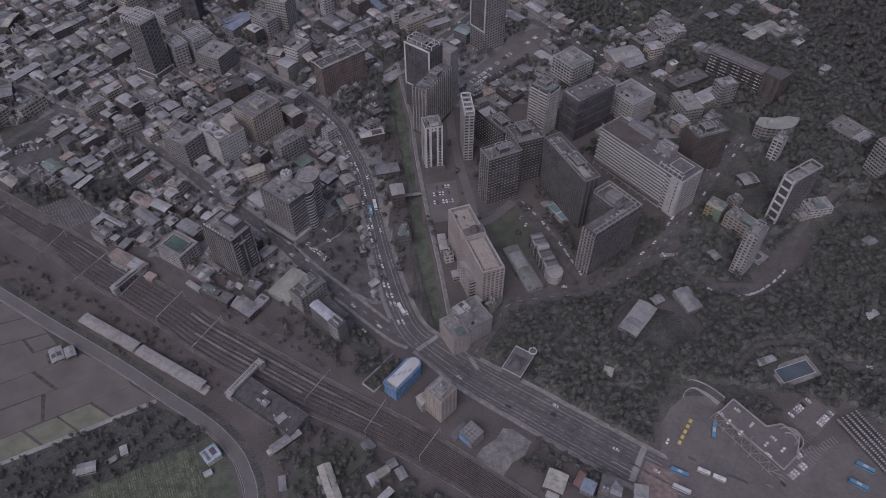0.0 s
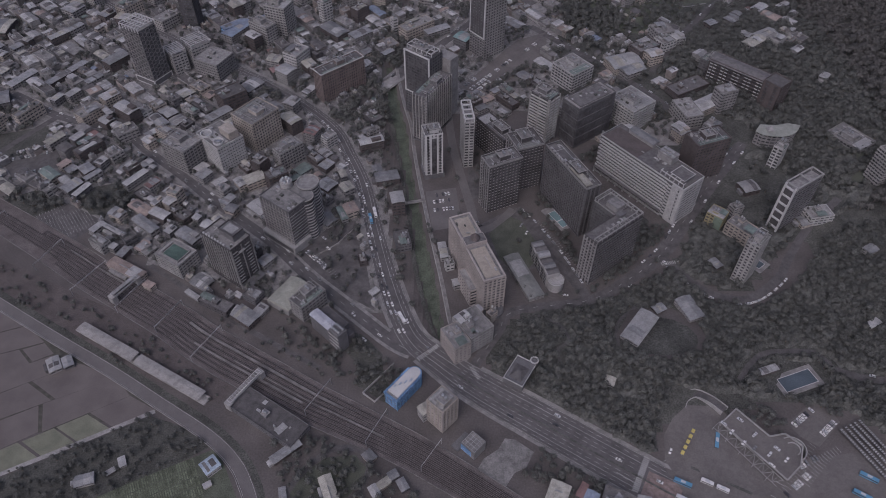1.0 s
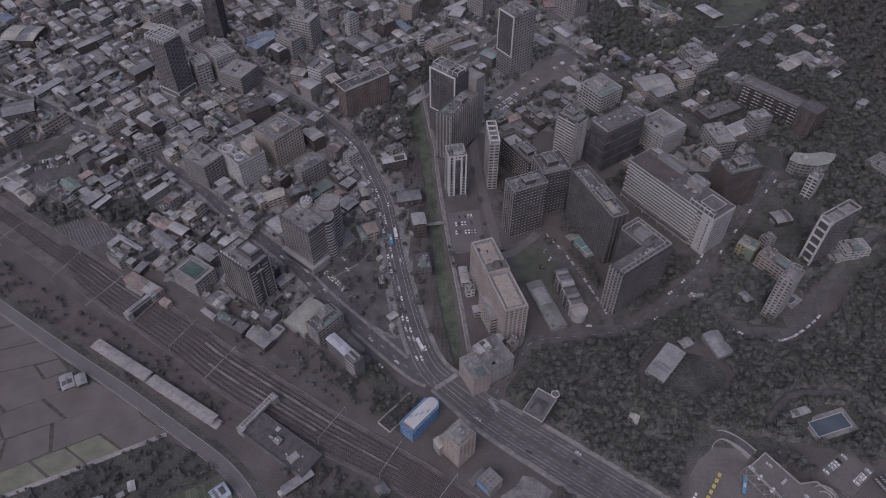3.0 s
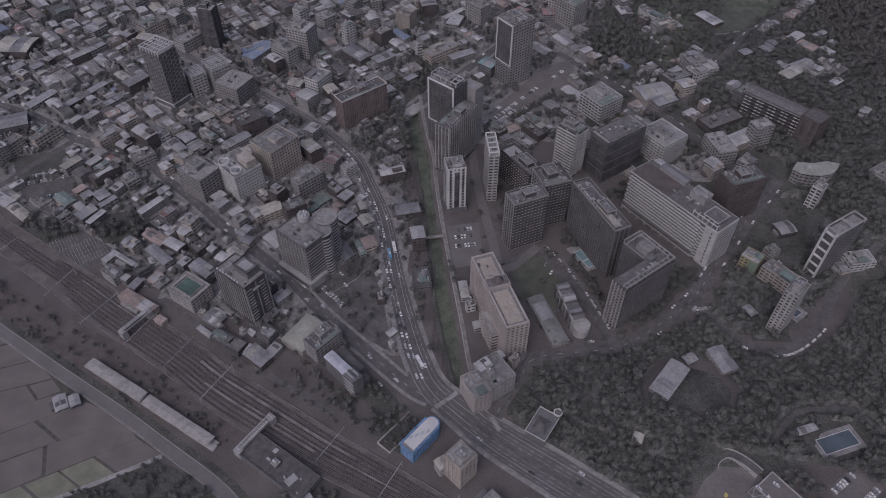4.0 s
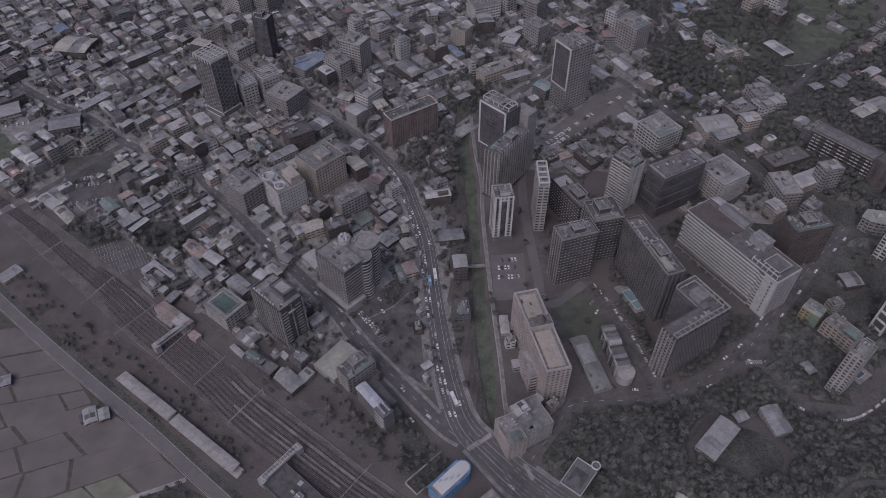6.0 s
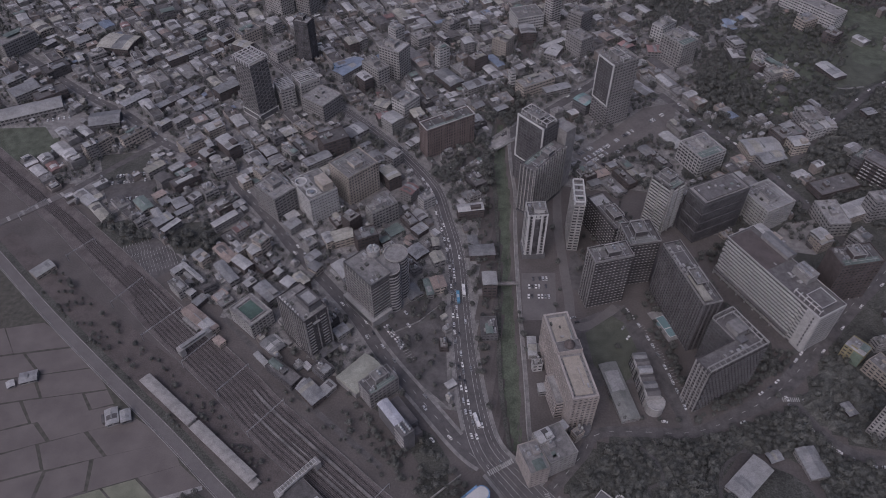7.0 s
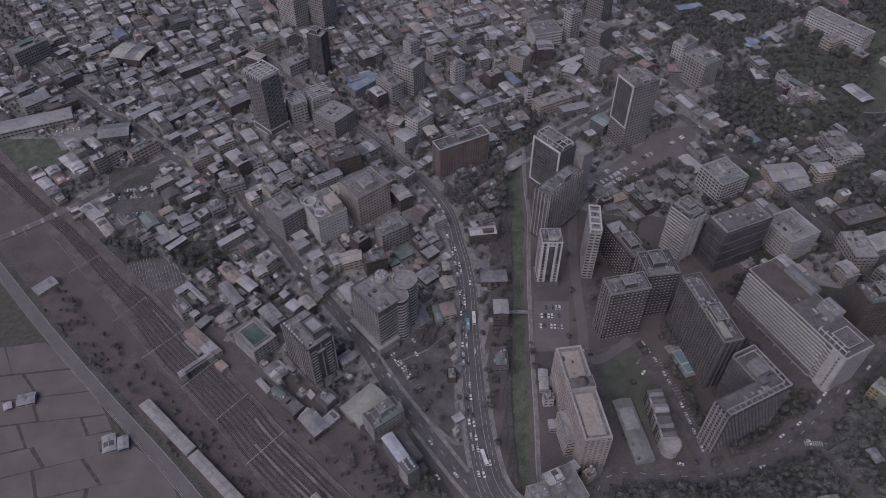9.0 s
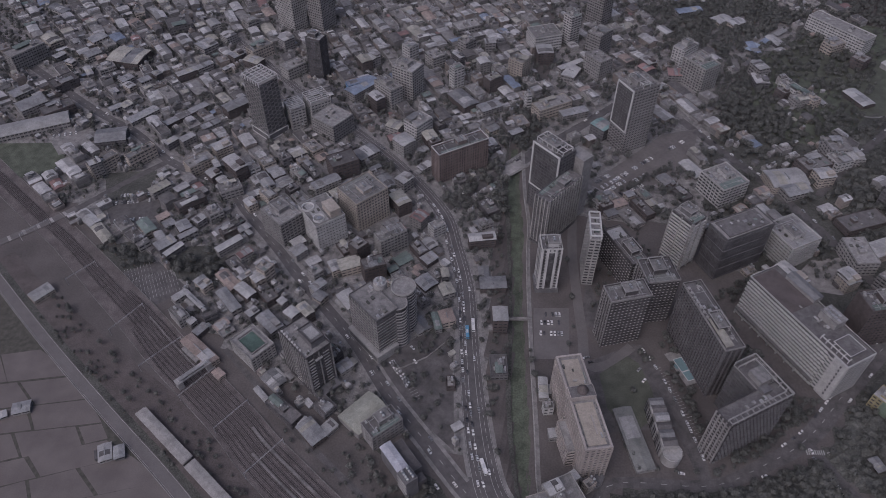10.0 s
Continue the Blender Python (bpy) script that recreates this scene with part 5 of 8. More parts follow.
house(-189.7, 453.7, 10.1, 8.8, -24, 8, "m")
house(-201.6, 358.6, 14.7, 3.7, -34, 4, "w")
house(-180.3, 348.9, 28.3, 10.6, -28, 6, "d")
house(-154.9, 336.3, 19.7, 12.3, -35, 7, "m")
house(-162.5, 342.2, 5.4, 7.5, -23, 6, "w")
house(-144.4, 343.2, 7.9, 9.4, -30, 6, "w")
house(-55.1, 498.7, 12.6, 21.4, -75, 7, "m")
house(-72.8, 544.6, 9.2, 23.1, -70, 12, "w")
house(-43.0, 458.2, 13.7, 11.1, -77, 18, "w")
house(-37.2, 418.2, 18.0, 12.7, -76, 7, "d")
house(-84.6, 455.0, 12.6, 10.9, -61, 8, "s")
house(-91.8, 450.0, 17.0, 5.2, -65, 6, "g")
house(-90.6, 482.7, 11.3, 10.2, -56, 8, "y")
house(-96.0, 500.1, 9.8, 5.8, -69, 8, "y")
house(-69.2, 397.8, 9.5, 5.8, -75, 5, "c")
house(63.4, 379.8, 48.1, 13.0, -68, 5, "f")
house(-65.1, 511.6, 11.8, 8.2, -75, 4, "m")
house(12.6, 323.6, 8.1, 10.2, -52, 23, "w", "white")
house(20.3, 321.1, 24.2, 20.9, -55, 19, "c", "pale")
house(7.5, 308.5, 21.7, 13.7, -60, 19, "c", "pink")
house(-234.6, 204.0, 7.3, 11.6, -73, 4, "m")
house(-219.9, 210.3, 3.0, 5.6, -51, 3, "w")
house(-214.3, 217.0, 6.8, 4.0, -63, 3, "w")
house(-154.6, 213.9, 9.7, 10.2, -47, 6, "l")
house(-154.2, 201.6, 3.2, 4.7, -57, 3, "w")
house(-121.3, 249.3, 54.9, 19.4, -33, 6, "d")
house(-111.8, 239.8, 4.4, 7.0, -42, 7, "w")
house(-106.5, 224.5, 5.8, 21.4, -49, 5, "m")
house(-50.5, 221.8, 7.8, 6.4, -46, 4, "m")
house(-73.5, 195.4, 25.5, 8.1, -66, 5, "y")
house(-45.3, 197.3, 8.0, 5.2, -58, 5, "w")
house(-39.6, 202.7, 4.8, 8.3, -53, 5, "y")
house(-33.9, 208.4, 5.5, 5.9, -58, 5, "m")
house(-27.3, 201.7, 8.0, 5.2, -59, 5, "m")
house(-36.3, 187.1, 4.2, 9.5, -43, 6, "w")
house(-104.3, 195.4, 9.4, 4.0, -76, 3, "m")
house(72.6, 196.5, 12.5, 13.2, -24, 7, "y")
house(88.2, 198.4, 4.0, 10.2, -33, 6, "r")
house(93.4, 193.5, 8.0, 8.4, -27, 6, "b")
house(107.0, 191.1, 14.4, 15.7, -21, 8, "d")
house(125.9, 188.8, 8.0, 9.6, -12, 8, "w")
house(-14.2, 253.6, 7.4, 7.4, -56, 11, "y")
house(146.1, 323.1, 14.3, 32.8, -38, 6, "w")
house(190.5, 345.7, 21.9, 13.1, -70, 6, "m")
house(166.7, 346.5, 7.2, 9.2, -61, 4, "m")
house(117.5, 277.9, 6.6, 6.9, -23, 4, "y")
house(235.6, 290.9, 4.9, 14.4, -70, 4, "w")
house(276.0, 486.2, 13.8, 15.1, -72, 6, "w")
house(236.1, 445.5, 14.8, 13.3, -40, 13, "k")
house(253.9, 428.7, 25.6, 13.4, -50, 13, "c")
house(256.7, 457.8, 7.7, 10.4, -66, 9, "c")
school = tower(302.6, 635.5, 62.8, 18.0, -43, 22, "long dark school block with pale balcony fronts", "brown", GLASS_DIM, fh=3.66, bay=4.4, pier=0.8, sill=0.3, head=3.2, deep=1.1, name="school_block", roof="d", crown=False, z0=13.4)
tower(329.2, 606.1, 19, 20, -50, 27, "blank grey-brown stair block at a school's end", "brown", GLASS_DIM, bay=9, pier=6.0, name="stair_block", roof="d", crown=False, z0=12.6)
tower(279, 662, 15, 16, -43, 16, "pale stepped end block of a school", "slate", GLASS_DIM, bay=3.2, pier=1.0, slab=0.5, name="school_block", roof="c", z0=13.0)
house(224.2, 395.5, 10.0, 7.3, -61, 4, "m")
house(353.4, 405.7, 8.0, 10.5, -60, 5, "m")
house(329.0, 333.1, 5.1, 11.3, -61, 4, "w")
house(324.8, 448.3, 14.2, 22.0, -79, 9, "c")
house(313.2, 443.5, 10.8, 11.8, -74, 5, "m")
house(-364.9, 311.3, 8.8, 11.8, -62, 4, "m")
house(-287.6, 292.3, 12.7, 8.4, -57, 4, "w")
house(-278.4, 294.7, 9.6, 6.6, -57, 4, "m")
house(-375.0, 303.6, 5.4, 4.8, -46, 3, "w")
house(183.5, 553.3, 26.2, 12.3, -48, 14, "w")
house(227.0, 561.0, 11.5, 11.6, -54, 14, "w")
house(-2.5, 406.8, 17.2, 6.2, -80, 6, "w")
house(2.8, 390.7, 5.6, 7.2, -71, 8, "c")
house(8.6, 370.8, 6.6, 5.9, -73, 7, "w")
house(24.2, 339.1, 6.0, 7.2, -47, 12, "w")
house(35.6, 338.1, 5.7, 7.3, -46, 9, "c")
house(240.2, 587.1, 30.5, 19.5, -75, 14, "c")
house(264.8, 601.3, 16.0, 37.3, -57, 9, "w")
house(278.4, 600.0, 14.2, 19.0, -68, 24, "c")
house(251.5, 632.7, 19.0, 43.8, -60, 6, "d")
house(193.5, 682.3, 24.6, 34.9, -70, 9, "w")
house(200.1, 668.8, 18.0, 25.7, -60, 8, "m")
house(219.5, 704.5, 19.1, 29.2, -58, 12, "c")
house(226.1, 687.6, 14.4, 16.2, -67, 13, "w")
house(244.2, 714.5, 17.1, 19.2, -59, 11, "c")
house(258.4, 724.3, 18.0, 14.4, -73, 10, "w")
house(243.7, 733.5, 20.8, 21.1, -74, 14, "c")
house(340.8, 708.4, 13.6, 26.6, -52, 8, "y")
house(332.6, 764.9, 13.6, 14.7, -54, 7, "m")
house(396.3, 644.1, 7.9, 11.9, -42, 6, "w")
house(259.4, 563.0, 12.3, 14.5, -48, 13, "c")
house(228.8, 558.1, 13.0, 13.0, -57, 12, "w")
for _x, _y, _w, _d, _r, _h, _st in ((376, 799, 20, 12, 42, 7, "w"), (342, 780, 13, 11, 40, 6, "m"), (360, 795, 17, 9, 35, 4, "r"), (409, 811, 18, 8, 38, 6, "w"), (341, 812, 9, 8, 44, 7, "c"), (350, 822, 12, 9, 44, 9, "c"), (362, 835, 10, 9, 44, 6, "m"),
                                    (392, 860, 22, 11, 44, 7, "s"), (410, 880, 12, 10, 44, 10, "c"), (421, 891, 11, 10, 44, 9, "w"), (432, 902, 13, 11, 44, 10, "c"), (444, 915, 11, 10, 44, 8, "m"), (455, 926, 14, 11, 44, 11, "c"), (468, 940, 12, 11, 44, 7, "d"), (424, 920, 10, 9, 44, 9, "c"), (412, 908, 12, 8, 44, 6, "m"),
                                    (215, 841, 24, 12, -50, 15, "c"), (232, 826, 22, 11, -50, 13, "c"), (185, 875, 13, 18, 30, 18, "w"), (304, 752, 12, 10, 30, 9, "m"), (358, 727, 26, 12, 32, 8, "w"), (338, 728, 12, 10, -45, 6, "w")):
    house(_x, _y, _w, _d, _r, _h, _st)


# ---- landmark buildings in detail ----
def ring_frame(parent, w, d, z0, z1, side_w, t=1.2, out=0.6, name="white_frame", face="-y", mat=None):
    """A raised border round one face of a block."""
    L, D = (w, d) if face == "-y" else (d, w)
    b = Build()

    def at(u, o, z):
        return (u, -D / 2 - o, z) if face == "-y" else (D / 2 + o, u, z)
    for u0, u1, a, c in ((-L / 2, -L / 2 + t, z0, z1), (L / 2 - t, L / 2, z0, z1), (-L / 2 + t, L / 2 - t, z1 - t, z1), (-L / 2 + t, L / 2 - t, z0, z0 + t)):
        p, q = at(u0, 0, a), at(u1, out, c)
        b.box(min(p[0], q[0]), min(p[1], q[1]), a, max(p[0], q[0]), max(p[1], q[1]), c, bottom=True)
    return part(name, b, mat or FRAME, parent, "white raised frame")


def ledges(parent, w, d, h, fh, face, mat, step=1, name="ledge", out=0.35, t=0.35):
    L, D = (w, d) if face == "-y" else (d, w)
    me = Build()
    if face == "-y":
        me.box(-L / 2, -D / 2 - out, 0, L / 2, -D / 2, t, bottom=True)
    else:
        me.box(D / 2, -L / 2, 0, D / 2 + out, L / 2, t, bottom=True)
    me = me.mesh(name, mat)
    for i in range(step, int(h / fh), step):
        part(name, me, None, parent, loc=(0, 0, i * fh))


def fins(parent, w, d, z0, z1, face, n, mat, out=0.7, t=0.6, name="fin"):
    L, D = (w, d) if face == "-y" else (d, w)
    for i in range(n + 1):
        u = -L / 2 + (L - t) * i / n
        b = Build()
        if face == "-y":
            b.box(u, -D / 2 - out, z0, u + t, -D / 2, z1, bottom=True)
        else:
            b.box(D / 2, u, z0, D / 2 + out, u + t, z1, bottom=True)
        part(name, b, mat, parent)


def roof_frame(parent, w, d, z, rise, nx, ny, t=0.3, mat=None):
    b = Build()
    for i in range(nx + 1):
        x = -w / 2 + w * i / nx
        b.beam((x, -d / 2, z + rise), (x, d / 2, z + rise), t)
        for y in (-d / 2, d / 2):
            b.beam((x, y, z), (x, y, z + rise), t)
    for j in range(ny + 1):
        y = -d / 2 + d * j / ny
        b.beam((-w / 2, y, z + rise), (w / 2, y, z + rise), t)
    part("roof_frame", b, mat or FRAME, parent, "pale open roof frame")


def honeycomb(parent, w, d, h, face, cell=2.6):
    L, D = (w, d) if face == "-y" else (d, w)
    b = Build()
    cols, rows = int(L / (cell * 1.5)), int(h / (cell * 0.87))
    dx, dz = L / cols, h / rows
    for i in range(cols):
        for j in range(rows):
            if (i + j) % 2:
                continue
            cx, cz = -L / 2 + (i + 0.5) * dx, (j + 0.5) * dz
            pts = [(cx - dx * 0.62, cz), (cx - dx * 0.35, cz + dz * 0.95), (cx + dx * 0.35, cz + dz * 0.95), (cx + dx * 0.62, cz), (cx + dx * 0.35, cz - dz * 0.95), (cx - dx * 0.35, cz - dz * 0.95)]
            for k in range(6):
                p, q = pts[k], pts[(k + 1) % 6]
                if face == "-y":
                    b.beam((p[0], -D / 2 - 0.5, p[1]), (q[0], -D / 2 - 0.5, q[1]), 0.2)
                else:
                    b.beam((D / 2 + 0.5, p[0], p[1]), (D / 2 + 0.5, q[0], q[1]), 0.2)
    part("honeycomb_screen", b, WALL["grey"], parent, "pale honeycomb lattice screen")


for _f in ("-y", "+x"):
    honeycomb(hex_tower, 25, 22, 62, _f)
roof_frame(hex_tower, 26, 23, 63, 5, 6, 4, 0.35)
part("podium_frame", Build().box(-14, -12.5, 0, 14, 12.5, 7), WALL["slate"], hex_tower)
ring_frame(hex_tower, 28, 25, 0, 7.4, 0, 0.9, 0.5)
ring_frame(hex_tower, 28, 25, 0, 7.4, 0, 0.9, 0.5, face="+x")

ring_frame(far_frame, 25, 30, 26, 74, 0, 1.6, 0.9)
part("dark_panel", Build().box(-11, -15.35, 27.5, 11, -15.05, 72.4, bottom=True), GLASS_DIM, far_frame, "dark recessed window wall")
ledges(far_frame, 22, 30.2, 73, 3.3, "-y", WALL["slate"], 1, out=0.6, t=0.5)
fins(far_frame, 22, 30.6, 27.5, 72.4, "-y", 7, WALL["slate"], 0.5, 0.35, "mullion")
roof_frame(far_frame, 22, 8, 73, 4, 9, 1, 0.25)
ring_frame(frame_tower, 32, 19, 26, 73, 0, 1.6, 0.9)
part("dark_panel", Build().box(-14.2, -9.95, 27.5, 14.2, -9.52, 71.6, bottom=True), GLASS_DIM, frame_tower, "dark recessed window wall")
ledges(frame_tower, 28, 20, 72, 3.3, "-y", WALL["slate"], 1, out=0.35, t=0.5)
fins(frame_tower, 28, 20, 27.5, 71.6, "-y", 8, WALL["slate"], 0.3, 0.35, "mullion")
roof_frame(frame_tower, 30, 12, 72, 4, 5, 2, 0.3)
part("side_block", Build().box(8, 9.5, 0, 26, 22, 66), WALL["grey"], frame_tower, "grey stair block")
fins(lattice, 15, 46, 4, 54.5, "+x", 12, WALL["pale"], 1.1, 0.85)
fins(lattice, 15, 46, 4, 54.5, "-y", 4, WALL["pale"], 1.1, 0.9)
ledges(lattice, 15, 46, 53, 3.3, "+x", WALL["pale"], 1, "balcony_rail", 0.7, 0.7)
ledges(lattice, 15, 46, 53, 3.3, "-y", WALL["pale"], 1, "balcony_rail", 0.7, 0.7)
_b = Build()
parapet(_b, 15.4, 54.2, 34.6, 0.6, 1.0)
part("white_rim", _b, FRAME, red_block, "white roof rim")
fins(red_block, 14.6, 53.5, 3, 34, "+x", 18, WALL["red"], 0.5, 0.5)
fins(red_block, 14.6, 53.5, 3, 34, "-y", 5, WALL["red"], 0.5, 0.5)
part("podium", Build().box(-9, -9.5, 0, 9, 9.5, 5), WALL["slate"], white_tower)
for _x in (-8, -3.6, 2.4, 6.8):
    part("pilaster", Build().box(_x, -8.5, 5, _x + 1.3, -8, 51.5, bottom=True), FRAME, white_tower)
    part("pilaster", Build().box(8, _x, 5, 8.5, _x + 1.3, 51.5, bottom=True), FRAME, white_tower)
part("dark_strip", Build().box(-2.3, -8.22, 5, 2.3, -8.02, 46, bottom=True), GLASS_DIM, white_tower, "dark glazed strip")
part("dark_strip", Build().box(8.02, -2.3, 5, 8.22, 2.3, 46, bottom=True), GLASS_DIM, white_tower, "dark glazed strip")
for _k in range(13):
    for _u in (-6.9, 3.9):
        part("paired_window", Build().box(_u + 0.6, -8.3, 6.2 + _k * 3.4, _u + 2.4, -8.02, 8.2 + _k * 3.4, bottom=True), GLASS_DIM, white_tower)
        part("paired_window", Build().box(8.02, _u + 0.6, 6.2 + _k * 3.4, 8.3, _u + 2.4, 8.2 + _k * 3.4, bottom=True), GLASS_DIM, white_tower)
part("stair_house", Build().box(-2.5, 3, 50, 2.5, 7, 54), WALL["white"], white_tower)
roof_frame(crown_tower, 28, 8.4, 52, 4.5, 4, 1, 0.5)
part("roof_deck", Build().box(-14, -4.2, 52.05, 14, 4.2, 52.4), ROOF["c"], crown_tower)

for _t, _w, _d, _h, _n in fins_later:
    fins(_t, _w, _d, 0, _h, "-y", _n, WALL["grey"], 0.6, 0.8)

for _f in ("-y", "+x"):
    ledges(banded, 22, 16, 52, 3.25, _f, WALL["white"], 1, "balcony_band", 1.2, 1.05)
    fins(banded, 22, 16, 0, 52.5, _f, 2, WALL["pale"], 1.3, 0.8)

# long dark slab
fins(slab_c, 62, 14, 3, 55, "-y", 22, WALL["slate"], 0.9, 0.6)
sills(slab_c, 62, 14, 55, 55 / 17, 2.8, "-y", WALL["slate"], out=0.6, wide=1.6)
fins(slab_c, 62, 14, 0, 55, "+x", 3, WALL["slate"], 0.6, 1.2)
_b = Build()
parapet(_b, 62.8, 14.8, 54.6, 0.5, 1.8)
part("roof_rim", _b, WALL["grey"], slab_c, "pale grey roof rim")
part("roof_walk", Build().box(4, -6, 56.2, 29, 0, 57), ROOF["y"], slab_c, "yellow-green roof deck")
for _k in range(7):
    part("roof_ring", Build().tube(-26 + _k * 4.6, -5, 55.1, 55.9, 1.3, n=10), WALL["pale"], slab_c)

# large tower with roof frames
sills(tower_d, 13.7, 52, 47, 47 / 14, 2.8, "+x", WALL["slate"], out=0.8, wide=1.9, t=0.6, shift=0.5)
fins(tower_d, 13.7, 52, 0, 47.5, "-y", 4, WALL["grey"], 0.9, 1.0)
ledges(tower_d, 13.7, 52, 47, 47 / 14, "-y", WALL["grey"], 1, "end_ledge", 0.6, 0.6)
_fh = 47 / 14
_w1, _p1 = storey(22, 18, _fh, 2.8, 0.9, 2.6, 0.9, 0.5, 0.6)
_w1 = _w1.mesh("wing_wall", WALL["slate"])
for _k in range(14):
    part("wing_wall", _w1, None, tower_d, loc=(-17.9, 17, _k * _fh))
tagged(part("wing_glazing", stacked(_p1, 14, _fh), GLASS_DIM, tower_d, loc=(-17.9, 17, 0)), kind="stuff")
part("wing_roof", Build().box(-28.9, 8, 46.8, -6.9, 26, 47.04), ROOF["d"], tower_d)
_b = Build()
parapet(_b, 22.2, 18.2, 47, 0.4, 1.0)
part("wing_parapet", _b, WALL["grey"], tower_d, loc=(-17.9, 17, 0))
part("plant_block", Build().box(-19, 11, 47.04, -8, 20, 52), WALL["grey"], tower_d, "grey roof plant block")
part("plant_lid", Build().box(-19.3, 10.7, 52, -7.7, 20.3, 52.3), ROOF["c"], tower_d)
part("plant_step", Build().box(-7.6, 9, 47.04, -2, 16, 49.5), WALL["slate"], tower_d)
_b = Build()
_ring = [(6.7, -25.8), (6.7, 25.8), (-28.6, 25.8), (-28.6, 8.2)]
_inner = [(3.2, -25.8), (3.2, 22.4), (-25.2, 22.4), (-25.2, 8.2)]
for _line in (_ring, _inner):
    for (_x0, _y0), (_x1, _y1) in zip(_line, _line[1:]):
        _b.beam((_x0, _y0, 50.4), (_x1, _y1, 50.4), 0.38)
        _n = int(math.hypot(_x1 - _x0, _y1 - _y0) / 5)
        for _k in range(_n + 1):
            _x, _y = _x0 + (_x1 - _x0) * _k / _n, _y0 + (_y1 - _y0) * _k / _n
            _b.beam((_x, _y, 47), (_x, _y, 50.4), 0.24)
for _k in range(12):
    _b.beam((6.7, -25.8 + _k * 4.6, 50.4), (3.2, -25.8 + _k * 4.6, 50.4), 0.26)
for _k in range(6):
    _b.beam((2 - _k * 5.4, 25.8, 50.4), (2 - _k * 5.4, 22.4, 50.4), 0.26)
part("roof_frame", _b, WALL["pale"], tower_d, "pale open frame along the roof edge")
claim(118, 420, 22, 18, -51.6)

# long banded block
_b = Build()
for _k in range(12):
    for _i in range(24):
        _u = -46.7 + (_i + (0.5 if _k % 2 else 0.0)) * 3.46
        if _u + 2.5 < 32.5:
            _z = _k * 40 / 12
            _b.box(_u, -14.6, _z + 0.1, _u + 2.6, -13.55, _z + 1.65, bottom=True)
    _b.box(-46.75, -13.9, _k * 40 / 12 - 0.1, 32.5, -13.5, _k * 40 / 12 + 0.25, bottom=True)
tagged(part("balcony_grid", _b, FRAME, hotel, "staggered white balcony fronts"), kind="stuff")
_b = Build()
parapet(_b, 94, 27.5, 39.8, 0.5, 1.5)
part("roof_rim", _b, WALL["white"], hotel, "white roof rim")
part("gable_wall", Build().box(46.76, -13.5, 0, 47.2, 13.5, 41, bottom=True), WALL["white"], hotel, "white end wall")
for _k in range(11):
    part("gable_window", Build().box(47.2, -11.5, 2.4 + _k * 3.4, 47.32, 11.5, 3.6 + _k * 3.4, bottom=True), GLASS_DIM, hotel)
    for _y in (-6, 0, 6):
        part("gable_pier", Build().box(47.2, _y - 0.7, 2.4 + _k * 3.4, 47.4, _y + 0.7, 3.6 + _k * 3.4, bottom=True), WALL["white"], hotel)
part("end_wall", Build().box(36, -14.6, 0, 46.75, -13.5, 41), WALL["white"], hotel, "plain white end wall")
for _k in range(9):
    part("end_window", Build().box(42.5, -14.75, 4 + _k * 4, 43.9, -14.58, 5.8 + _k * 4, bottom=True), GLASS_DIM, hotel)
part("stair_strip", Build().box(32.5, -14.1, 0, 35.9, -13.5, 40), GLASS_DIM, hotel)
for _k in range(11):
    part("stair_landing", Build().box(32.5, -15.2, 2.5 + _k * 3.4, 35.9, -14.1, 3.6 + _k * 3.4, bottom=True), WALL["white"], hotel)
part("end_plant", Build().box(28, -8, 40, 42, 6, 44), WALL["slate"], hotel)
_b = Build()
parapet(_b, 15, 15, 44, 0.3, 0.6)
part("glazed_rail", _b, FRAME, hotel, loc=(35, -1, 0))
part("plant_lid", Build().box(28.2, -7.8, 44, 41.8, 5.8, 44.15), ROOF["d"], hotel)
part("roof_shed", Build().box(-34, 9, 40, -6, 18, 43.5), WALL["grey"], hotel, "grey long plant shed behind the roof")
_b = Build()
gable(_b, 28, 9, 43.5, 1.4, 0.3)
part("shed_roof", _b, ROOF["m"], hotel, loc=(-20, 13.5, 0))
part("roof_step", Build().box(-45, -12.5, 40.03, -6, 8.8, 40.5), WALL["brown"], hotel, "dark brown roof covering")
_b = Build()
for _k in range(6):
    _b.beam((20 + _k * 4.8, -11, 43.4), (20 + _k * 4.8, -8.4, 43.4), 0.3)
    _b.beam((20 + _k * 4.8, -11, 40), (20 + _k * 4.8, -11, 43.4), 0.3)
_b.beam((20, -11, 43.4), (44, -11, 43.4), 0.3)
part("roof_pergola", _b, FRAME, hotel, "white roof pergola")
part("roof_block", Build().box(4, 3, 40, 19, 13, 47), WALL["grey"], hotel)
part("roof_block_top", Build().box(3.6, 2.6, 47, 19.4, 13.4, 47.5), ROOF["c"], hotel)
for _k in range(9):
    part("cooling_unit", Build().box(5 + (_k % 5) * 2.8, 4 + (_k // 5) * 4, 47.5, 7 + (_k % 5) * 2.8, 6.2 + (_k // 5) * 4, 49), STEEL_GREY, hotel)
for _k in range(8):
    part("arcade_column", Build().box(-46 + _k * 9, -16.5, 0, -45 + _k * 9, -15.5, 6), WALL["white"], hotel)
part("arcade_roof", Build().box(-46.75, -17, 6, 32, -13.6, 6.5, bottom=True), ROOF["d"], hotel)

part("blank_wall", Build().box(-10.05, -17.9, 0, 10.05, -17.52, 44), WALL["brown"], brown_tower, "blank brown side wall")

# glass tower bands
for _z in (1.5, 12, 22.5, 33, 44):
    part("pale_band", Build().box(-11.3, -24.3, _z, 11.3, 24.3, _z + 0.5), WALL["slate"], glass_tower, "pale band round the glass")
part("roof_planting", Build().box(-9, -20, 46, 9, 20, 47.2), ROOF["d"], glass_tower)

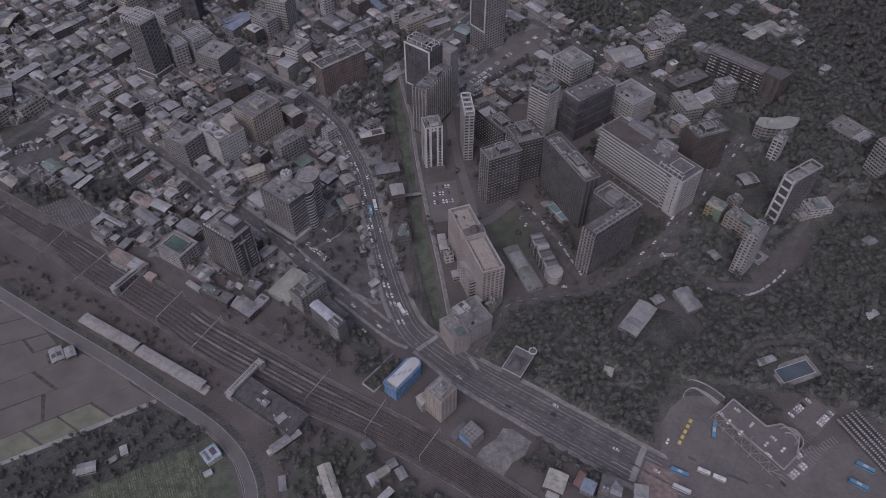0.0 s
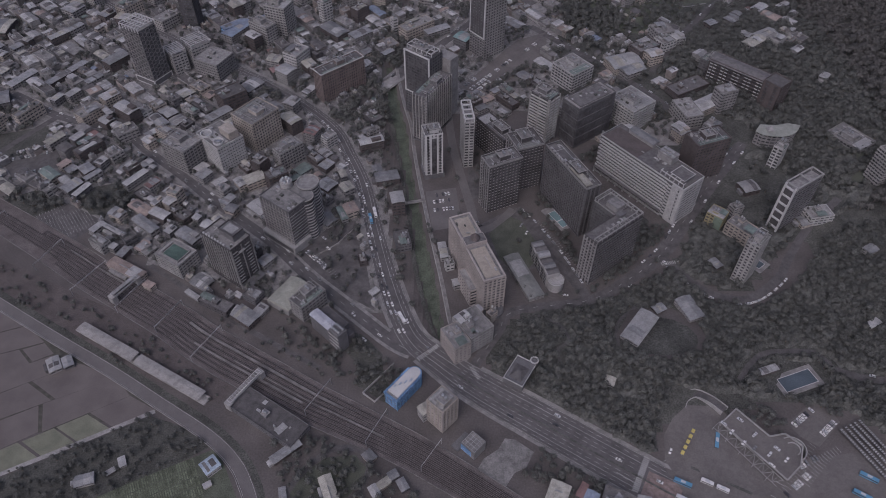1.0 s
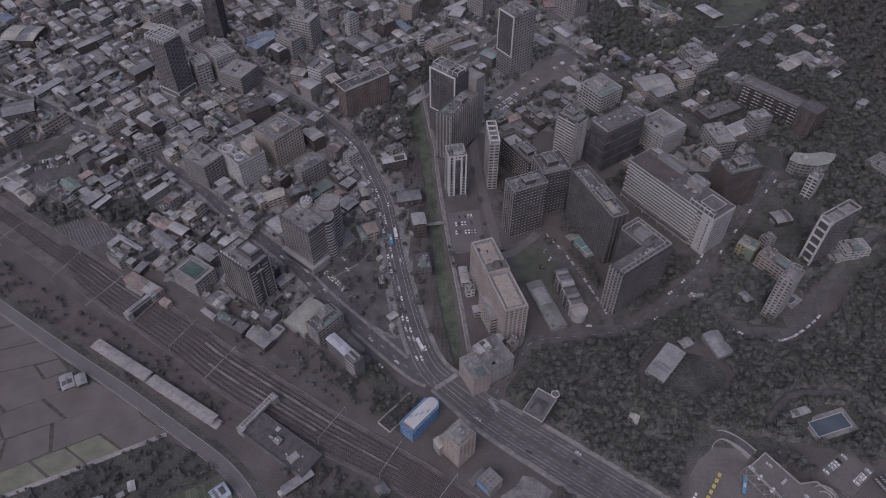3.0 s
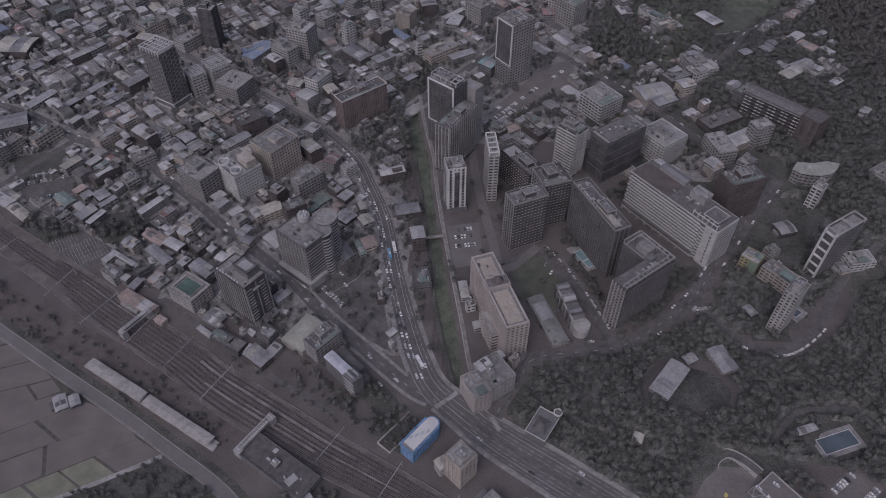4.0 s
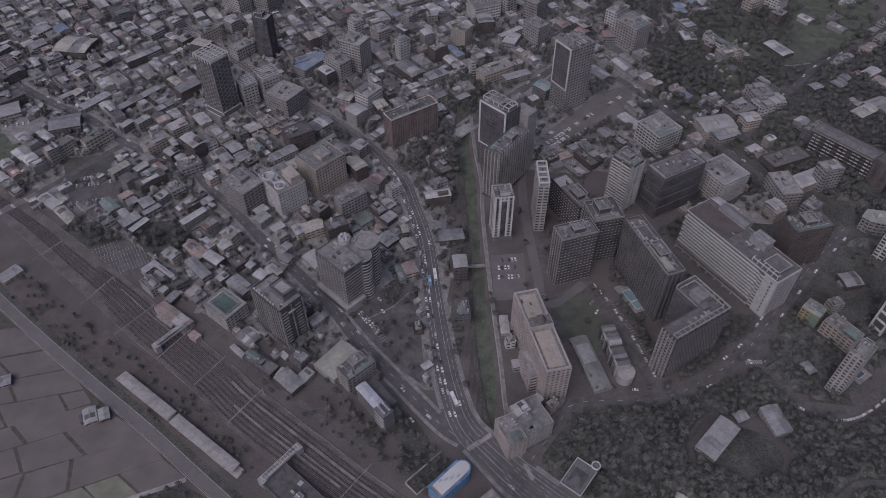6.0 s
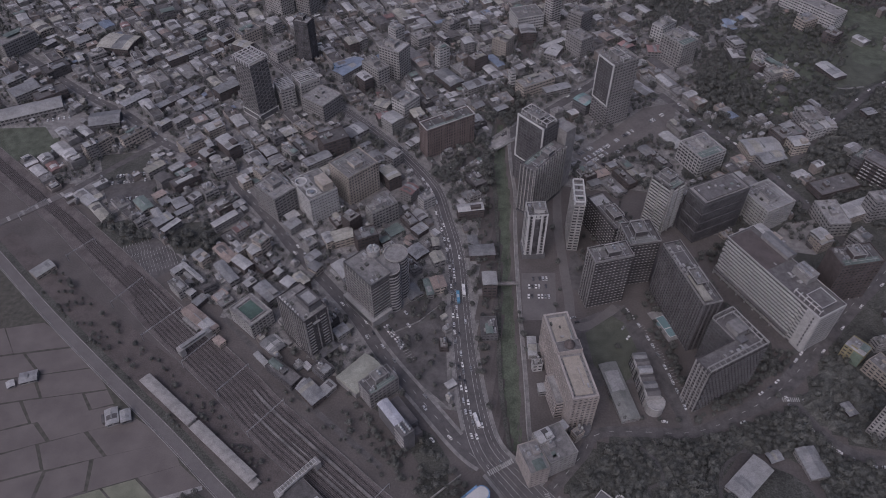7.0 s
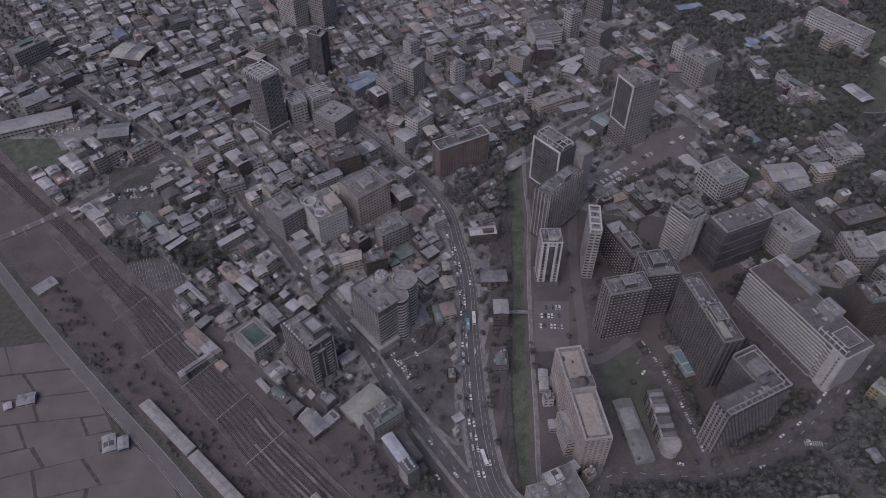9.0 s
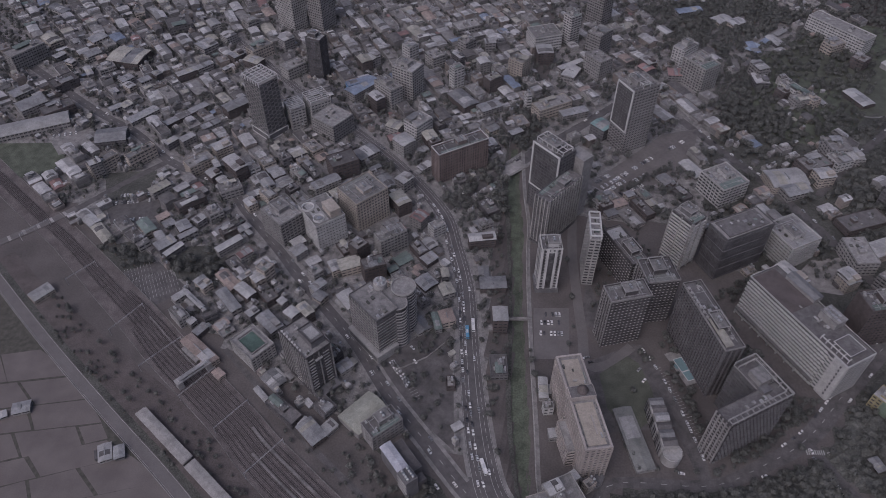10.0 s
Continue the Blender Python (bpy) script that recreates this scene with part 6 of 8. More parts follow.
# office with fins and roof globes
fins(office, 33, 21, 6, 45, "-y", 11, WALL["pale"], 0.6, 0.45)
fins(office, 33, 21, 0, 45, "+x", 2, WALL["grey"], 0.7, 0.9)
ledges(office, 7, 21, 44, 3.3, "-y", WALL["pale"], 1, "end_ledge", 0.3, 0.3)
for _k in range(12):
    part("side_ledge", Build().box(16.5, -9, 4 + _k * 3.3, 17.3, -4.5, 4.6 + _k * 3.3, bottom=True), WALL["pale"], office)
    part("side_ledge", Build().box(16.5, 3, 4 + _k * 3.3, 17.3, 8, 4.5 + _k * 3.3, bottom=True), WALL["grey"], office)
for _k in range(8):
    _g = Build()
    _g.tube(-14 + _k * 3.2, -9.3, 45, 46.2, 0.25, n=6)
    _g.tube(-14 + _k * 3.2, -9.3, 46.2, 46.7, 0.4, 0.85, n=10, cap=False)
    _g.tube(-14 + _k * 3.2, -9.3, 46.7, 47.3, 0.85, 0.85, n=10, cap=False)
    _g.tube(-14 + _k * 3.2, -9.3, 47.3, 47.8, 0.85, 0.3, n=10)
    part("roof_globe", _g, FRAME, office, "white roof globe")
part("upper_block", Build().box(-4, -2, 45, 12, 9, 51), WALL["slate"], office)
part("upper_roof", Build().box(-1, 0, 51, 9, 7.5, 51.5), ROOF["w"], office, "bright roof panel")
_b = Build()
parapet(_b, 16.4, 11.4, 51, 0.5, 1.2)
part("upper_rim", _b, WALL["dark"], office, loc=(4, 3.5, 0))
part("balcony_panel", Build().box(16.6, -4, 38, 18.2, 2, 39), ROOF["w"], office)
part("entrance_canopy", Build().box(16.5, -10, 0, 24, 10, 5), WALL["slate"], office)


# school block
ledges(school, 60, 18, 22, 22 / 6, "-y", WALL["dark"], 1, "gallery_slab", 0.9, 0.35)
_b = Build()
for _i in range(6):
    for _k in range(14):
        if _k % 3 < 2:
            _b.box(-29.6 + _k * 4.3, -10.2, _i * 22 / 6 + 0.4, -26.4 + _k * 4.3, -9.7, _i * 22 / 6 + 1.35, bottom=True)
tagged(part("balcony_grid", _b, WALL["white"], school, "pale balcony fronts"), kind="stuff")
_b = Build()
gable(_b, 64, 20, 22.2, 1.6, 0.8, 0.4)
part("roof_sheet", _b, ROOF["d"], school, "dark shallow metal roof")


# ---- tall pink block ----
pink = tower(23.7, 379.5, 72.5, 18.2, -69.1, 39, "long pink-beige block with tan roof terraces", "pink", GLASS_DIM, fh=3.25, bay=3.29, pier=1.15, sill=0.75, head=2.65, deep=0.45, name="hotel_block", crown=False)
part("roof_terrace", Build().box(-33, -6, 39.05, -10, 6, 39.4), ROOF["tan"], pink, "tan painted roof terrace")
part("roof_terrace", Build().box(2, -6, 39.05, 33, 6, 39.4), ROOF["tan"], pink, "tan painted roof terrace")
part("roof_core", Build().box(-9, -8.8, 39, 0, 8.8, 43.4), WALL["pink"], pink)
part("core_roof", Build().box(-8.6, -8.3, 43.4, -0.4, 8.3, 43.6), ROOF["d"], pink)
part("turret", Build().tube(-4.5, 0.5, 43.6, 45.2, 3.6, 3.4, 14, cap=False).tube(-4.5, 0.5, 45.2, 49.6, 3.9, 0.15, 14), WALL["brown"], pink, "brown conical roof turret")
for _s in (-1, 1):
    part("terrace_rail", Build().box(-36.2, _s * 8.4 - 0.7, 40, -9, _s * 8.4 + 0.7, 40.6, bottom=True), WALL["pink"], pink)
    part("terrace_rail", Build().box(0, _s * 8.4 - 0.7, 40, 36.2, _s * 8.4 + 0.7, 40.6, bottom=True), WALL["pink"], pink)
    for _k in range(8):
        part("terrace_post", Build().box(3 + _k * 4.2, _s * 6.8 - 0.25, 39, 3.6 + _k * 4.2, _s * 6.8 + 0.25, 40.2), WALL["slate"], pink)
part("terrace_rail", Build().box(34.9, -7.7, 40, 36.3, 7.7, 40.6, bottom=True), WALL["pink"], pink)
part("terrace_rail", Build().box(-36.3, -7.7, 40, -34.9, 7.7, 40.6, bottom=True), WALL["pink"], pink)
part("terrace_bench", Build().box(12, 1.5, 39.4, 26, 2.3, 40.1), WALL["pink"], pink)
fins(pink, 72.5, 18.2, 4, 39, "+x", 5, WALL["pink"], 0.7, 1.0)
fins(pink, 72.5, 18.2, 4, 39, "-y", 22, WALL["pink"], 0.3, 0.5)
part("entrance_porch", Build().tube(36, 0, 0, 4.5, 8.5, 8.5, 20), WALL["slate"], pink, "rounded dark entrance porch")
part("porch_rim", Build().tube(36, 0, 4.5, 5.1, 8.8, 8.8, 20, cap=False), WALL["pale"], pink)

# ---- rounded office with drum ----
drum = tower(-134, 427, 34, 20, -37, 45, "grey office block with a rounded drum corner", "slate", GLASS_DIM, bay=2.6, pier=0.4, sill=0.8, head=2.9, name="office_block", crown=False)
part("podium", Build().box(-18.5, -14, 0, 20, 6, 8), WALL["pale"], drum)
part("podium_window", Build().box(-17, -14.2, 2.5, 18, -14, 6, bottom=True), GLASS_DIM, drum)


def drum_part(cx, cy, r, h, parent, rim=True):
    wall, pane = Build(), Build()
    n = max(8, int(2 * math.pi * r / 2.6))
    for i in range(int(h / 3.3)):
        z = i * 3.3
        wall.tube(cx, cy, z, z + 1.2, r, r, n, cap=False)
        pane.tube(cx, cy, z + 1.2, z + 3.3, r - 0.25, r - 0.25, n, cap=False)
        wall.tube(cx, cy, z + 1.2, z + 1.21, r, r - 0.4, n, cap=False)
    wall.tube(cx, cy, h - 0.3, h, r, r, n)
    if rim:
        wall.tube(cx, cy, h, h + 1.3, r, r, n, cap=False)
        wall.tube(cx, cy, h, h + 1.3, r - 0.6, r - 0.6, n, cap=False)
        wall.tube(cx, cy, h + 1.29, h + 1.3, r, r - 0.6, n, cap=False)
    tagged(part("drum_wall", wall, WALL["pale"], parent), kind="stuff")
    part("drum_roof", Build().tube(cx, cy, h, h + 0.1, r - 0.7, r - 0.7, n), ROOF["c"], parent)
    tagged(part("drum_glazing", pane, GLASS, parent), kind="stuff")


drum_part(4.0, 25.0, 9.5, 46.2, drum)
drum_part(12.0, 13.0, 7.5, 44.7, drum, False)
part("link_block", Build().box(-4, 9, 0, 13, 24, 44.6), WALL["slate"], drum)
part("link_roof", Build().box(-3.6, 9.4, 44.6, 12.6, 23.6, 44.9), ROOF["c"], drum)
ledges(drum, 34, 20, 45, 3.3, "-y", WALL["pale"], 1, "sun_ledge", 0.5, 0.35)
ledges(drum, 34, 20, 45, 3.3, "+x", WALL["pale"], 1, "sun_ledge", 0.5, 0.35)
fins(drum, 34, 20, 8, 45, "-y", 9, WALL["pale"], 0.5, 0.4)
part("tank_tower", Build().tube(-9, 13, 0, 50, 5.2, 5.2, 16), WALL["pale"], drum)
for _k in range(6):
    _a = _k * 1.05
    _g = Build().tube(-9 + 3 * math.cos(_a), 13 + 3 * math.sin(_a), 50, 51.2, 1.2, 1.2, 10, cap=False)
    _g.tube(-9 + 3 * math.cos(_a), 13 + 3 * math.sin(_a), 51.2, 52.2, 1.2, 0.5, 10)
    part("water_tank", _g, STEEL, drum, "shining steel water tank")

# ---- white hotel with scrolled roof ----
curved = tower(-212, 529, 35, 28, -43, 29, "white block with square windows and a scrolled roof edge", "white", GLASS, bay=2.8, pier=1.3, sill=0.9, head=2.3, name="hotel_block", crown=False)
for _cx, _cy, _r in ((-9, -8, 5.5), (9, -7, 5.0)):
    _g = Build().tube(_cx, _cy, 29, 31, _r, _r, 18, cap=False)
    _g.tube(_cx, _cy, 29, 31, _r - 0.7, _r - 0.7, 18, cap=False)
    _g.tube(_cx, _cy, 30.99, 31, _r, _r - 0.7, 18, cap=False)
    part("roof_scroll", _g, FRAME, curved, "white curved roof edge")
part("roof_block", Build().box(-2, 2, 29, 14, 12, 36), WALL["beige"], curved)
cylinder_tank(curved, 10, -7, 29, 2.0, 2.2)
part("roof_deck", Build().box(-13, -10, 29.1, 14, 0, 29.5), ROOF["w"], curved)

# ---- beige block ----
for _k in range(5):
    part("roof_unit", Build().box(-5 + _k * 2.2, -5 + (_k % 2) * 3, 27, -3.6 + _k * 2.2, -3 + (_k % 2) * 3, 28.6), ROOF["w"], block_a)
fins(block_a, 14.8, 15.2, 3, 27.5, "-y", 4, WALL["pink"], 0.5, 0.8)
fins(block_a, 14.8, 15.2, 3, 27.5, "+x", 4, WALL["pink"], 0.5, 0.8)

# ---- rounded school block ----
def bowed_block():
    """A school block with a bowed front: storeys of wall bands and ribbon windows under a pale roof."""
    e = thing("school_block", 318, 553, 0, 0, "pale rounded school block with ribbon windows", "school block", "towers")
    foot = [(-21, -4), (-16, -9), (-8, -11.5), (2, -12), (11, -9), (18, -3), (23, 5), (13, 8), (0, 5), (-14, 6)]
    n = len(foot)

    def ring(b, k, z0, z1, cap=False):
        p = [(x * k, y * k) for x, y in foot]
        for i in range(n):
            (x0, y0), (x1, y1) = p[i], p[(i + 1) % n]
            b.face([(x0, y0, z0), (x1, y1, z0), (x1, y1, z1), (x0, y0, z1)])
        if cap:
            b.face([(x, y, z1) for x, y in p])
        return b
    for k in range(6):
        part("wall_band", ring(Build(), 1.0, k * 3.5, k * 3.5 + 1.5, True), WALL["grey"], e)
        part("ribbon_window", ring(Build(), 0.97, k * 3.5 + 1.5, k * 3.5 + 3.5), GLASS, e)
        m = Build()
        for i in range(n):
            for u in (0.0, 0.5):
                (x0, y0), (x1, y1) = foot[i], foot[(i + 1) % n]
                x, y = x0 + (x1 - x0) * u, y0 + (y1 - y0) * u
                m.turned(x * 0.985, y * 0.985, k * 3.5 + 1.5, k * 3.5 + 3.5, 0.8, 0.8, 20 * i)
        tagged(part("mullion_screen", m, WALL["grey"], e), kind="stuff")
    part("roof", ring(Build(), 1.05, 21.0, 21.6, True), surf("pale_roof_deck", (0.27, 0.28, 0.25), stain=0.2), e, "pale greenish flat roof")
    g = Build().box(-11, -6, 21.6, -5, 0, 23.5)
    for (x0, y0), (x1, y1) in (((-11, -6), (-5, -6)), ((-5, -6), (-5, 0)), ((-5, 0), (-11, 0)), ((-11, 0), (-11, -6))):
        g.face([(x0, y0, 23.5), (x1, y1, 23.5), (-8, -3, 27)])
    part("stair_house", g, WALL["pale"], e)
    claim(318, 552, 46, 22, 0)


bowed_block()


# ---- block with stacked open frames ----
_b = Build()
for _k in range(6):
    _b.box(-5.4, -19.2, 4 + _k * 8.6, 5.4, -17.5, 5.4 + _k * 8.6, bottom=True)
for _x in (-5.4, 4.0):
    _b.box(_x, -19.2, 0, _x + 1.4, -17.5, 51, bottom=True)
part("open_frame", _b, FRAME, frame_block, "white stacked open frame")
# dark sheet stands in for the shade inside the open frames
part("dark_back", Build().box(-4, -17.9, 0, 4, -17.52, 47, bottom=True), WALL["dark"], frame_block)
roof_frame(frame_block, 11, 33, 47, 4, 1, 2, 0.5, WALL["pale"])

# ---- other landmark roofs ----
arch = thing("market_hall", -124, 358, 0, -32, "hall with a pale green curved roof beside the street", "hall")
_b = Build()
vault(_b, 22, 29, 6, 4.0, 12)
part("roof", _b, surf("pale_green_sheet", (0.3, 0.305, 0.265), ribs=1.0, stain=0.2), arch)
part("wall", Build().box(-10.8, -14.3, 0, 10.8, 14.3, 6.02), WALL["grey"], arch)
claim(-124, 358, 22, 29, -32)

blueb = tower(-30, 270.7, 10.7, 25, -39, 13, "small block wrapped in bright blue netting", "blue", GLASS_DIM, bay=3, pier=2.0, name="wrapped_building", crown=False)
part("roof_sheet", Build().box(-4.6, -10, 13, 4.6, 11.6, 14.4), FRAME, blueb, "pale roof sheeting")
part("rounded_end", Build().tube(0, 12.6, 0, 13.6, 5.3, 5.3, 18), WALL["blue"], blueb, "rounded end in blue netting")
part("end_sheet", Build().tube(0, 12.6, 13.6, 14.3, 4.4, 4.3, 18), FRAME, blueb)
for _k in range(4):
    part("roof_bundle", Build().box(-3.6 + _k * 1.9, -6 + _k * 3.5, 14.4, -2.6 + _k * 1.9, -3.4 + _k * 3.6, 15), ROOF["l"], blueb)
for _k in range(9):
    part("scaffold_pole", Build().beam((-5.8, -12.6 + _k * 3.1, 0), (-5.8, -12.6 + _k * 3.1, 15.2), 0.12), CAR["blue"], blueb)
    part("scaffold_pole", Build().beam((5.8, -12.6 + _k * 3.1, 0), (5.8, -12.6 + _k * 3.1, 15.2), 0.12), CAR["blue"], blueb)
_b = Build()
parapet(_b, 12.4, 26.4, 12.6, 0.5, 1.6)
part("netting_edge", _b, WALL["blue"], blueb)
shell = tower(19, 229, 11.8, 11.3, -43, 9, "unfinished concrete block with blue netting", "grey", GLASS_DIM, bay=3, pier=0.6, name="building_shell", crown=False)
part("netting", Build().box(-6.1, -5.95, 1.5, 3, -5.7, 7.5, bottom=True), WALL["blue"], shell, "blue safety netting")
roof_frame(shell, 11, 11, 9, 1.4, 4, 4, 0.12, STEEL_GREY)
part("yard_frame", Build().box(-12, -9, 0, -6.2, 5, 2.4), WALL["slate"], shell)

annex = thing("workshop", -91.5, 324, 0, -42.6, "long block with a pale blue-grey roof and dark side yard", "workshop")
part("wall", Build().box(-11.6, -3.8, 0, 11.6, 3.8, 17), WALL["slate"], annex)
_b = Build()
gable(_b, 23.3, 7.6, 17.1, 0.9)
part("roof", _b, surf("lilac_sheet", (0.40, 0.41, 0.45), ribs=1.0, stain=0.2), annex)
part("yard_block_wall", Build().box(-11, 3.9, 0, 13.5, 12.5, 13), WALL["slate"], annex)
part("yard_roof", Build().box(-10.6, 4.3, 13, 13.1, 12.1, 13.1), WALL["dark"], annex, "dark flat roof")
for _k in range(6):
    part("yard_window", Build().box(-10 + _k * 3.9, 12.5, 3, -7.4 + _k * 3.9, 12.6, 11, bottom=True), GLASS_DIM, annex)
part("end_block", Build().box(11.7, -5, 0, 22, 4, 21), WALL["slate"], annex)
for _k in range(4):
    part("end_ledge", Build().box(11.4, -5.6, 4 + _k * 4.4, 22.4, -5, 4.6 + _k * 4.4, bottom=True), WALL["pale"], annex)
    cylinder_tank(annex, 13.5 + _k * 2.2, 1.5, 21, 0.9)
    cylinder_tank(annex, 13.5 + _k * 2.2, -2.5, 21, 0.9)
part("yard_block", Build().box(15, 5, 0, 21, 11, 10), WALL["dark"], annex)
claim(-88, 326, 36, 22, -42.6)

fort = thing("hilltop_hall", 53.8, 286, ground_z(53.8, 286) - 0.3, -31, "low walled hall with white coping among trees", "hall")
part("wall", Build().box(-7.6, -11, 0, 7.6, 11, 6), WALL["slate"], fort)
_b = Build()
parapet(_b, 15.6, 22.6, 6, 0.45, 1.0)
part("coping", _b, WALL["white"], fort, "white coping")
_b = Build()
_b.face([(-5, -8, 6.1), (5, -8, 6.1), (1.5, -1.5, 7.8), (-1.5, -1.5, 7.8)]), _b.face([(5, -8, 6.1), (5, 5, 6.1), (1.5, 0, 7.8), (1.5, -1.5, 7.8)]), _b.face([(5, 5, 6.1), (-5, 5, 6.1), (-1.5, 0, 7.8), (1.5, 0, 7.8)]), _b.face([(-5, 5, 6.1), (-5, -8, 6.1), (-1.5, -1.5, 7.8), (-1.5, 0, 7.8)]), _b.face([(-1.5, -1.5, 7.8), (1.5, -1.5, 7.8), (1.5, 0, 7.8), (-1.5, 0, 7.8)])
part("stepped_roof", _b, ROOF["d"], fort)
_b = Build().tube(5, 13.5, 6, 7.2, 3.2, 3.2, 16, cap=False).tube(5, 13.5, 6, 7.2, 2.5, 2.5, 16, cap=False)
_b.tube(5, 13.5, 7.19, 7.2, 3.2, 2.5, 16, cap=False)
part("ring_stair", _b, FRAME, fort, "white ring wall")
part("ring_base", Build().tube(5, 13.5, 0, 6.05, 3.2, 3.2, 16), WALL["slate"], fort)
claim(54, 287, 18, 28, -31)

rowb = thing("row_building", 81.4, 390, 0, -74, "pale stepped row building with a bowed end", "row building")
for _k in range(6):
    part("unit_wall", Build().box(-20.6 + _k * 6.4, -5 - (_k % 2) * 0.8, 0, -14.3 + _k * 6.4, 5, 13 + (_k % 3) * 0.8), WALL["pale"], rowb)
    _b = Build()
    gable(_b, 6.0, 9.5, 13.2 + (_k % 3) * 0.8, 1.2, 0.2)
    part("unit_roof", _b, ROOF["d" if _k % 2 else "m"], rowb, loc=(-17.5 + _k * 6.4, 0, 0))
    for _z in range(4):
        part("unit_window", Build().box(-19.6 + _k * 6.4, -6.05, 1.2 + _z * 3.1, -15.4 + _k * 6.4, -5.85, 2.8 + _z * 3.1, bottom=True), GLASS, rowb)
part("bowed_end", Build().tube(20, 1.5, 0, 9.5, 6.5, 6.5, 16), WALL["pale"], rowb)
part("bowed_rim", Build().tube(20, 1.5, 9.5, 10.3, 6.8, 6.8, 16, cap=False), FRAME, rowb)
claim(81.4, 390, 48, 15, -74)


# ---- pools ----
def pool(x, y, w, d, rot, mat, label):
    z = ground_z(x, y)
    e = thing("swimming_pool", x, y, z, rot, label, "swimming pool")
    part("deck", Build().box(-w / 2 - 3.5, -d / 2 - 3.5, -0.5, w / 2 + 3.5, d / 2 + 3.5, 0.5), PAVING, e, "pale paved pool deck")
    part("water", Build().box(-w / 2, -d / 2, 0.3, w / 2, d / 2, 0.52), mat, e, "still pool water")
    _q = Build()
    parapet(_q, w + 0.8, d + 0.8, 0.5, 0.4, 0.14)
    part("rim", _q, FRAME, e)
    claim(x, y, w + 6, d + 6, rot)
    return e


_pool = pool(99.5, 449, 20, 6.6, -58, POOL, "turquoise swimming pool below an apartment slab")
part("deck", Build().box(-14, -2, -0.5, -12, 11, 0.45), PAVING, _pool, "pale paved pool deck")
part("deck", Build().box(-17, -7, -0.5, -12, 2, 0.44), PAVING, _pool, "pale paved pool deck")
part("shallow_pool", Build().tube(-4, -3.9, 0.3, 0.57, 2.4, 2.4, 14), POOL, _pool, "small round shallow pool")
part("pool_bridge", Build().box(1.5, -3.1, 0.55, 2.3, 3.1, 0.75), FRAME, _pool)
pool(256, 284, 27, 11, 20, POOL_DIM, "blue-grey public swimming pool among trees")
pool(259, 399, 12, 8, -50, POOL_DIM, "small blue rooftop pool beside a tower")


# ---- railway things ----
def canopy(x0, y0, x1, y1, w):
    rot = math.degrees(math.atan2(y1 - y0, x1 - x0))
    L = math.hypot(x1 - x0, y1 - y0)
    e = thing("platform_canopy", (x0 + x1) / 2, (y0 + y1) / 2, 0, rot, "long pale platform roof on steel posts", "platform canopy", "platform roofs")
    part("platform", Build().box(-L / 2 - 4, -w / 2 + 0.6, 0, L / 2 + 4, w / 2 - 0.6, 1.1), CONCRETE, e)
    _q = Build()
    gable(_q, L, w, 5.4, 0.5, 0.1, 0.3)
    part("roof", _q, surf("platform_roof", (0.29, 0.28, 0.27), ribs=0.8, stain=0.25, patch=0.12), e)
    for k in range(int(L / 9)):
        part("post", Build().box(-L / 2 + 4 + k * 9 - 0.2, -0.2, 1.1, -L / 2 + 4 + k * 9 + 0.2, 0.2, 5.6), STEEL_GREY, e)
    claim((x0 + x1) / 2, (y0 + y1) / 2, L, w, rot)


canopy(-279, 326, -229, 298, 8.4)
canopy(-227, 296.6, -172, 265.5, 8.4)


def footway(x0, y0, x1, y1, w, z, label, ribs):
    rot = math.degrees(math.atan2(y1 - y0, x1 - x0))
    L = math.hypot(x1 - x0, y1 - y0)
    e = thing("railway_footbridge", (x0 + x1) / 2, (y0 + y1) / 2, 0, rot, label, "footbridge", "footbridges of the station")
    part("deck", Build().box(-L / 2, -w / 2, z - 0.6, L / 2, w / 2, z, bottom=True), CONCRETE, e)
    for s in (-1, 1):
        part("side_wall", Build().box(-L / 2, s * w / 2 - 0.1, z, L / 2, s * w / 2 + 0.1, z + 1.4), WALL["white"], e)
        part("stair_tower", Build().box(s * L / 2 - 2.2, -w / 2 - 1.2, 0, s * L / 2 + 2.2, w / 2 + 1.2, z + 1.5), WALL["pale"], e)
    n = int(L / 2.2)
    for k in range(n + 1):
        part("rib", Build().box(-L / 2 + k * L / n - 0.2, -w / 2, z + 2.6, -L / 2 + k * L / n + 0.2, w / 2, z + 2.9, bottom=True), FRAME, e)
    part("roof_rail", Build().box(-L / 2, -w / 2, z + 2.9, L / 2, w / 2, z + 3.1) if not ribs else Build().beam((-L / 2, -w / 2, z + 2.8), (L / 2, -w / 2, z + 2.8), 0.15).beam((-L / 2, w / 2, z + 2.8), (L / 2, w / 2, z + 2.8), 0.15), FRAME if ribs else ROOF["w"], e)


footway(-263.1, 353.2, -250.3, 373.1, 3.4, 6.2, "white covered footbridge over the tracks", False)
footway(-151, 259, -134.5, 284.5, 3.4, 6.2, "pale ribbed footbridge over the tracks", True)


def yard_wall(pts, h, t, label):
    b = Build()
    strip(b, [np.array(p, float) for p in pts], t / 2, -t / 2, 0, h)
    sheet("yard_wall", b, [CONCRETE], label, "wall")


yard_wall([(-59, 271), (-38, 296)], 2.5, 0.5, "grey concrete wall round a plot")
yard_wall([(-59, 271), (-50, 264), (-43, 272)], 2.5, 0.5, "grey concrete wall round a plot")
yard_wall([(-112, 401), (-92, 418), (-80, 436)], 1.5, 0.4, "low grey wall beside a car park")


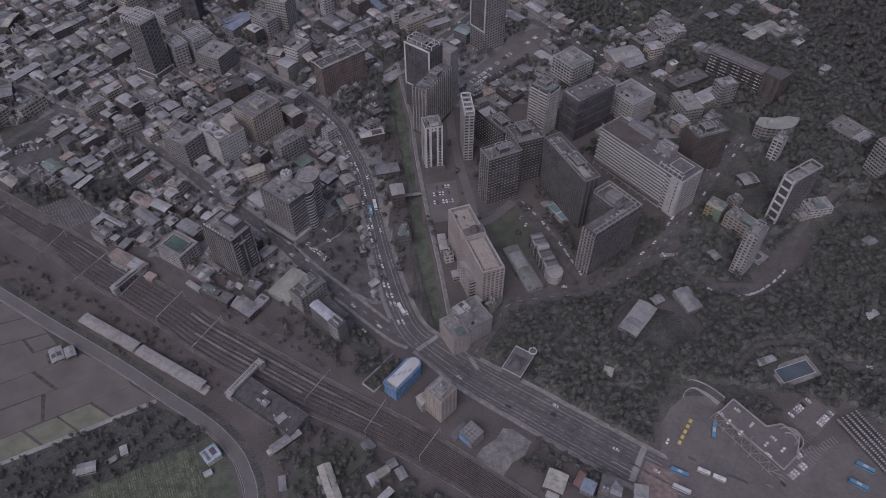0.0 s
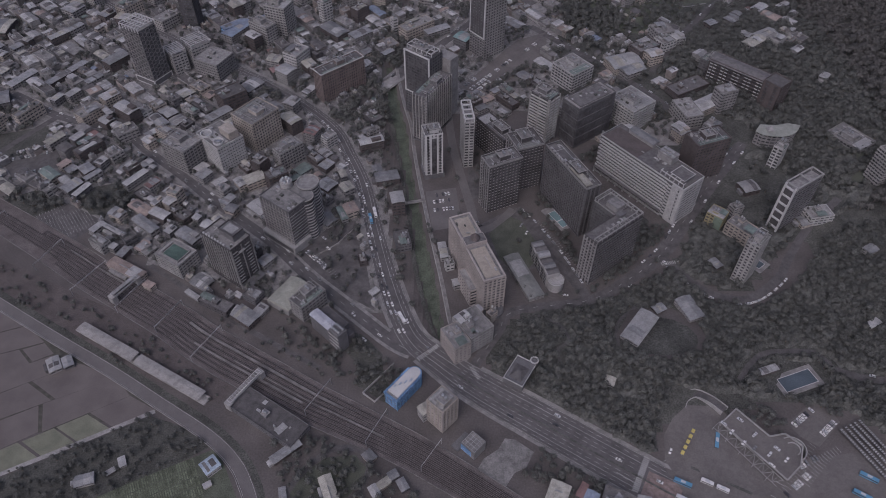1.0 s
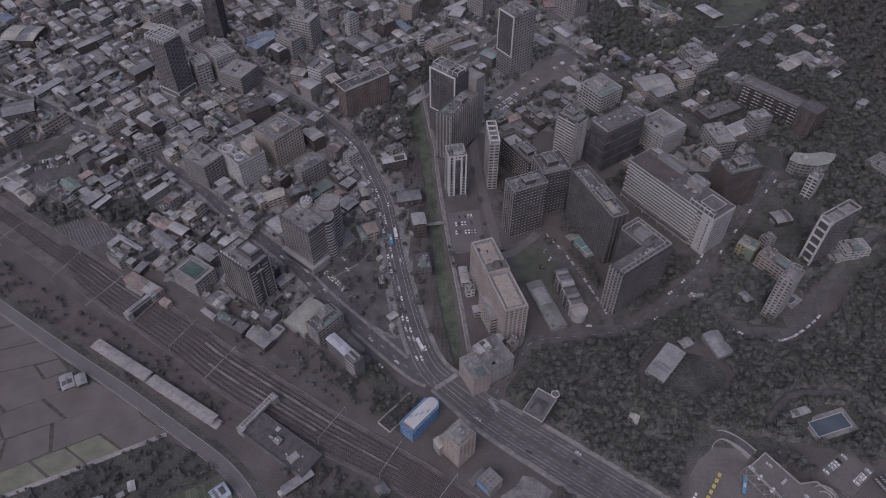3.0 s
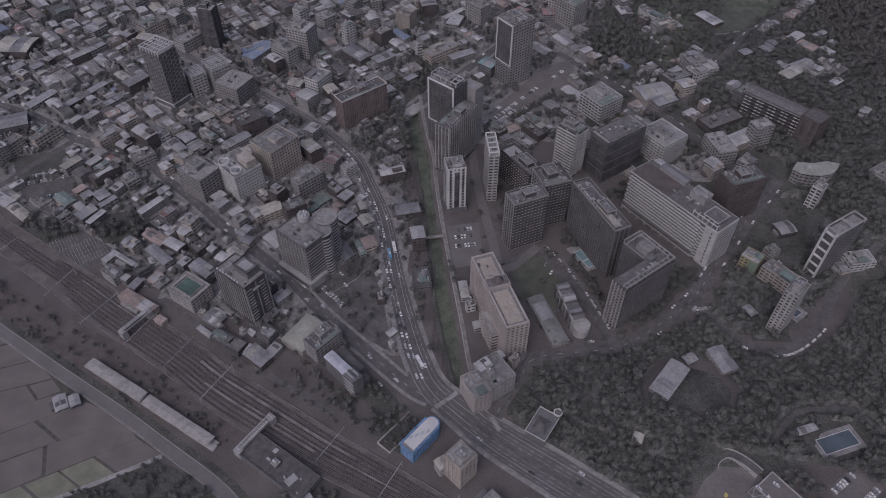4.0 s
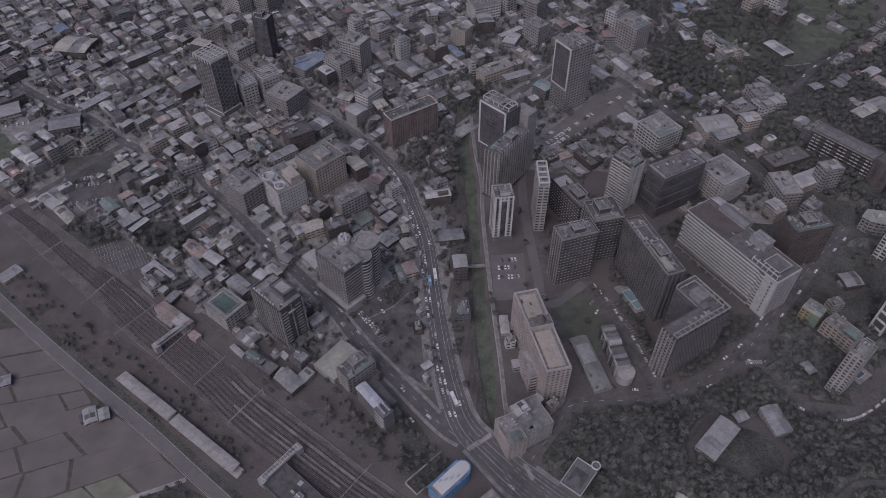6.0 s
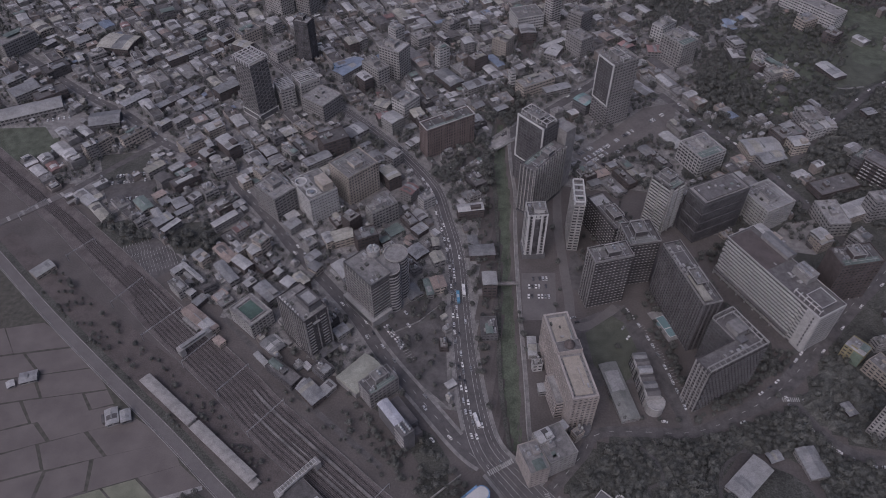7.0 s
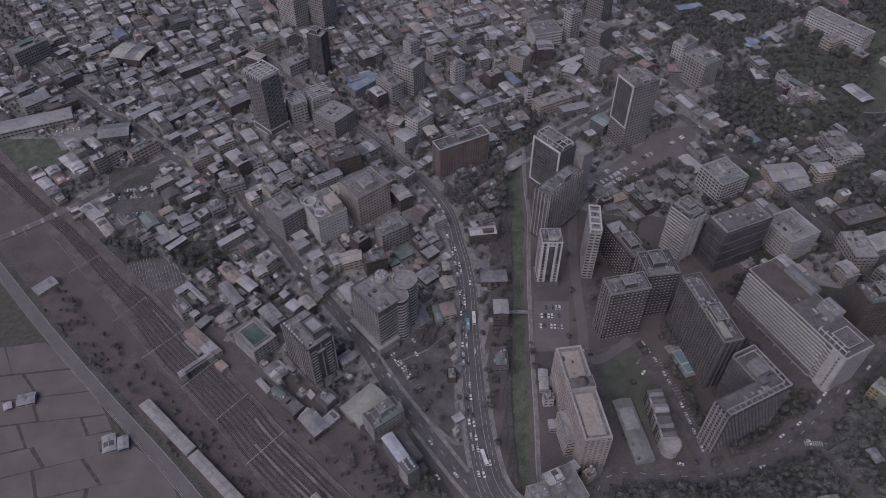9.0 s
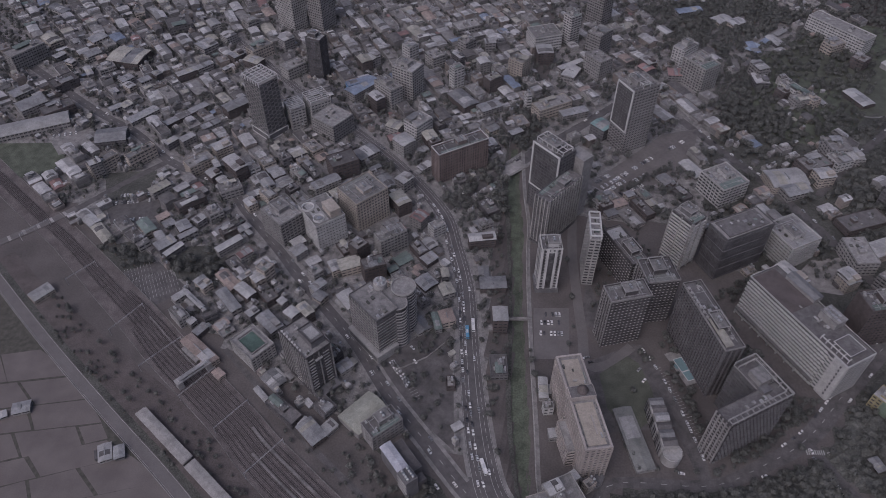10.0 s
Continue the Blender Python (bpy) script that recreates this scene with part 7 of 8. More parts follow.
# ---- bus station ----
deck = thing("parking_deck", 0, 0, 0, 0, "raised concrete parking deck with pale kerb walls", "parking deck")
_pts = [(190, 247), (203, 258), (220, 237), (231, 239), (240, 230), (234, 216), (222, 206)]
_b = Build()
_b.face([(x, y, 5.0) for x, y in _pts])
for _i in range(len(_pts)):
    (_x0, _y0), (_x1, _y1) = _pts[_i], _pts[(_i + 1) % len(_pts)]
    _b.face([(_x0, _y0, 4.0), (_x1, _y1, 4.0), (_x1, _y1, 5.0), (_x0, _y0, 5.0)])
part("slab", _b, YARD_CONCRETE, deck)
for _i in range(len(_pts)):
    _p, _q2 = _pts[_i], _pts[(_i + 1) % len(_pts)]
    part("kerb_wall", Build().beam((*_p, 5.5), (*_q2, 5.5), 0.45), WALL["pale"], deck)
for _x, _y in ((190, 247), (200, 250), (207, 240), (214, 231), (222, 222), (228, 220), (212, 222), (203, 232)):
    part("column", Build().box(_x - 0.4, _y - 0.4, 0, _x + 0.4, _y + 0.4, 4.2), CONCRETE, deck)
_ramp = smooth([(165, 250, 0.3), (165, 258, 1.2), (169, 267, 2.6), (178, 271, 3.8), (188, 265, 4.6), (195, 257, 5.0)], 3)
for _o, _nm, _mt, _h in ((0, "ramp", ASPHALT_OLD, 0), (3.2, "ramp_wall", WALL["pale"], 0.9), (-3.2, "ramp_wall", WALL["pale"], 0.9)):
    _b = Build()
    _wd = 3.0 if _o == 0 else 0.3
    _l, _r = side(_ramp, _o + _wd), side(_ramp, _o - _wd)
    for _i in range(len(_ramp) - 1):
        _z0, _z1 = _ramp[_i][2] + _h, _ramp[_i + 1][2] + _h
        _b.face([(*_l[_i], _z0), (*_r[_i], _z0), (*_r[_i + 1], _z1), (*_l[_i + 1], _z1)])
        _b.face([(*_l[_i], 0), (*_l[_i + 1], 0), (*_l[_i + 1], _z1), (*_l[_i], _z0)])
        _b.face([(*_r[_i], 0), (*_r[_i + 1], 0), (*_r[_i + 1], _z1), (*_r[_i], _z0)])
    part(_nm, _b, _mt, deck)
_n = 14
for _k in range(_n):
    _u0, _u1 = _k / _n, (_k + 1) / _n
    _l0, _l1 = (184 + 30 * _u0, 244 - 42 * _u0, 4.4), (184 + 30 * _u1, 244 - 42 * _u1, 4.4)
    _r0, _r1 = (189 + 30.5 * _u0, 248 - 42 * _u0, 4.9), (189 + 30.5 * _u1, 248 - 42 * _u1, 4.9)
    part("truss_brace", Build().beam(_l0, _l1, 0.16).beam(_r0, _r1, 0.16).beam(_l0, _r0, 0.12).beam(_l0 if _k % 2 else _r0, _r1 if _k % 2 else _l1, 0.16), WALL["pale"], deck)
    if _k % 3 == 0:
        part("truss_post", Build().beam((_l0[0], _l0[1], 0), _l0, 0.14), STEEL_GREY, deck)
for _r, _nm in ((8.6, "ramp_wall"), (4.6, "inner_wall")):
    _b = Build()
    for _k in range(11):
        _c, _s = math.cos(radians(-70 + _k * 19)), math.sin(radians(-70 + _k * 19))
        _b.v += [(233 + (_r + _o) * _c, 228 + (_r + _o) * _s, _z) for _o, _z in ((-0.3, 0), (-0.3, 5.9), (0.3, 5.9), (0.3, 0))]
    for _k in range(10):
        for _i in range(3):
            _b.f.append((_k * 4 + _i, _k * 4 + _i + 1, _k * 4 + _i + 5, _k * 4 + _i + 4))
            _b.mi.append(0)
    part(_nm, _b, WALL["pale"], deck, "pale curved parapet wall")
claim(208, 232, 46, 24, -48)
claim(178, 262, 26, 18, 20)
for _k in range(5):
    _e = thing("bus_shelter", 170 - _k * 2.7, 242 - _k * 4.0, 0, 56, "yellow-roofed bus shelter in the station yard", "bus shelter", "yellow bus shelters")
    part("roof", Build().box(-1.5, -1.1, 2.9, 1.5, 1.1, 3.15, bottom=True), surf("dull_yellow_sheet", (0.42, 0.36, 0.12)) if _k == 0 else bpy.data.materials["dull_yellow_sheet"], _e)
    for _s in (-1.2, 1.2):
        part("post", Build().box(_s - 0.1, -0.1, 0, _s + 0.1, 0.1, 2.9), STEEL_GREY, _e)
_e = thing("parking_hall", 285, 231, 0, -64.5, "long motorcycle parking rows with pale bay roofs", "parking roof")
for _k in range(5):
    part("roof_row", Build().box(-18, -7 + _k * 4.2, 2.4, 26, -4.8 + _k * 4.2, 2.6, bottom=True), ROOF["d"], _e)
    _b = Build()
    for _i in range(26):
        _b.box(-17.4 + _i * 1.68, -6.7 + _k * 4.2, 2.6, -16.5 + _i * 1.68, -5.1 + _k * 4.2, 2.72)
    tagged(part("bay_plates", _b, ROOF["w"], _e, "pale plates along the roof row"), kind="stuff")
    for _s in (-16, 4, 24):
        part("post", Build().box(_s - 0.1, -6 + _k * 4.2, 0, _s + 0.1, -5.8 + _k * 4.2, 2.4), STEEL_GREY, _e)
for _t, _w, _d, _h, _n in ((slab_c, 58, 12, 55.05, 9), (tower_d, 6, 40, 47.05, 8), (pink, 68, 16, 39.1, 8), (office, 31, 19, 45.05, 9), (drum, 32, 18, 45.05, 10), (curved, 33, 26, 29.1, 9), (hotel, 40, 10, 40.05, 8), (glass_tower, 18, 42, 47.2, 12), (crown_tower, 26, 7, 52.4, 5)):
    roof_clutter(_t, _w, _d, _h, _n, int(_w * 3))


# ---- school field and woods beyond the towers ----
FIELD = [(183, 899), (259, 979), (306, 974), (332, 939), (305, 820), (272, 855), (235, 870)]
STAND = [(145, 899), (232, 1011), (245, 986), (153, 872)]
WOODS = [[(54, 1023), (212, 1070), (255, 1033), (228, 1004), (145, 905), (87, 951)], [(138, 860), (178, 891), (200, 836), (217, 764), (186, 738), (139, 779)], [(229, 824), (303, 803), (287, 728), (260, 762), (229, 766)]]
PLOTS = [[(-398, 471), (-374, 485), (-343, 466), (-357, 448), (-383, 451)], [(-333, 468), (-325, 488), (-297, 496), (-278, 474), (-290, 454), (-316, 451)]]
MEADOW = [(232, 812), (262, 768), (292, 790), (318, 820), (350, 850), (362, 900), (330, 930), (296, 900), (262, 862)]
PADDOCK = [(176, 770), (236, 742), (262, 768), (292, 790), (350, 850), (430, 940), (440, 1010), (300, 1040), (180, 910)]
area("paddock", PADDOCK, 0.2, GRASS, "rough dull grass between houses and woods", "field")
OPEN += [FIELD, STAND, MEADOW, YARD, PITCH] + WOODS + PLOTS
area("meadow", MEADOW, 0.4, LAWN, "dull green playing field below the hill street", "field")
for _q in PLOTS:
    area("overgrown_plot", _q, 0.04, SCRUB, "dark overgrown plot between houses", "ground", flat=True)
area("school_field", FIELD, 0.6, LAWN, "dull green school sports field", "field")
area("school_yard", STAND, 0.6, PAVING, "grey paved strip beside the school field", "pavement")
for _x, _y, _m in ((205, 962, "b"), (222, 984, "w"), (186, 940, "l")):
    _e = thing("shelter", _x, _y, ground_z(_x, _y), 52, "open shelter with a metal roof beside a field", "shelter")
    part("roof", Build().box(-11, -4, 4, 11, 4, 4.3, bottom=True), ROOF[_m], _e)
    for _k in (-10, 0, 10):
        part("post", Build().box(_k - 0.2, -0.2, 0, _k + 0.2, 0.2, 4), STEEL_GREY, _e)
    claim(_x, _y, 22, 8, 52)


for _pts2 in ([(236, 800), (262, 836), (300, 880), (330, 930)], [(262, 836), (290, 812), (318, 820)], [(190, 870), (226, 838), (262, 872)], [(210, 800), (236, 800), (250, 780)]):
    _b = Build()
    strip(_b, smooth([(float(x), float(y)) for x, y in _pts2]), 1.2, -1.2, 0.2, 0.5)
    sheet("field_lane", _b, [PAVING], "pale narrow lane between fields", "path")


# ---- the rest of the town ----
def fill(zone, angle, row, near, seed, share=1.0):
    """Rows of low houses along streets, where nothing stands yet. Gives the plots: x, y, w, d, rot, h."""
    rng = random.Random(seed)
    c, s = math.cos(radians(angle)), math.sin(radians(angle))
    us = [p[0] * c + p[1] * s for p in zone]
    vs = [p[1] * c - p[0] * s for p in zone]
    out, v, k = [], min(vs), 0
    while v < max(vs):
        d = rng.uniform(0.8, 1.15) * row
        u = min(us)
        while u < max(us):
            w = rng.choice([6, 8, 9, 11, 13, 16, 20, 26]) * rng.uniform(0.9, 1.1)
            x, y = (u + w / 2) * c - (v + d / 2) * s, (u + w / 2) * s + (v + d / 2) * c
            if rng.random() < share and inside(x, y, zone) and not any(inside(x, y, o) for o in OPEN):
                ok = not taken(x, y, min(w, d) * 0.45)
                if ok:
                    for a, b2 in ((-0.45, -0.45), (0.45, -0.45), (0.45, 0.45), (-0.45, 0.45)):
                        px, py = x + a * w * c - b2 * d * s, y + a * w * s + b2 * d * c
                        if near_line(px, py, 0.6) or taken(px, py, 0.2):
                            ok = False
                            break
                if ok:
                    h = rng.choice([3.2, 3.4, 3.6, 4, 4.5, 6, 6.5, 7, 7, 9.5])
                    out.append((x, y, w * 0.96, d * rng.uniform(0.8, 1.0), angle + rng.uniform(-5, 5), h))
            u += w + (rng.uniform(0, 0.5) if rng.random() < 0.8 else rng.uniform(1.5, 5))
        k += 1
        v += row * 1.02 + (5.0 if k % 2 else 0.4)
    return out


WEST = [(-30, 330), (-60, 345), (-130, 352), (-245, 388), (-300, 424), (-450, 505), (-560, 560), (-620, 600), (-860, 700), (-860, 900), (-640, 1000), (-200, 1150), (-62, 1150), (-62, 700), (-50, 520), (-36, 400)]
EASTERN = [(8, 600), (20, 800), (-40, 1150), (330, 1150), (320, 900), (262, 760), (238, 640), (212, 590), (170, 520), (110, 610)]
RAILSIDE = [(-30, 318), (-120, 322), (-240, 372), (-300, 398), (-440, 478), (-545, 535), (-640, 590), (-860, 700), (-860, 840), (-640, 724), (-455, 632), (-327, 572), (-150, 418)]
WEDGE = [(-30, 322), (-62, 430), (-96, 540), (-190, 652), (-320, 745), (-640, 950), (-800, 900), (-640, 724), (-455, 632), (-327, 572), (-150, 418)]
BEYOND = [(-62, 490), (-96, 545), (-190, 656), (-320, 750), (-640, 955), (-640, 1050), (-200, 1180), (-62, 1180), (-62, 700)]
plots = fill(RAILSIDE, -33, 12.5, True, 3, 0.93) + fill(WEDGE, -40, 12.5, True, 4, 0.92) + fill(BEYOND, -50, 13, True, 6, 0.88) + fill(EASTERN, -51, 13, True, 5, 0.5) + fill([(262, 760), (238, 640), (300, 600), (420, 640), (420, 1100), (320, 900)], -48, 14, True, 8, 0.13)
plots += fill([(-62, 690), (-62, 1180), (-40, 1170), (24, 830), (6, 690), (-20, 670)], -50, 12.5, True, 14, 0.62)
plots.sort(key=lambda p: math.hypot(p[0] + 60, p[1] - 380))
_rr = random.Random(11)
for _x, _y, _w, _d, _r, _h in plots[:130]:
    house(_x, _y, _w, _d, _r, _h, _rr.choice("cccccmmmmmmdddwwyys" * 2 + "rg"))


def far_houses(rest):
    """The farther houses as one mesh of boxes with window bands and pitched or flat roofs."""
    b = Build()
    rng = random.Random(21)
    for x, y, w, d, rot, h in rest:
        claim(x, y, w, d, rot)
        z = ground_z(x, y)
        c, s = math.cos(radians(rot)), math.sin(radians(rot))
        wall = rng.choice([0, 0, 1, 1, 2])

        def put(build, mats):
            k = len(b.v)
            b.v += [(x + p[0] * c - p[1] * s, y + p[0] * s + p[1] * c, z + p[2]) for p in build.v]
            b.f += [tuple(k + q for q in f) for f in build.f]
            b.mi += [mats] * len(build.f)
        n = max(1, round(h / 3.2))
        put(Build().box(-w / 2 + 0.25, -d / 2 + 0.25, 0, w / 2 - 0.25, d / 2 - 0.25, h - 0.1), 3)
        for i in range(n + 1):
            put(Build().box(-w / 2, -d / 2, i * h / n - (0.5 if i else 0), w / 2, d / 2, i * h / n + (1.0 if i < n else 0), bottom=True), wall)
        for u in np.linspace(-w / 2, w / 2 - 0.8, max(2, int(w / 3.2))):
            put(Build().box(u, -d / 2 + 0.02, 0, u + 0.8, d / 2 - 0.02, h - 0.2), wall)
        for u in np.linspace(-d / 2, d / 2 - 0.8, max(2, int(d / 3.2))):
            put(Build().box(-w / 2 + 0.02, u, 0, w / 2 - 0.02, u + 0.8, h - 0.2), wall)
        r = rng.random()
        g = Build()
        if r < 0.55:
            gable(g, w, d, h + 0.1, min(w, d) * rng.uniform(0.06, 0.14))
            put(g, rng.choice([4, 4, 4, 4, 11, 11, 13, 13, 13, 5, 5, 5, 6, 9] * 3 + [7, 8, 10]))
            if w * d > 60 and rng.random() < 0.6:
                long, short = max(w, d), min(w, d)
                pl, off = long * rng.uniform(0.2, 0.4), rng.uniform(-0.28, 0.28) * long
                rise = max(p[2] for p in g.v) - h - 0.1
                lift, g2 = Build(), Build()
                for k in (-1, 1):
                    lift.face([(-pl / 2, k * short / 2, h + 0.18), (pl / 2, k * short / 2, h + 0.18), (pl / 2, 0, h + 0.2 + rise), (-pl / 2, 0, h + 0.2 + rise)])
                g2.v = [(p[0] + off, p[1], p[2]) if w >= d else (p[1], p[0] + off, p[2]) for p in lift.v]
                g2.f, g2.mi = lift.f, lift.mi
                put(g2, rng.choice([4, 5, 5, 13, 11]))
        else:
            put(Build().box(-w / 2 + 0.2, -d / 2 + 0.2, h - 0.1, w / 2 - 0.2, d / 2 - 0.2, h + 0.02), rng.choice([11, 11, 13]))
            parapet(g, w, d, h, 0.25, 0.9)
            put(g, wall)
            sx, sy = rng.uniform(-0.2, 0.2) * w, rng.uniform(-0.2, 0.2) * d
            put(Build().box(sx - 1.6, sy - 2, h, sx + 1.6, sy + 2, h + 2.9), wall)
            put(Build().tube(sx + 0.3, sy, h + 2.9, h + 4.6, 0.8, 0.8, 8), 12)
            if rng.random() < 0.6:
                g = Build()
                gable(g, w * 0.45, d * 0.6, h + 2.6, 0.5)
                g.v = [(p[0] + w * 0.22 * (1 if sx < 0 else -1), p[1], p[2]) for p in g.v]
                put(g, rng.choice([4, 4, 5, 6, 13]))
    mats = [FAR_WALL, FAR_WALL_PALE, FAR_WALL_WARM, GLASS, FAR_ROOF, FAR_ROOF_PALE, ROOF["y"], ROOF["g"], ROOF["r"], ROOF["s"], ROOF["b"], ROOF["c"], STEEL, ROOF["d"]]
    tagged(sheet("distant_houses", b, mats, "crowded low concrete houses with metal roofs", "houses"), kind="stuff")


FAR_WALL = surf("far_wall_grey", (0.235, 0.23, 0.226), island=0.35, stain=0.2)
FAR_WALL_PALE = surf("far_wall_pale", (0.3, 0.295, 0.288), island=0.25, stain=0.2)
FAR_WALL_WARM = surf("far_wall_warm", (0.255, 0.228, 0.21), island=0.3, stain=0.2)
# grey roofs made paler than near ones: distance haze put into the colour
FAR_ROOF = surf("far_roof_hazed", (0.325, 0.322, 0.32), island=0.4, stain=0.3, rough=0.6)
FAR_ROOF_PALE = surf("far_roof_pale", (0.335, 0.335, 0.331), island=0.3, stain=0.25, rough=0.6)
lean_tos = []
for _zone, _ang, _seed in ((RAILSIDE, -33, 51), (WEDGE, -40, 52), (BEYOND, -50, 53), (EASTERN, -51, 54)):
    for _p in plots:
        claim(*_p[:5]) if _seed == 51 else None
    _rs = random.Random(_seed)
    _xs, _ys = [p[0] for p in _zone], [p[1] for p in _zone]
    for _k in range(2600 if _seed < 54 else 700):
        _x, _y = _rs.uniform(min(_xs), max(_xs)), _rs.uniform(min(_ys), max(_ys))
        _w, _d = _rs.uniform(3, 7.5), _rs.uniform(3, 6)
        if inside(_x, _y, _zone) and not any(inside(_x, _y, o) for o in OPEN) and not near_line(_x, _y, 2.6) and not taken(_x, _y, 1.7):
            lean_tos.append((_x, _y, _w, _d, _ang + _rs.choice([0, 90]) + _rs.uniform(-6, 6), _rs.uniform(2.6, 4.2)))
            claim(_x, _y, _w, _d, _ang)
far_houses(plots[130:] + lean_tos)


# ---- trees ----
def crown_shape(seed, clumps):
    """A leafy crown of unit radius: a lumpy core and many small leaf clumps; vertices, faces, material per face."""
    rng = np.random.RandomState(seed)
    bm = bmesh.new()
    bmesh.ops.create_icosphere(bm, subdivisions=2 if clumps > 90 else 1, radius=0.78)
    lobes = rng.normal(size=(6, 3))
    lobes /= np.linalg.norm(lobes, axis=1)[:, None]
    v = []
    for q in bm.verts:
        p = np.array(q.co)
        u = p / np.linalg.norm(p)
        k = 0.78 + 0.3 * max(0.0, float((lobes @ u).max())) ** 3 + rng.uniform(-0.06, 0.06)
        v.append((p[0] * k, p[1] * k, p[2] * k * 0.8))
    f = [[w.index for w in q.verts] for q in bm.faces]
    bm.free()
    mi = [1] * len(f)
    for _ in range(clumps):
        u = rng.normal(size=3)
        u /= np.linalg.norm(u)
        if u[2] < -0.3:
            u[2] *= -1
        k = 0.7 + 0.34 * max(0.0, float((lobes @ u).max())) ** 3 + rng.uniform(-0.1, 0.22)
        c = u * k
        c[2] *= 0.82
        a = rng.normal(size=3)
        a = a - u * float(a @ u) * 0.75
        a = a / np.linalg.norm(a) * rng.uniform(0.13, 0.25)
        b2 = np.cross(u + rng.normal(size=3) * 0.35, a)
        b2 = b2 / np.linalg.norm(b2) * rng.uniform(0.11, 0.2)
        i = len(v)
        lift = u * rng.uniform(0.02, 0.1)
        v += [tuple(c - a - b2 * 0.6), tuple(c + a * 0.3 - b2 + lift), tuple(c + a + lift), tuple(c - a * 0.2 + b2)]
        f.append([i, i + 1, i + 2, i + 3])
        mi.append(0)
    return np.array(v), f, mi


CROWNS = [crown_shape(40 + k, 70) for k in range(9)]


def grove(name, spots, label, leaf=None):
    """Many trees as one mesh: x, y, radius, height of the crown's middle."""
    rng = random.Random(len(spots))
    vs, fs, ms, k = [], [], [], 0
    for x, y, r, h in spots:
        v, f, mi = CROWNS[rng.randrange(len(CROWNS))]
        a = rng.uniform(0, 6.283)
        c, s = math.cos(a) * r, math.sin(a) * r
        z = ground_z(x, y)
        w = np.empty_like(v)
        w[:, 0], w[:, 1], w[:, 2] = x + v[:, 0] * c - v[:, 1] * s, y + v[:, 0] * s + v[:, 1] * c, z + h + v[:, 2] * r * rng.uniform(0.85, 1.25)
        vs.append(w)
        fs += [[q + k for q in g] for g in f]
        ms += mi
        k += len(v)
        t = Build().tube(x, y, z - 0.3, z + h, 0.22 + 0.03 * r, 0.12, 5, cap=False)
        vs.append(np.array(t.v))
        fs += [[q + k for q in g] for g in t.f]
        ms += [2] * len(t.f)
        k += len(t.v)
    me = bpy.data.meshes.new(name)
    me.from_pydata(np.concatenate(vs).tolist(), [], fs)
    for m in (leaf or LEAF, LEAF_CORE, BARK):
        me.materials.append(m)
    me.polygons.foreach_set("material_index", ms)
    me.update()
    return tagged(new(name, me), label, "trees", "", "stuff")


def scatter(zone, gap, lo, hi, seed, share=1.0, holes=(), keep=1.5):
    rng = random.Random(seed)
    xs, ys = [p[0] for p in zone], [p[1] for p in zone]
    out = []
    y = min(ys)
    while y < max(ys):
        x = min(xs)
        while x < max(xs):
            px, py = x + rng.uniform(-0.5, 0.5) * gap, y + rng.uniform(-0.5, 0.5) * gap
            r = rng.uniform(lo, hi)
            if rng.random() < share and inside(px, py, zone) and not any(inside(px, py, o) for o in holes) and not near_line(px, py, keep) and not taken(px, py, r * 0.5):
                out.append((px, py, r, r * rng.uniform(0.9, 1.5) + 0.8))
            x += gap
        y += gap
    return out


CLEARING = [(128, 318), (140, 299), (165, 296), (188, 303), (197, 320), (192, 342), (172, 350), (145, 346)]
POOLSIDE = [(228, 276), (250, 300), (276, 300), (282, 280), (248, 266)]
PARK = [(33, 298), (62, 338), (115, 349), (152, 370), (186, 392), (210, 358), (243, 351), (280, 370), (330, 430), (380, 440), (640, 520), (640, 190), (325, 225), (282, 262), (200, 272), (162, 276), (148, 248), (140, 224), (76, 264)]
area("clearing", CLEARING, 0.35, EARTH, "bare earth clearing among park trees", "ground").location.z = 0.2
grove("park_trees", scatter(PARK, 4.7, 1.7, 3.9, 1, 0.93, [CLEARING, POOLSIDE, OPEN[11]]), "dense dark green broadleaf trees on the park hill")


def undergrowth(zone, step, seed, label, holes=(), low=1.4, high=3.6):
    """A rough sheet of shrubs, added to fill the dark gaps between crowns, falling to the ground at its edge."""
    rng = random.Random(seed)
    xs, ys = [p[0] for p in zone], [p[1] for p in zone]
    nx, ny = int((max(xs) - min(xs)) / step), int((max(ys) - min(ys)) / step)
    cells = set()
    for i in range(nx):
        for j in range(ny):
            x, y = min(xs) + (i + 0.5) * step, min(ys) + (j + 0.5) * step
            if inside(x, y, zone) and not any(inside(x, y, o) for o in holes) and not near_line(x, y, 0.5) and not taken(x, y, step * 0.7):
                cells.add((i, j))
    b, index = Build(), {}
    for i, j in sorted(cells):
        q = []
        for a, c in ((i, j), (i + 1, j), (i + 1, j + 1), (i, j + 1)):
            if (a, c) not in index:
                rim = not all(k in cells for k in ((a, c), (a - 1, c), (a, c - 1), (a - 1, c - 1)))
                x, y = min(xs) + a * step + rng.uniform(-0.4, 0.4) * step, min(ys) + c * step + rng.uniform(-0.4, 0.4) * step
                index[(a, c)] = len(b.v)
                b.v.append((x, y, ground_z(x, y) + (-0.1 if rim else rng.uniform(low, high))))
            q.append(index[(a, c)])
        b.f.append(tuple(q))
        b.mi.append(0)
    tagged(sheet("undergrowth", b, [LEAF_CORE], label, "shrubs"), kind="stuff")


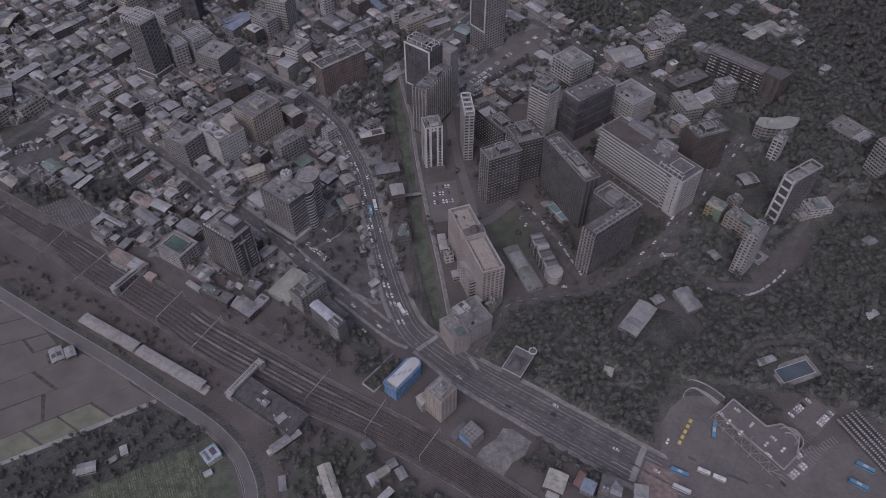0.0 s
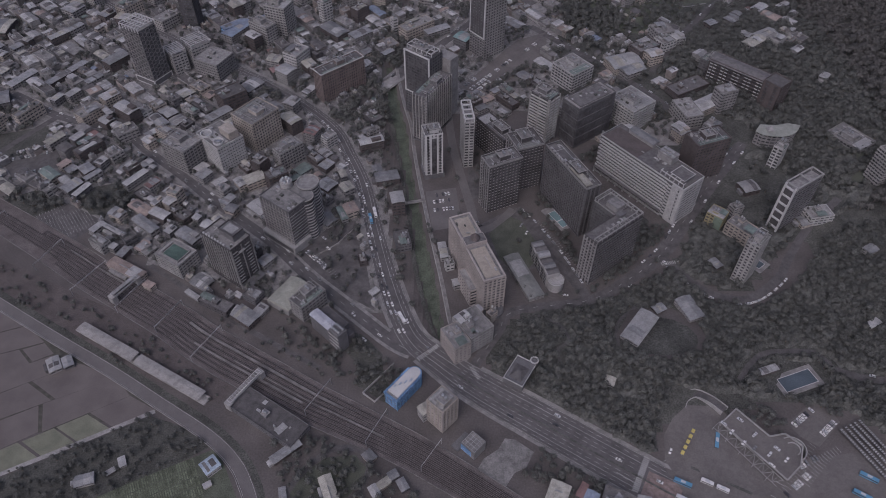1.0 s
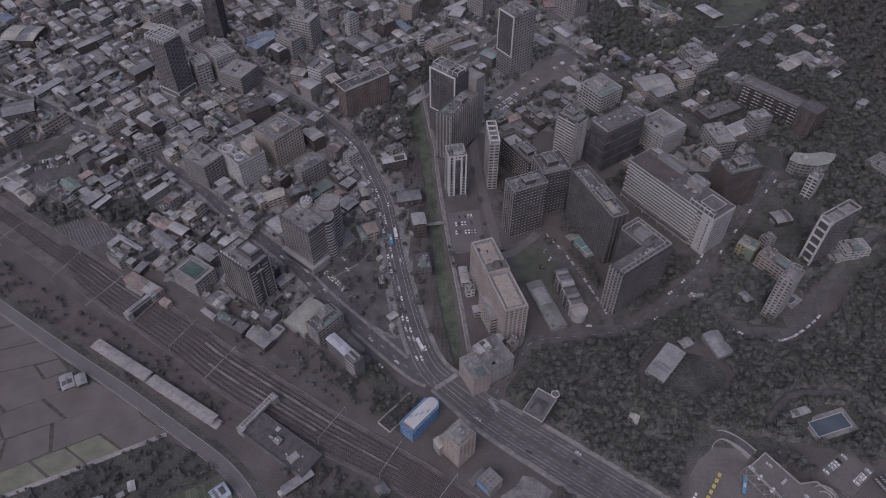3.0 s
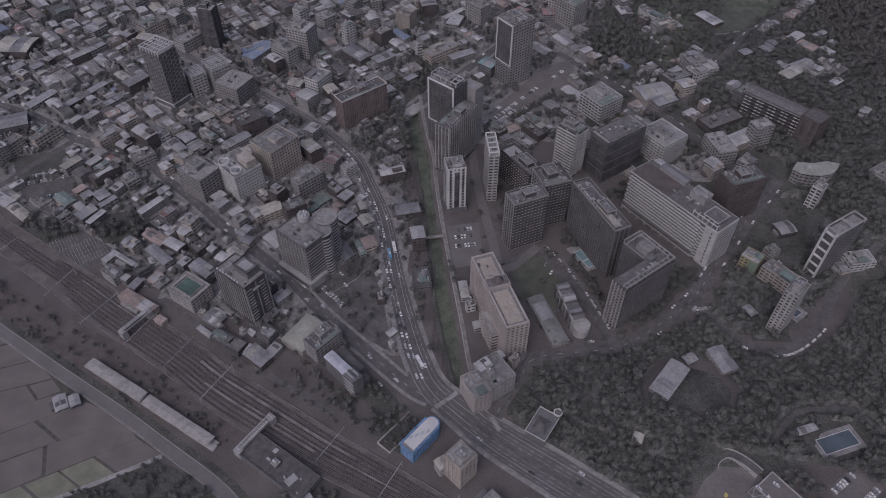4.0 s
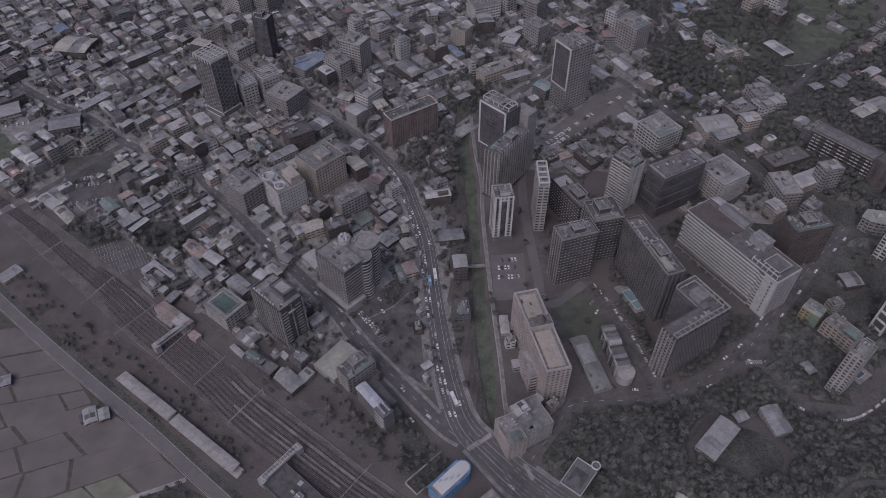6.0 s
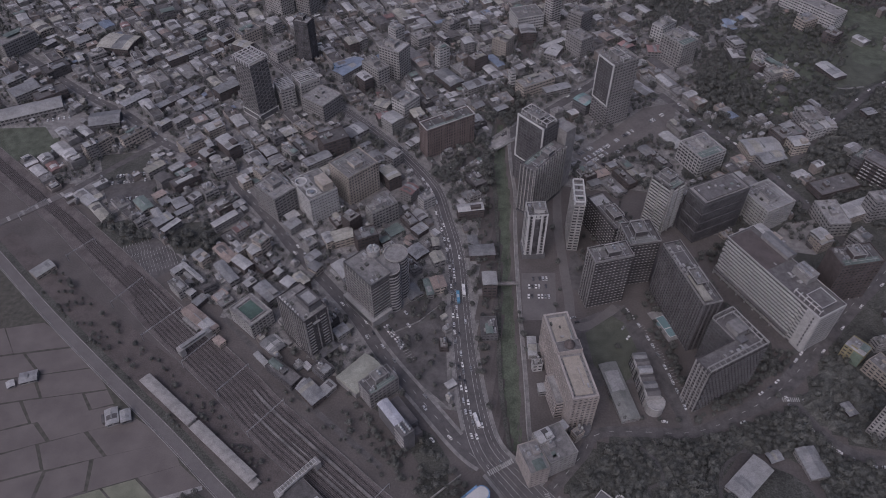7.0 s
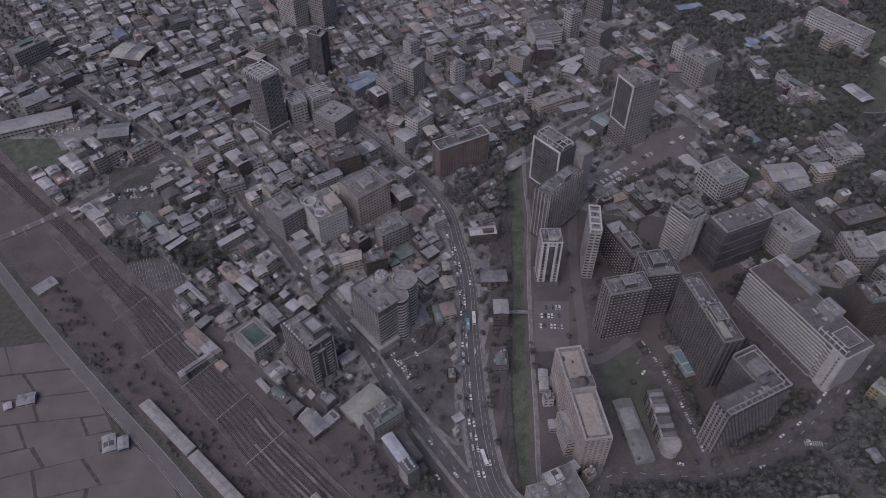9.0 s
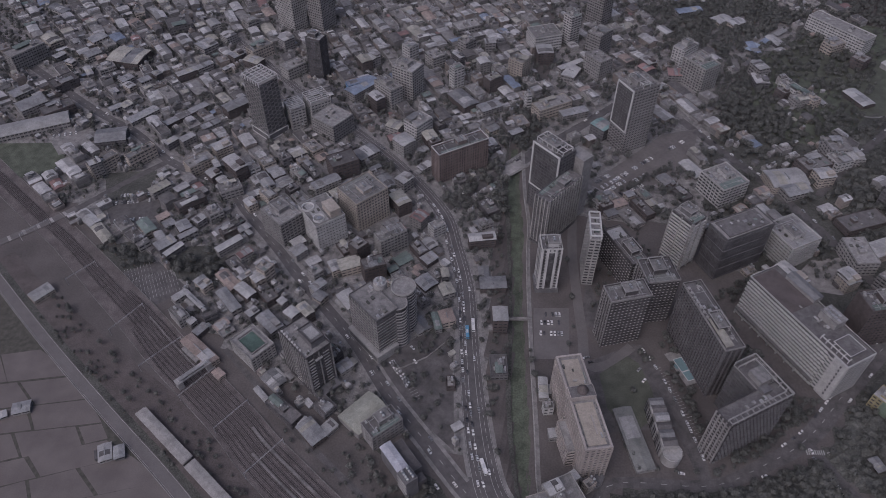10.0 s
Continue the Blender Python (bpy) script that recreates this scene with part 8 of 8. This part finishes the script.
undergrowth(PARK, 2.4, 71, "added shrub sheet filling dark gaps under the park trees", [CLEARING, POOLSIDE, OPEN[11]])
undergrowth([(192, 395), (214, 374), (242, 368), (300, 430), (420, 485), (420, 640), (350, 612), (300, 548), (256, 498), (222, 452)], 2.8, 72, "added shrub sheet filling dark gaps between slope trees", [YARD, PITCH])
undergrowth([(296, 580), (250, 600), (238, 640), (258, 760), (300, 860), (310, 1000), (430, 1000), (432, 520), (330, 470)], 3.6, 73, "added shrub sheet filling dark gaps on the eastern hillside", [MEADOW, FIELD, PADDOCK])
grove("wood_trees", [q for w in WOODS[:2] + PLOTS for q in scatter(w, 6.2, 2.2, 4.4, 41, 0.72)] + scatter(WOODS[2], 7.0, 2.0, 4.0, 42, 0.35) + scatter([(232, 270), (262, 272), (282, 258), (276, 250), (262, 262)], 4.5, 1.5, 3.0, 43, 0.9, keep=0) + scatter([(204, 258), (216, 246), (230, 240), (236, 250), (222, 262)], 4.2, 1.5, 3.0, 44, 0.9, keep=0), "dark trees round a school field and car park")
grove("slope_trees", scatter([(360, 450), (430, 520), (430, 700), (420, 900), (720, 1000), (800, 500), (640, 470)], 7.5, 3.2, 5.4, 2, 0.95), "dark wooded slope of broadleaf trees", LEAF_RED)
grove("hill_trees", scatter([(296, 580), (250, 600), (238, 640), (258, 760), (300, 860), (310, 1150), (430, 1150), (432, 520), (330, 470)], 6.4, 2.2, 4.4, 35, 0.92, [MEADOW, FIELD, PADDOCK]) + scatter(PADDOCK, 8.5, 1.8, 3.8, 39, 0.34, [MEADOW, FIELD]), "dense dark trees on the eastern hillside")
grove("garden_trees", scatter([(192, 395), (214, 374), (242, 368), (300, 430), (420, 485), (420, 640), (350, 612), (300, 548), (256, 498), (222, 452)], 6.2, 1.8, 3.8, 31, 0.75, [YARD, PITCH, [(258, 548), (281, 554), (298, 541), (316, 524), (300, 512), (262, 532)]]) + scatter(YARD, 9.0, 1.4, 2.8, 38, 0.22) + scatter([(112, 376), (140, 402), (80, 474), (96, 500), (160, 560), (190, 540), (120, 520), (190, 425), (150, 385)], 5.0, 1.4, 3.2, 32, 0.85) + scatter([(88, 452), (100, 462), (128, 428), (112, 380), (100, 398)], 4.6, 1.3, 2.8, 34, 0.85) + scatter([(112, 364), (150, 372), (180, 396), (206, 440), (176, 440), (150, 410)], 4.2, 1.4, 3.2, 36, 0.85, keep=0.2) + scatter([(205, 560), (270, 540), (236, 600), (200, 640), (160, 640)], 6.0, 1.6, 3.4, 37, 0.6) + scatter([(26, 470), (40, 455), (90, 520), (60, 600), (20, 600)], 6.5, 1.4, 2.8, 33, 0.45), "dark trees between the apartment towers")
grove("town_trees", scatter(WEST, 7.0, 1.4, 3.2, 3, 0.85, OPEN) + scatter(EASTERN, 8.0, 1.8, 4.2, 4, 0.9, [OPEN[7]]) + scatter([(-84, 690), (-90, 806), (-68, 835), (-50, 746), (-40, 704), (-58, 680)], 5.6, 2.2, 4.6, 17, 0.9, keep=-7) + scatter([(-62, 690), (-62, 1180), (-40, 1170), (24, 830), (6, 690), (-20, 670)], 7.0, 1.6, 3.6, 18, 0.7) + scatter([(40, 646), (90, 694), (94, 688), (46, 640)], 4.0, 1.4, 2.6, 19, 0.9, keep=0), "scattered dark trees between the houses")
grove("wayside_trees", scatter([(-400, 412), (-262, 335), (-170, 290), (-160, 262), (-240, 292), (-330, 345), (-420, 395)], 4.6, 1.0, 2.6, 5, 0.3, keep=0) + scatter([(-350, 178), (-206, 252), (-150, 235), (-200, 203), (-245, 180), (-340, 150)], 4.2, 0.9, 2.2, 6, 0.6, [OPEN[14]], keep=0)
      + scatter([(-130, 320), (-130, 345), (-62, 315), (-30, 285), (-40, 262), (-75, 280)], 4.4, 1.2, 3.0, 7, 0.6) + scatter([(-125, 255), (-60, 225), (-10, 205), (30, 170), (-60, 160), (-100, 190)], 4.6, 1.2, 3.2, 8, 0.7) + scatter([(20, 195), (70, 245), (130, 205), (90, 165)], 4.2, 1.3, 3.0, 9, 0.85, [[(12, 200), (44, 240), (66, 226), (40, 196)]]),
      "dark bushes and small trees beside the railway and lanes")
grove("trackside_bushes", scatter([(-440, 470), (-300, 396), (-240, 368), (-120, 308), (-60, 268), (-50, 256), (-120, 300), (-246, 360), (-330, 405), (-450, 468)], 4.5, 0.8, 2.2, 61, 0.6, keep=-3), "low dark bushes beside the railway tracks")
grove("stream_trees", scatter([(-120, 590), (-70, 560), (-50, 600), (-70, 660), (-100, 640)], 6, 2.2, 4.4, 10, 0.9, keep=-6) + scatter([(-135, 395), (-108, 440), (-84, 470), (-72, 400), (-60, 345), (-92, 360)], 5.5, 1.4, 3.2, 12, 0.32) + scatter([(-42, 330), (-30, 420), (-44, 520), (-54, 520), (-40, 400)], 5, 1.2, 2.4, 13, 0.6, keep=-4)
      + scatter([(-200, 620), (-160, 620), (-150, 660), (-190, 672)], 6, 2.5, 4.2, 14, 0.9), "dark green trees along the stream and street")


def street_tree():
    v, f, mi = crown_shape(77, 140)
    e = thing("street_tree", 0, 0, 0, 0, "small dark green street tree on bare trunk", "tree", "street trees")
    me = bpy.data.meshes.new("crown")
    me.from_pydata((v * 2.3 + np.array([0, 0, 3.9])).tolist(), [], f)
    me.materials.append(LEAF), me.materials.append(LEAF_CORE)
    me.polygons.foreach_set("material_index", mi)
    part("crown", me, None, e)
    t = Build().tube(0, 0, 0, 3.2, 0.22, 0.14, 7, cap=False)
    for k in range(4):
        t.beam((0, 0, 2.2), (1.1 * math.cos(k * 1.6), 1.1 * math.sin(k * 1.6), 3.7), 0.07)
    part("trunk", t, BARK, e)
    return e


_tree = street_tree()
_tree.location = (62, 420, 0)
_rt = random.Random(5)
_spots = [(66, 455), (70, 449), (75, 452), (82, 466), (88, 470), (86, 440), (91, 434), (96, 428), (101, 418), (106, 408), (109, 398), (112, 388), (118, 384), (118, 366), (105, 364), (92, 362), (80, 361), (68, 358), (12, 452), (14, 470), (10, 500), (2, 540), (-16, 440), (-14, 430), (-10, 418), (-6, 404), (142, 392), (150, 400), (160, 410), (168, 420), (205, 470), (214, 482), (176, 398), (32, 405), (36, 396), (42, 386), (58, 374), (64, 368)]
for _i in range(2, len(MAIN) - 14, 5):
    if MAIN[_i][1] > 335:
        _q = side(MAIN, lambda i: -(MAIN[i][2] / 2 + 1.6))[_i]
        _spots.append((float(_q[0]), float(_q[1])))
for _x, _y in _spots:
    _s = _rt.uniform(0.7, 1.25)
    _c = copy_thing(_tree, pose(_x, _y, ground_z(_x, _y), 0, 0, _rt.uniform(0, 360)))
    _c.scale = (_s, _s, _s * _rt.uniform(0.85, 1.1))


# ---- vehicles ----
def car_proto(colour, label):
    e = thing("car", 0, 0, -50, 0, label, "car", "cars on the roads and in car parks")
    b = Build()
    low = [(-2.15, 0.35), (-2.2, 0.75), (-2.0, 0.92), (-1.3, 0.98), (1.0, 0.95), (1.9, 0.8), (2.2, 0.62), (2.2, 0.35)]
    for s in (-0.86, 0.86):
        b.face([(x, s, z) for x, z in low])
    for (x0, z0), (x1, z1) in zip(low, low[1:]):
        b.face([(x0, -0.86, z0), (x1, -0.86, z1), (x1, 0.86, z1), (x0, 0.86, z0)])
    b.box(-1.27, -0.67, 1.45, 0.37, 0.67, 1.5)
    part("body", b, CAR[colour], e)
    b = Build()
    base, roof_pts = [(-1.75, 0.95), (1.1, 0.95)], [(-1.25, 1.46), (0.35, 1.46)]
    b.face([(-1.75, -0.8, 0.95), (1.1, -0.8, 0.95), (0.35, -0.66, 1.46), (-1.25, -0.66, 1.46)])
    b.face([(-1.75, 0.8, 0.95), (1.1, 0.8, 0.95), (0.35, 0.66, 1.46), (-1.25, 0.66, 1.46)])
    b.face([(-1.75, -0.8, 0.95), (-1.75, 0.8, 0.95), (-1.25, 0.66, 1.46), (-1.25, -0.66, 1.46)])
    b.face([(1.1, -0.8, 0.95), (1.1, 0.8, 0.95), (0.35, 0.66, 1.46), (0.35, -0.66, 1.46)])
    part("window_glass", b, GLASS, e)
    w = Build()
    for k in range(10):
        a, c = k * 0.628, (k + 1) * 0.628
        w.face([(0.32 * math.cos(a), -0.1, 0.32 * math.sin(a)), (0.32 * math.cos(c), -0.1, 0.32 * math.sin(c)), (0.32 * math.cos(c), 0.1, 0.32 * math.sin(c)), (0.32 * math.cos(a), 0.1, 0.32 * math.sin(a))])
    for s in (-0.1, 0.1):
        w.face([(0.32 * math.cos(k * 0.628), s, 0.32 * math.sin(k * 0.628)) for k in range(10)])
    four = Build()
    for x in (-1.35, 1.4):
        for s in (-0.8, 0.8):
            k = len(four.v)
            four.v += [(p[0] + x, p[1] + s, p[2] + 0.32) for p in w.v]
            four.f += [tuple(k + q for q in g) for g in w.f]
    tagged(part("wheel_set", four, TYRE, e), kind="stuff")
    return e


_protos = {}
PARKED = []
_rc = random.Random(9)


def car(x, y, rot, z=0.1, colour=None):
    colour = colour or _rc.choice(["white", "white", "white", "white", "silver", "silver", "silver", "black", "grey", "grey", "white", "silver", "grey", "black", "white", "grey", "silver", "black", "white"])
    turn = rot + _rc.choice([0, 180])
    m = pose(x, y, z + ground_z(x, y), 0, 0, turn)
    if math.hypot(x + 20, y - 340) > 215:
        PARKED.append((x, y, z + ground_z(x, y), turn, colour))
        return
    if colour not in _protos:
        _protos[colour] = car_proto(colour, colour + " car standing on grey paving")
        _protos[colour].matrix_basis = m
    else:
        copy_thing(_protos[colour], m)


def along(line, o, start, end, gap, seed, share=1.0):
    """Cars in a lane of a road, nose to tail, between two shares of its length."""
    rng = random.Random(seed)
    pts = [np.array(q) for q in side(line, o)]
    cum = [0.0]
    for p, q in zip(pts, pts[1:]):
        cum.append(cum[-1] + float(np.linalg.norm(q - p)))
    s = start * cum[-1]
    while s < end * cum[-1]:
        i = max(k for k in range(len(cum)) if cum[k] <= s)
        i = min(i, len(pts) - 2)
        p = pts[i] + (pts[i + 1] - pts[i]) * ((s - cum[i]) / max(0.1, cum[i + 1] - cum[i]))
        d = pts[i + 1] - pts[i]
        if rng.random() < share:
            car(float(p[0]), float(p[1]), math.degrees(math.atan2(d[1], d[0])))
        s += gap * rng.uniform(0.8, 1.5)


def bays(x, y, rot, n, pitch=2.75, share=0.68, z=0.1):
    """A row of parked cars side by side; rot is the row's direction."""
    for k in range(n):
        if _rc.random() < share:
            car(x + k * pitch * math.cos(radians(rot)), y + k * pitch * math.sin(radians(rot)), rot + 90 + _rc.uniform(-3, 3), z)


along(MAIN, 3.0, 0.34, 0.62, 8.0, 1, 0.85)
along(MAIN, 6.3, 0.33, 0.58, 9.0, 2, 0.8)
along(MAIN, -3.0, 0.05, 0.8, 34, 3, 0.7)
along(MAIN, 8.0, 0.02, 0.3, 42, 4, 0.7)
along(MAIN, -10.0, 0.02, 0.25, 45, 5, 0.6)
along(SECOND, 2.2, 0.0, 0.6, 30, 6, 0.7)
along(SECOND, -4.0, 0.1, 0.9, 14, 7, 0.5)
along(EAST, 5.6, 0.5, 0.97, 6.5, 8, 0.55)
along(EAST, -5.6, 0.55, 0.97, 9, 10, 0.4)
along(LOOP, -5.2, 0.05, 0.6, 6.0, 11, 0.8)
along(MARKET, 3.5, 0.1, 1.0, 10, 12, 0.7)
along(HILL_STREET, 2.0, 0.2, 0.8, 24, 16, 0.6)
along(NORTH, 3.0, 0.1, 0.9, 20, 13, 0.6)
along(HILL_LANE, 2.6, 0.55, 0.95, 6, 15, 0.8)
along(COURT, 4.2, 0.05, 0.95, 6, 14, 0.7)
for _a in ((-11, 470, 12, 6), (-13, 459, 10, 8), (-14, 478, 12, 7), (-117, 408, -46, 10), (-426, 522, 20, 16), (-404, 503, 20, 10), (-416, 536, 20, 12), (-536, 604, 28, 10), (-510, 583, 38, 8), (26, 646, 50, 9), (40, 636, 50, 9), (34, 655, 50, 8), (52, 644, 50, 8), (62, 690, 50, 6), (242, 248.5, 36, 10), (253, 236.5, 39, 9), (236, 218, 25, 3), (221, 198.5, 36, 9), (246, 222.5, 25, 2), (-106, 398, -46, 5), (-285, 455, 25, 6), (-305, 448, 25, 4), (44, 668, 50, 8), (56, 662, 50, 7), (86, 716, 50, 10), (30, 640, 50, 10), (20, 652, 50, 8)):
    bays(*_a)
for _x, _y in ((191, 246), (203, 249), (195, 240), (210, 238), (201, 232), (216, 224), (215, 216), (226, 220), (222, 228), (207, 228)):
    car(_x, _y, _rc.choice([-48, 42]), 5.0)
for _x, _y, _r in ((23, 442, 20), (27, 444, 20), (30, 440, 25), (-111, 444, 10), (-105, 424, -40), (-100, 412, -45), (152, 228, 60), (183, 398, -60), (150, 372, 30), (-62, 318, -42), (96, 362, 0), (70, 432, 60), (66, 441, 60)):
    car(_x, _y, _r)


def distant_cars():
    """Cars too far to tell apart: bonnet, cabin and roof of each, in one mesh."""
    b = Build()
    kinds = list(CAR)
    for x, y, z, turn, colour in PARKED:
        c, s, k = math.cos(radians(turn)), math.sin(radians(turn)), kinds.index(colour)
        for x0, x1, half, z0, z1, mat in ((-2.2, 2.2, 0.86, 0.3, 0.95, k), (-1.7, 0.9, 0.76, 0.95, 1.38, len(kinds)), (-1.4, 0.5, 0.7, 1.38, 1.48, k)):
            i = len(b.v)
            one = Build().box(x0, -half, z0, x1, half, z1)
            b.v += [(x + p[0] * c - p[1] * s, y + p[0] * s + p[1] * c, z + p[2]) for p in one.v]
            b.f += [tuple(i + q for q in f) for f in one.f]
            b.mi += [mat] * len(one.f)
    tagged(sheet("distant_cars", b, [CAR[q] for q in kinds] + [GLASS], "small parked cars of many colours far off", "cars"), kind="stuff")


distant_cars()


def bus(x, y, rot, colour, label, length=11.5):
    e = thing("bus", x, y, 0.1, rot, label, "bus", "buses of the station")
    b = Build().box(-length / 2, -1.25, 0.4, length / 2, 1.25, 1.5, bottom=True)
    b.box(-length / 2, -1.22, 2.5, length / 2, 1.22, 3.1, bottom=True)
    part("body", b, CAR[colour], e)
    part("window_glass", Build().box(-length / 2 + 0.05, -1.2, 1.5, length / 2 - 0.05, 1.2, 2.5), GLASS, e)
    part("roof_unit", Build().box(-1.5, -0.8, 3.1, 1.5, 0.8, 3.4), CAR["silver"], e)
    for qx in (-length * 0.3, length * 0.32):
        for s in (-1.05, 1.05):
            part("wheel", Build().box(qx - 0.45, s - 0.18, 0, qx + 0.45, s + 0.18, 0.9), TYRE, e)


for _v in ((184.8, 235.5, 72, "blue", "blue city bus standing in the yard"), (155, 205.5, -26, "blue", "blue city bus at the crossing"), (171, 206, -27, "white", "white coach in the bus station", 8.0), (180, 201.4, -27, "white", "white coach in the bus station", 8.0), (154, 194, -27, "silver", "pale van bus in the bus station"), (278, 210, -33, "blue", "blue coach parked in a bay"), (269, 198, -33, "blue", "blue coach parked in a bay"), (-66.5, 447, 104, "blue", "blue city bus in slow traffic"), (-63.3, 455, 104, "white", "white bus in slow traffic"), (-34, 338, 118, "white", "white minibus near the junction")):
    bus(*_v)
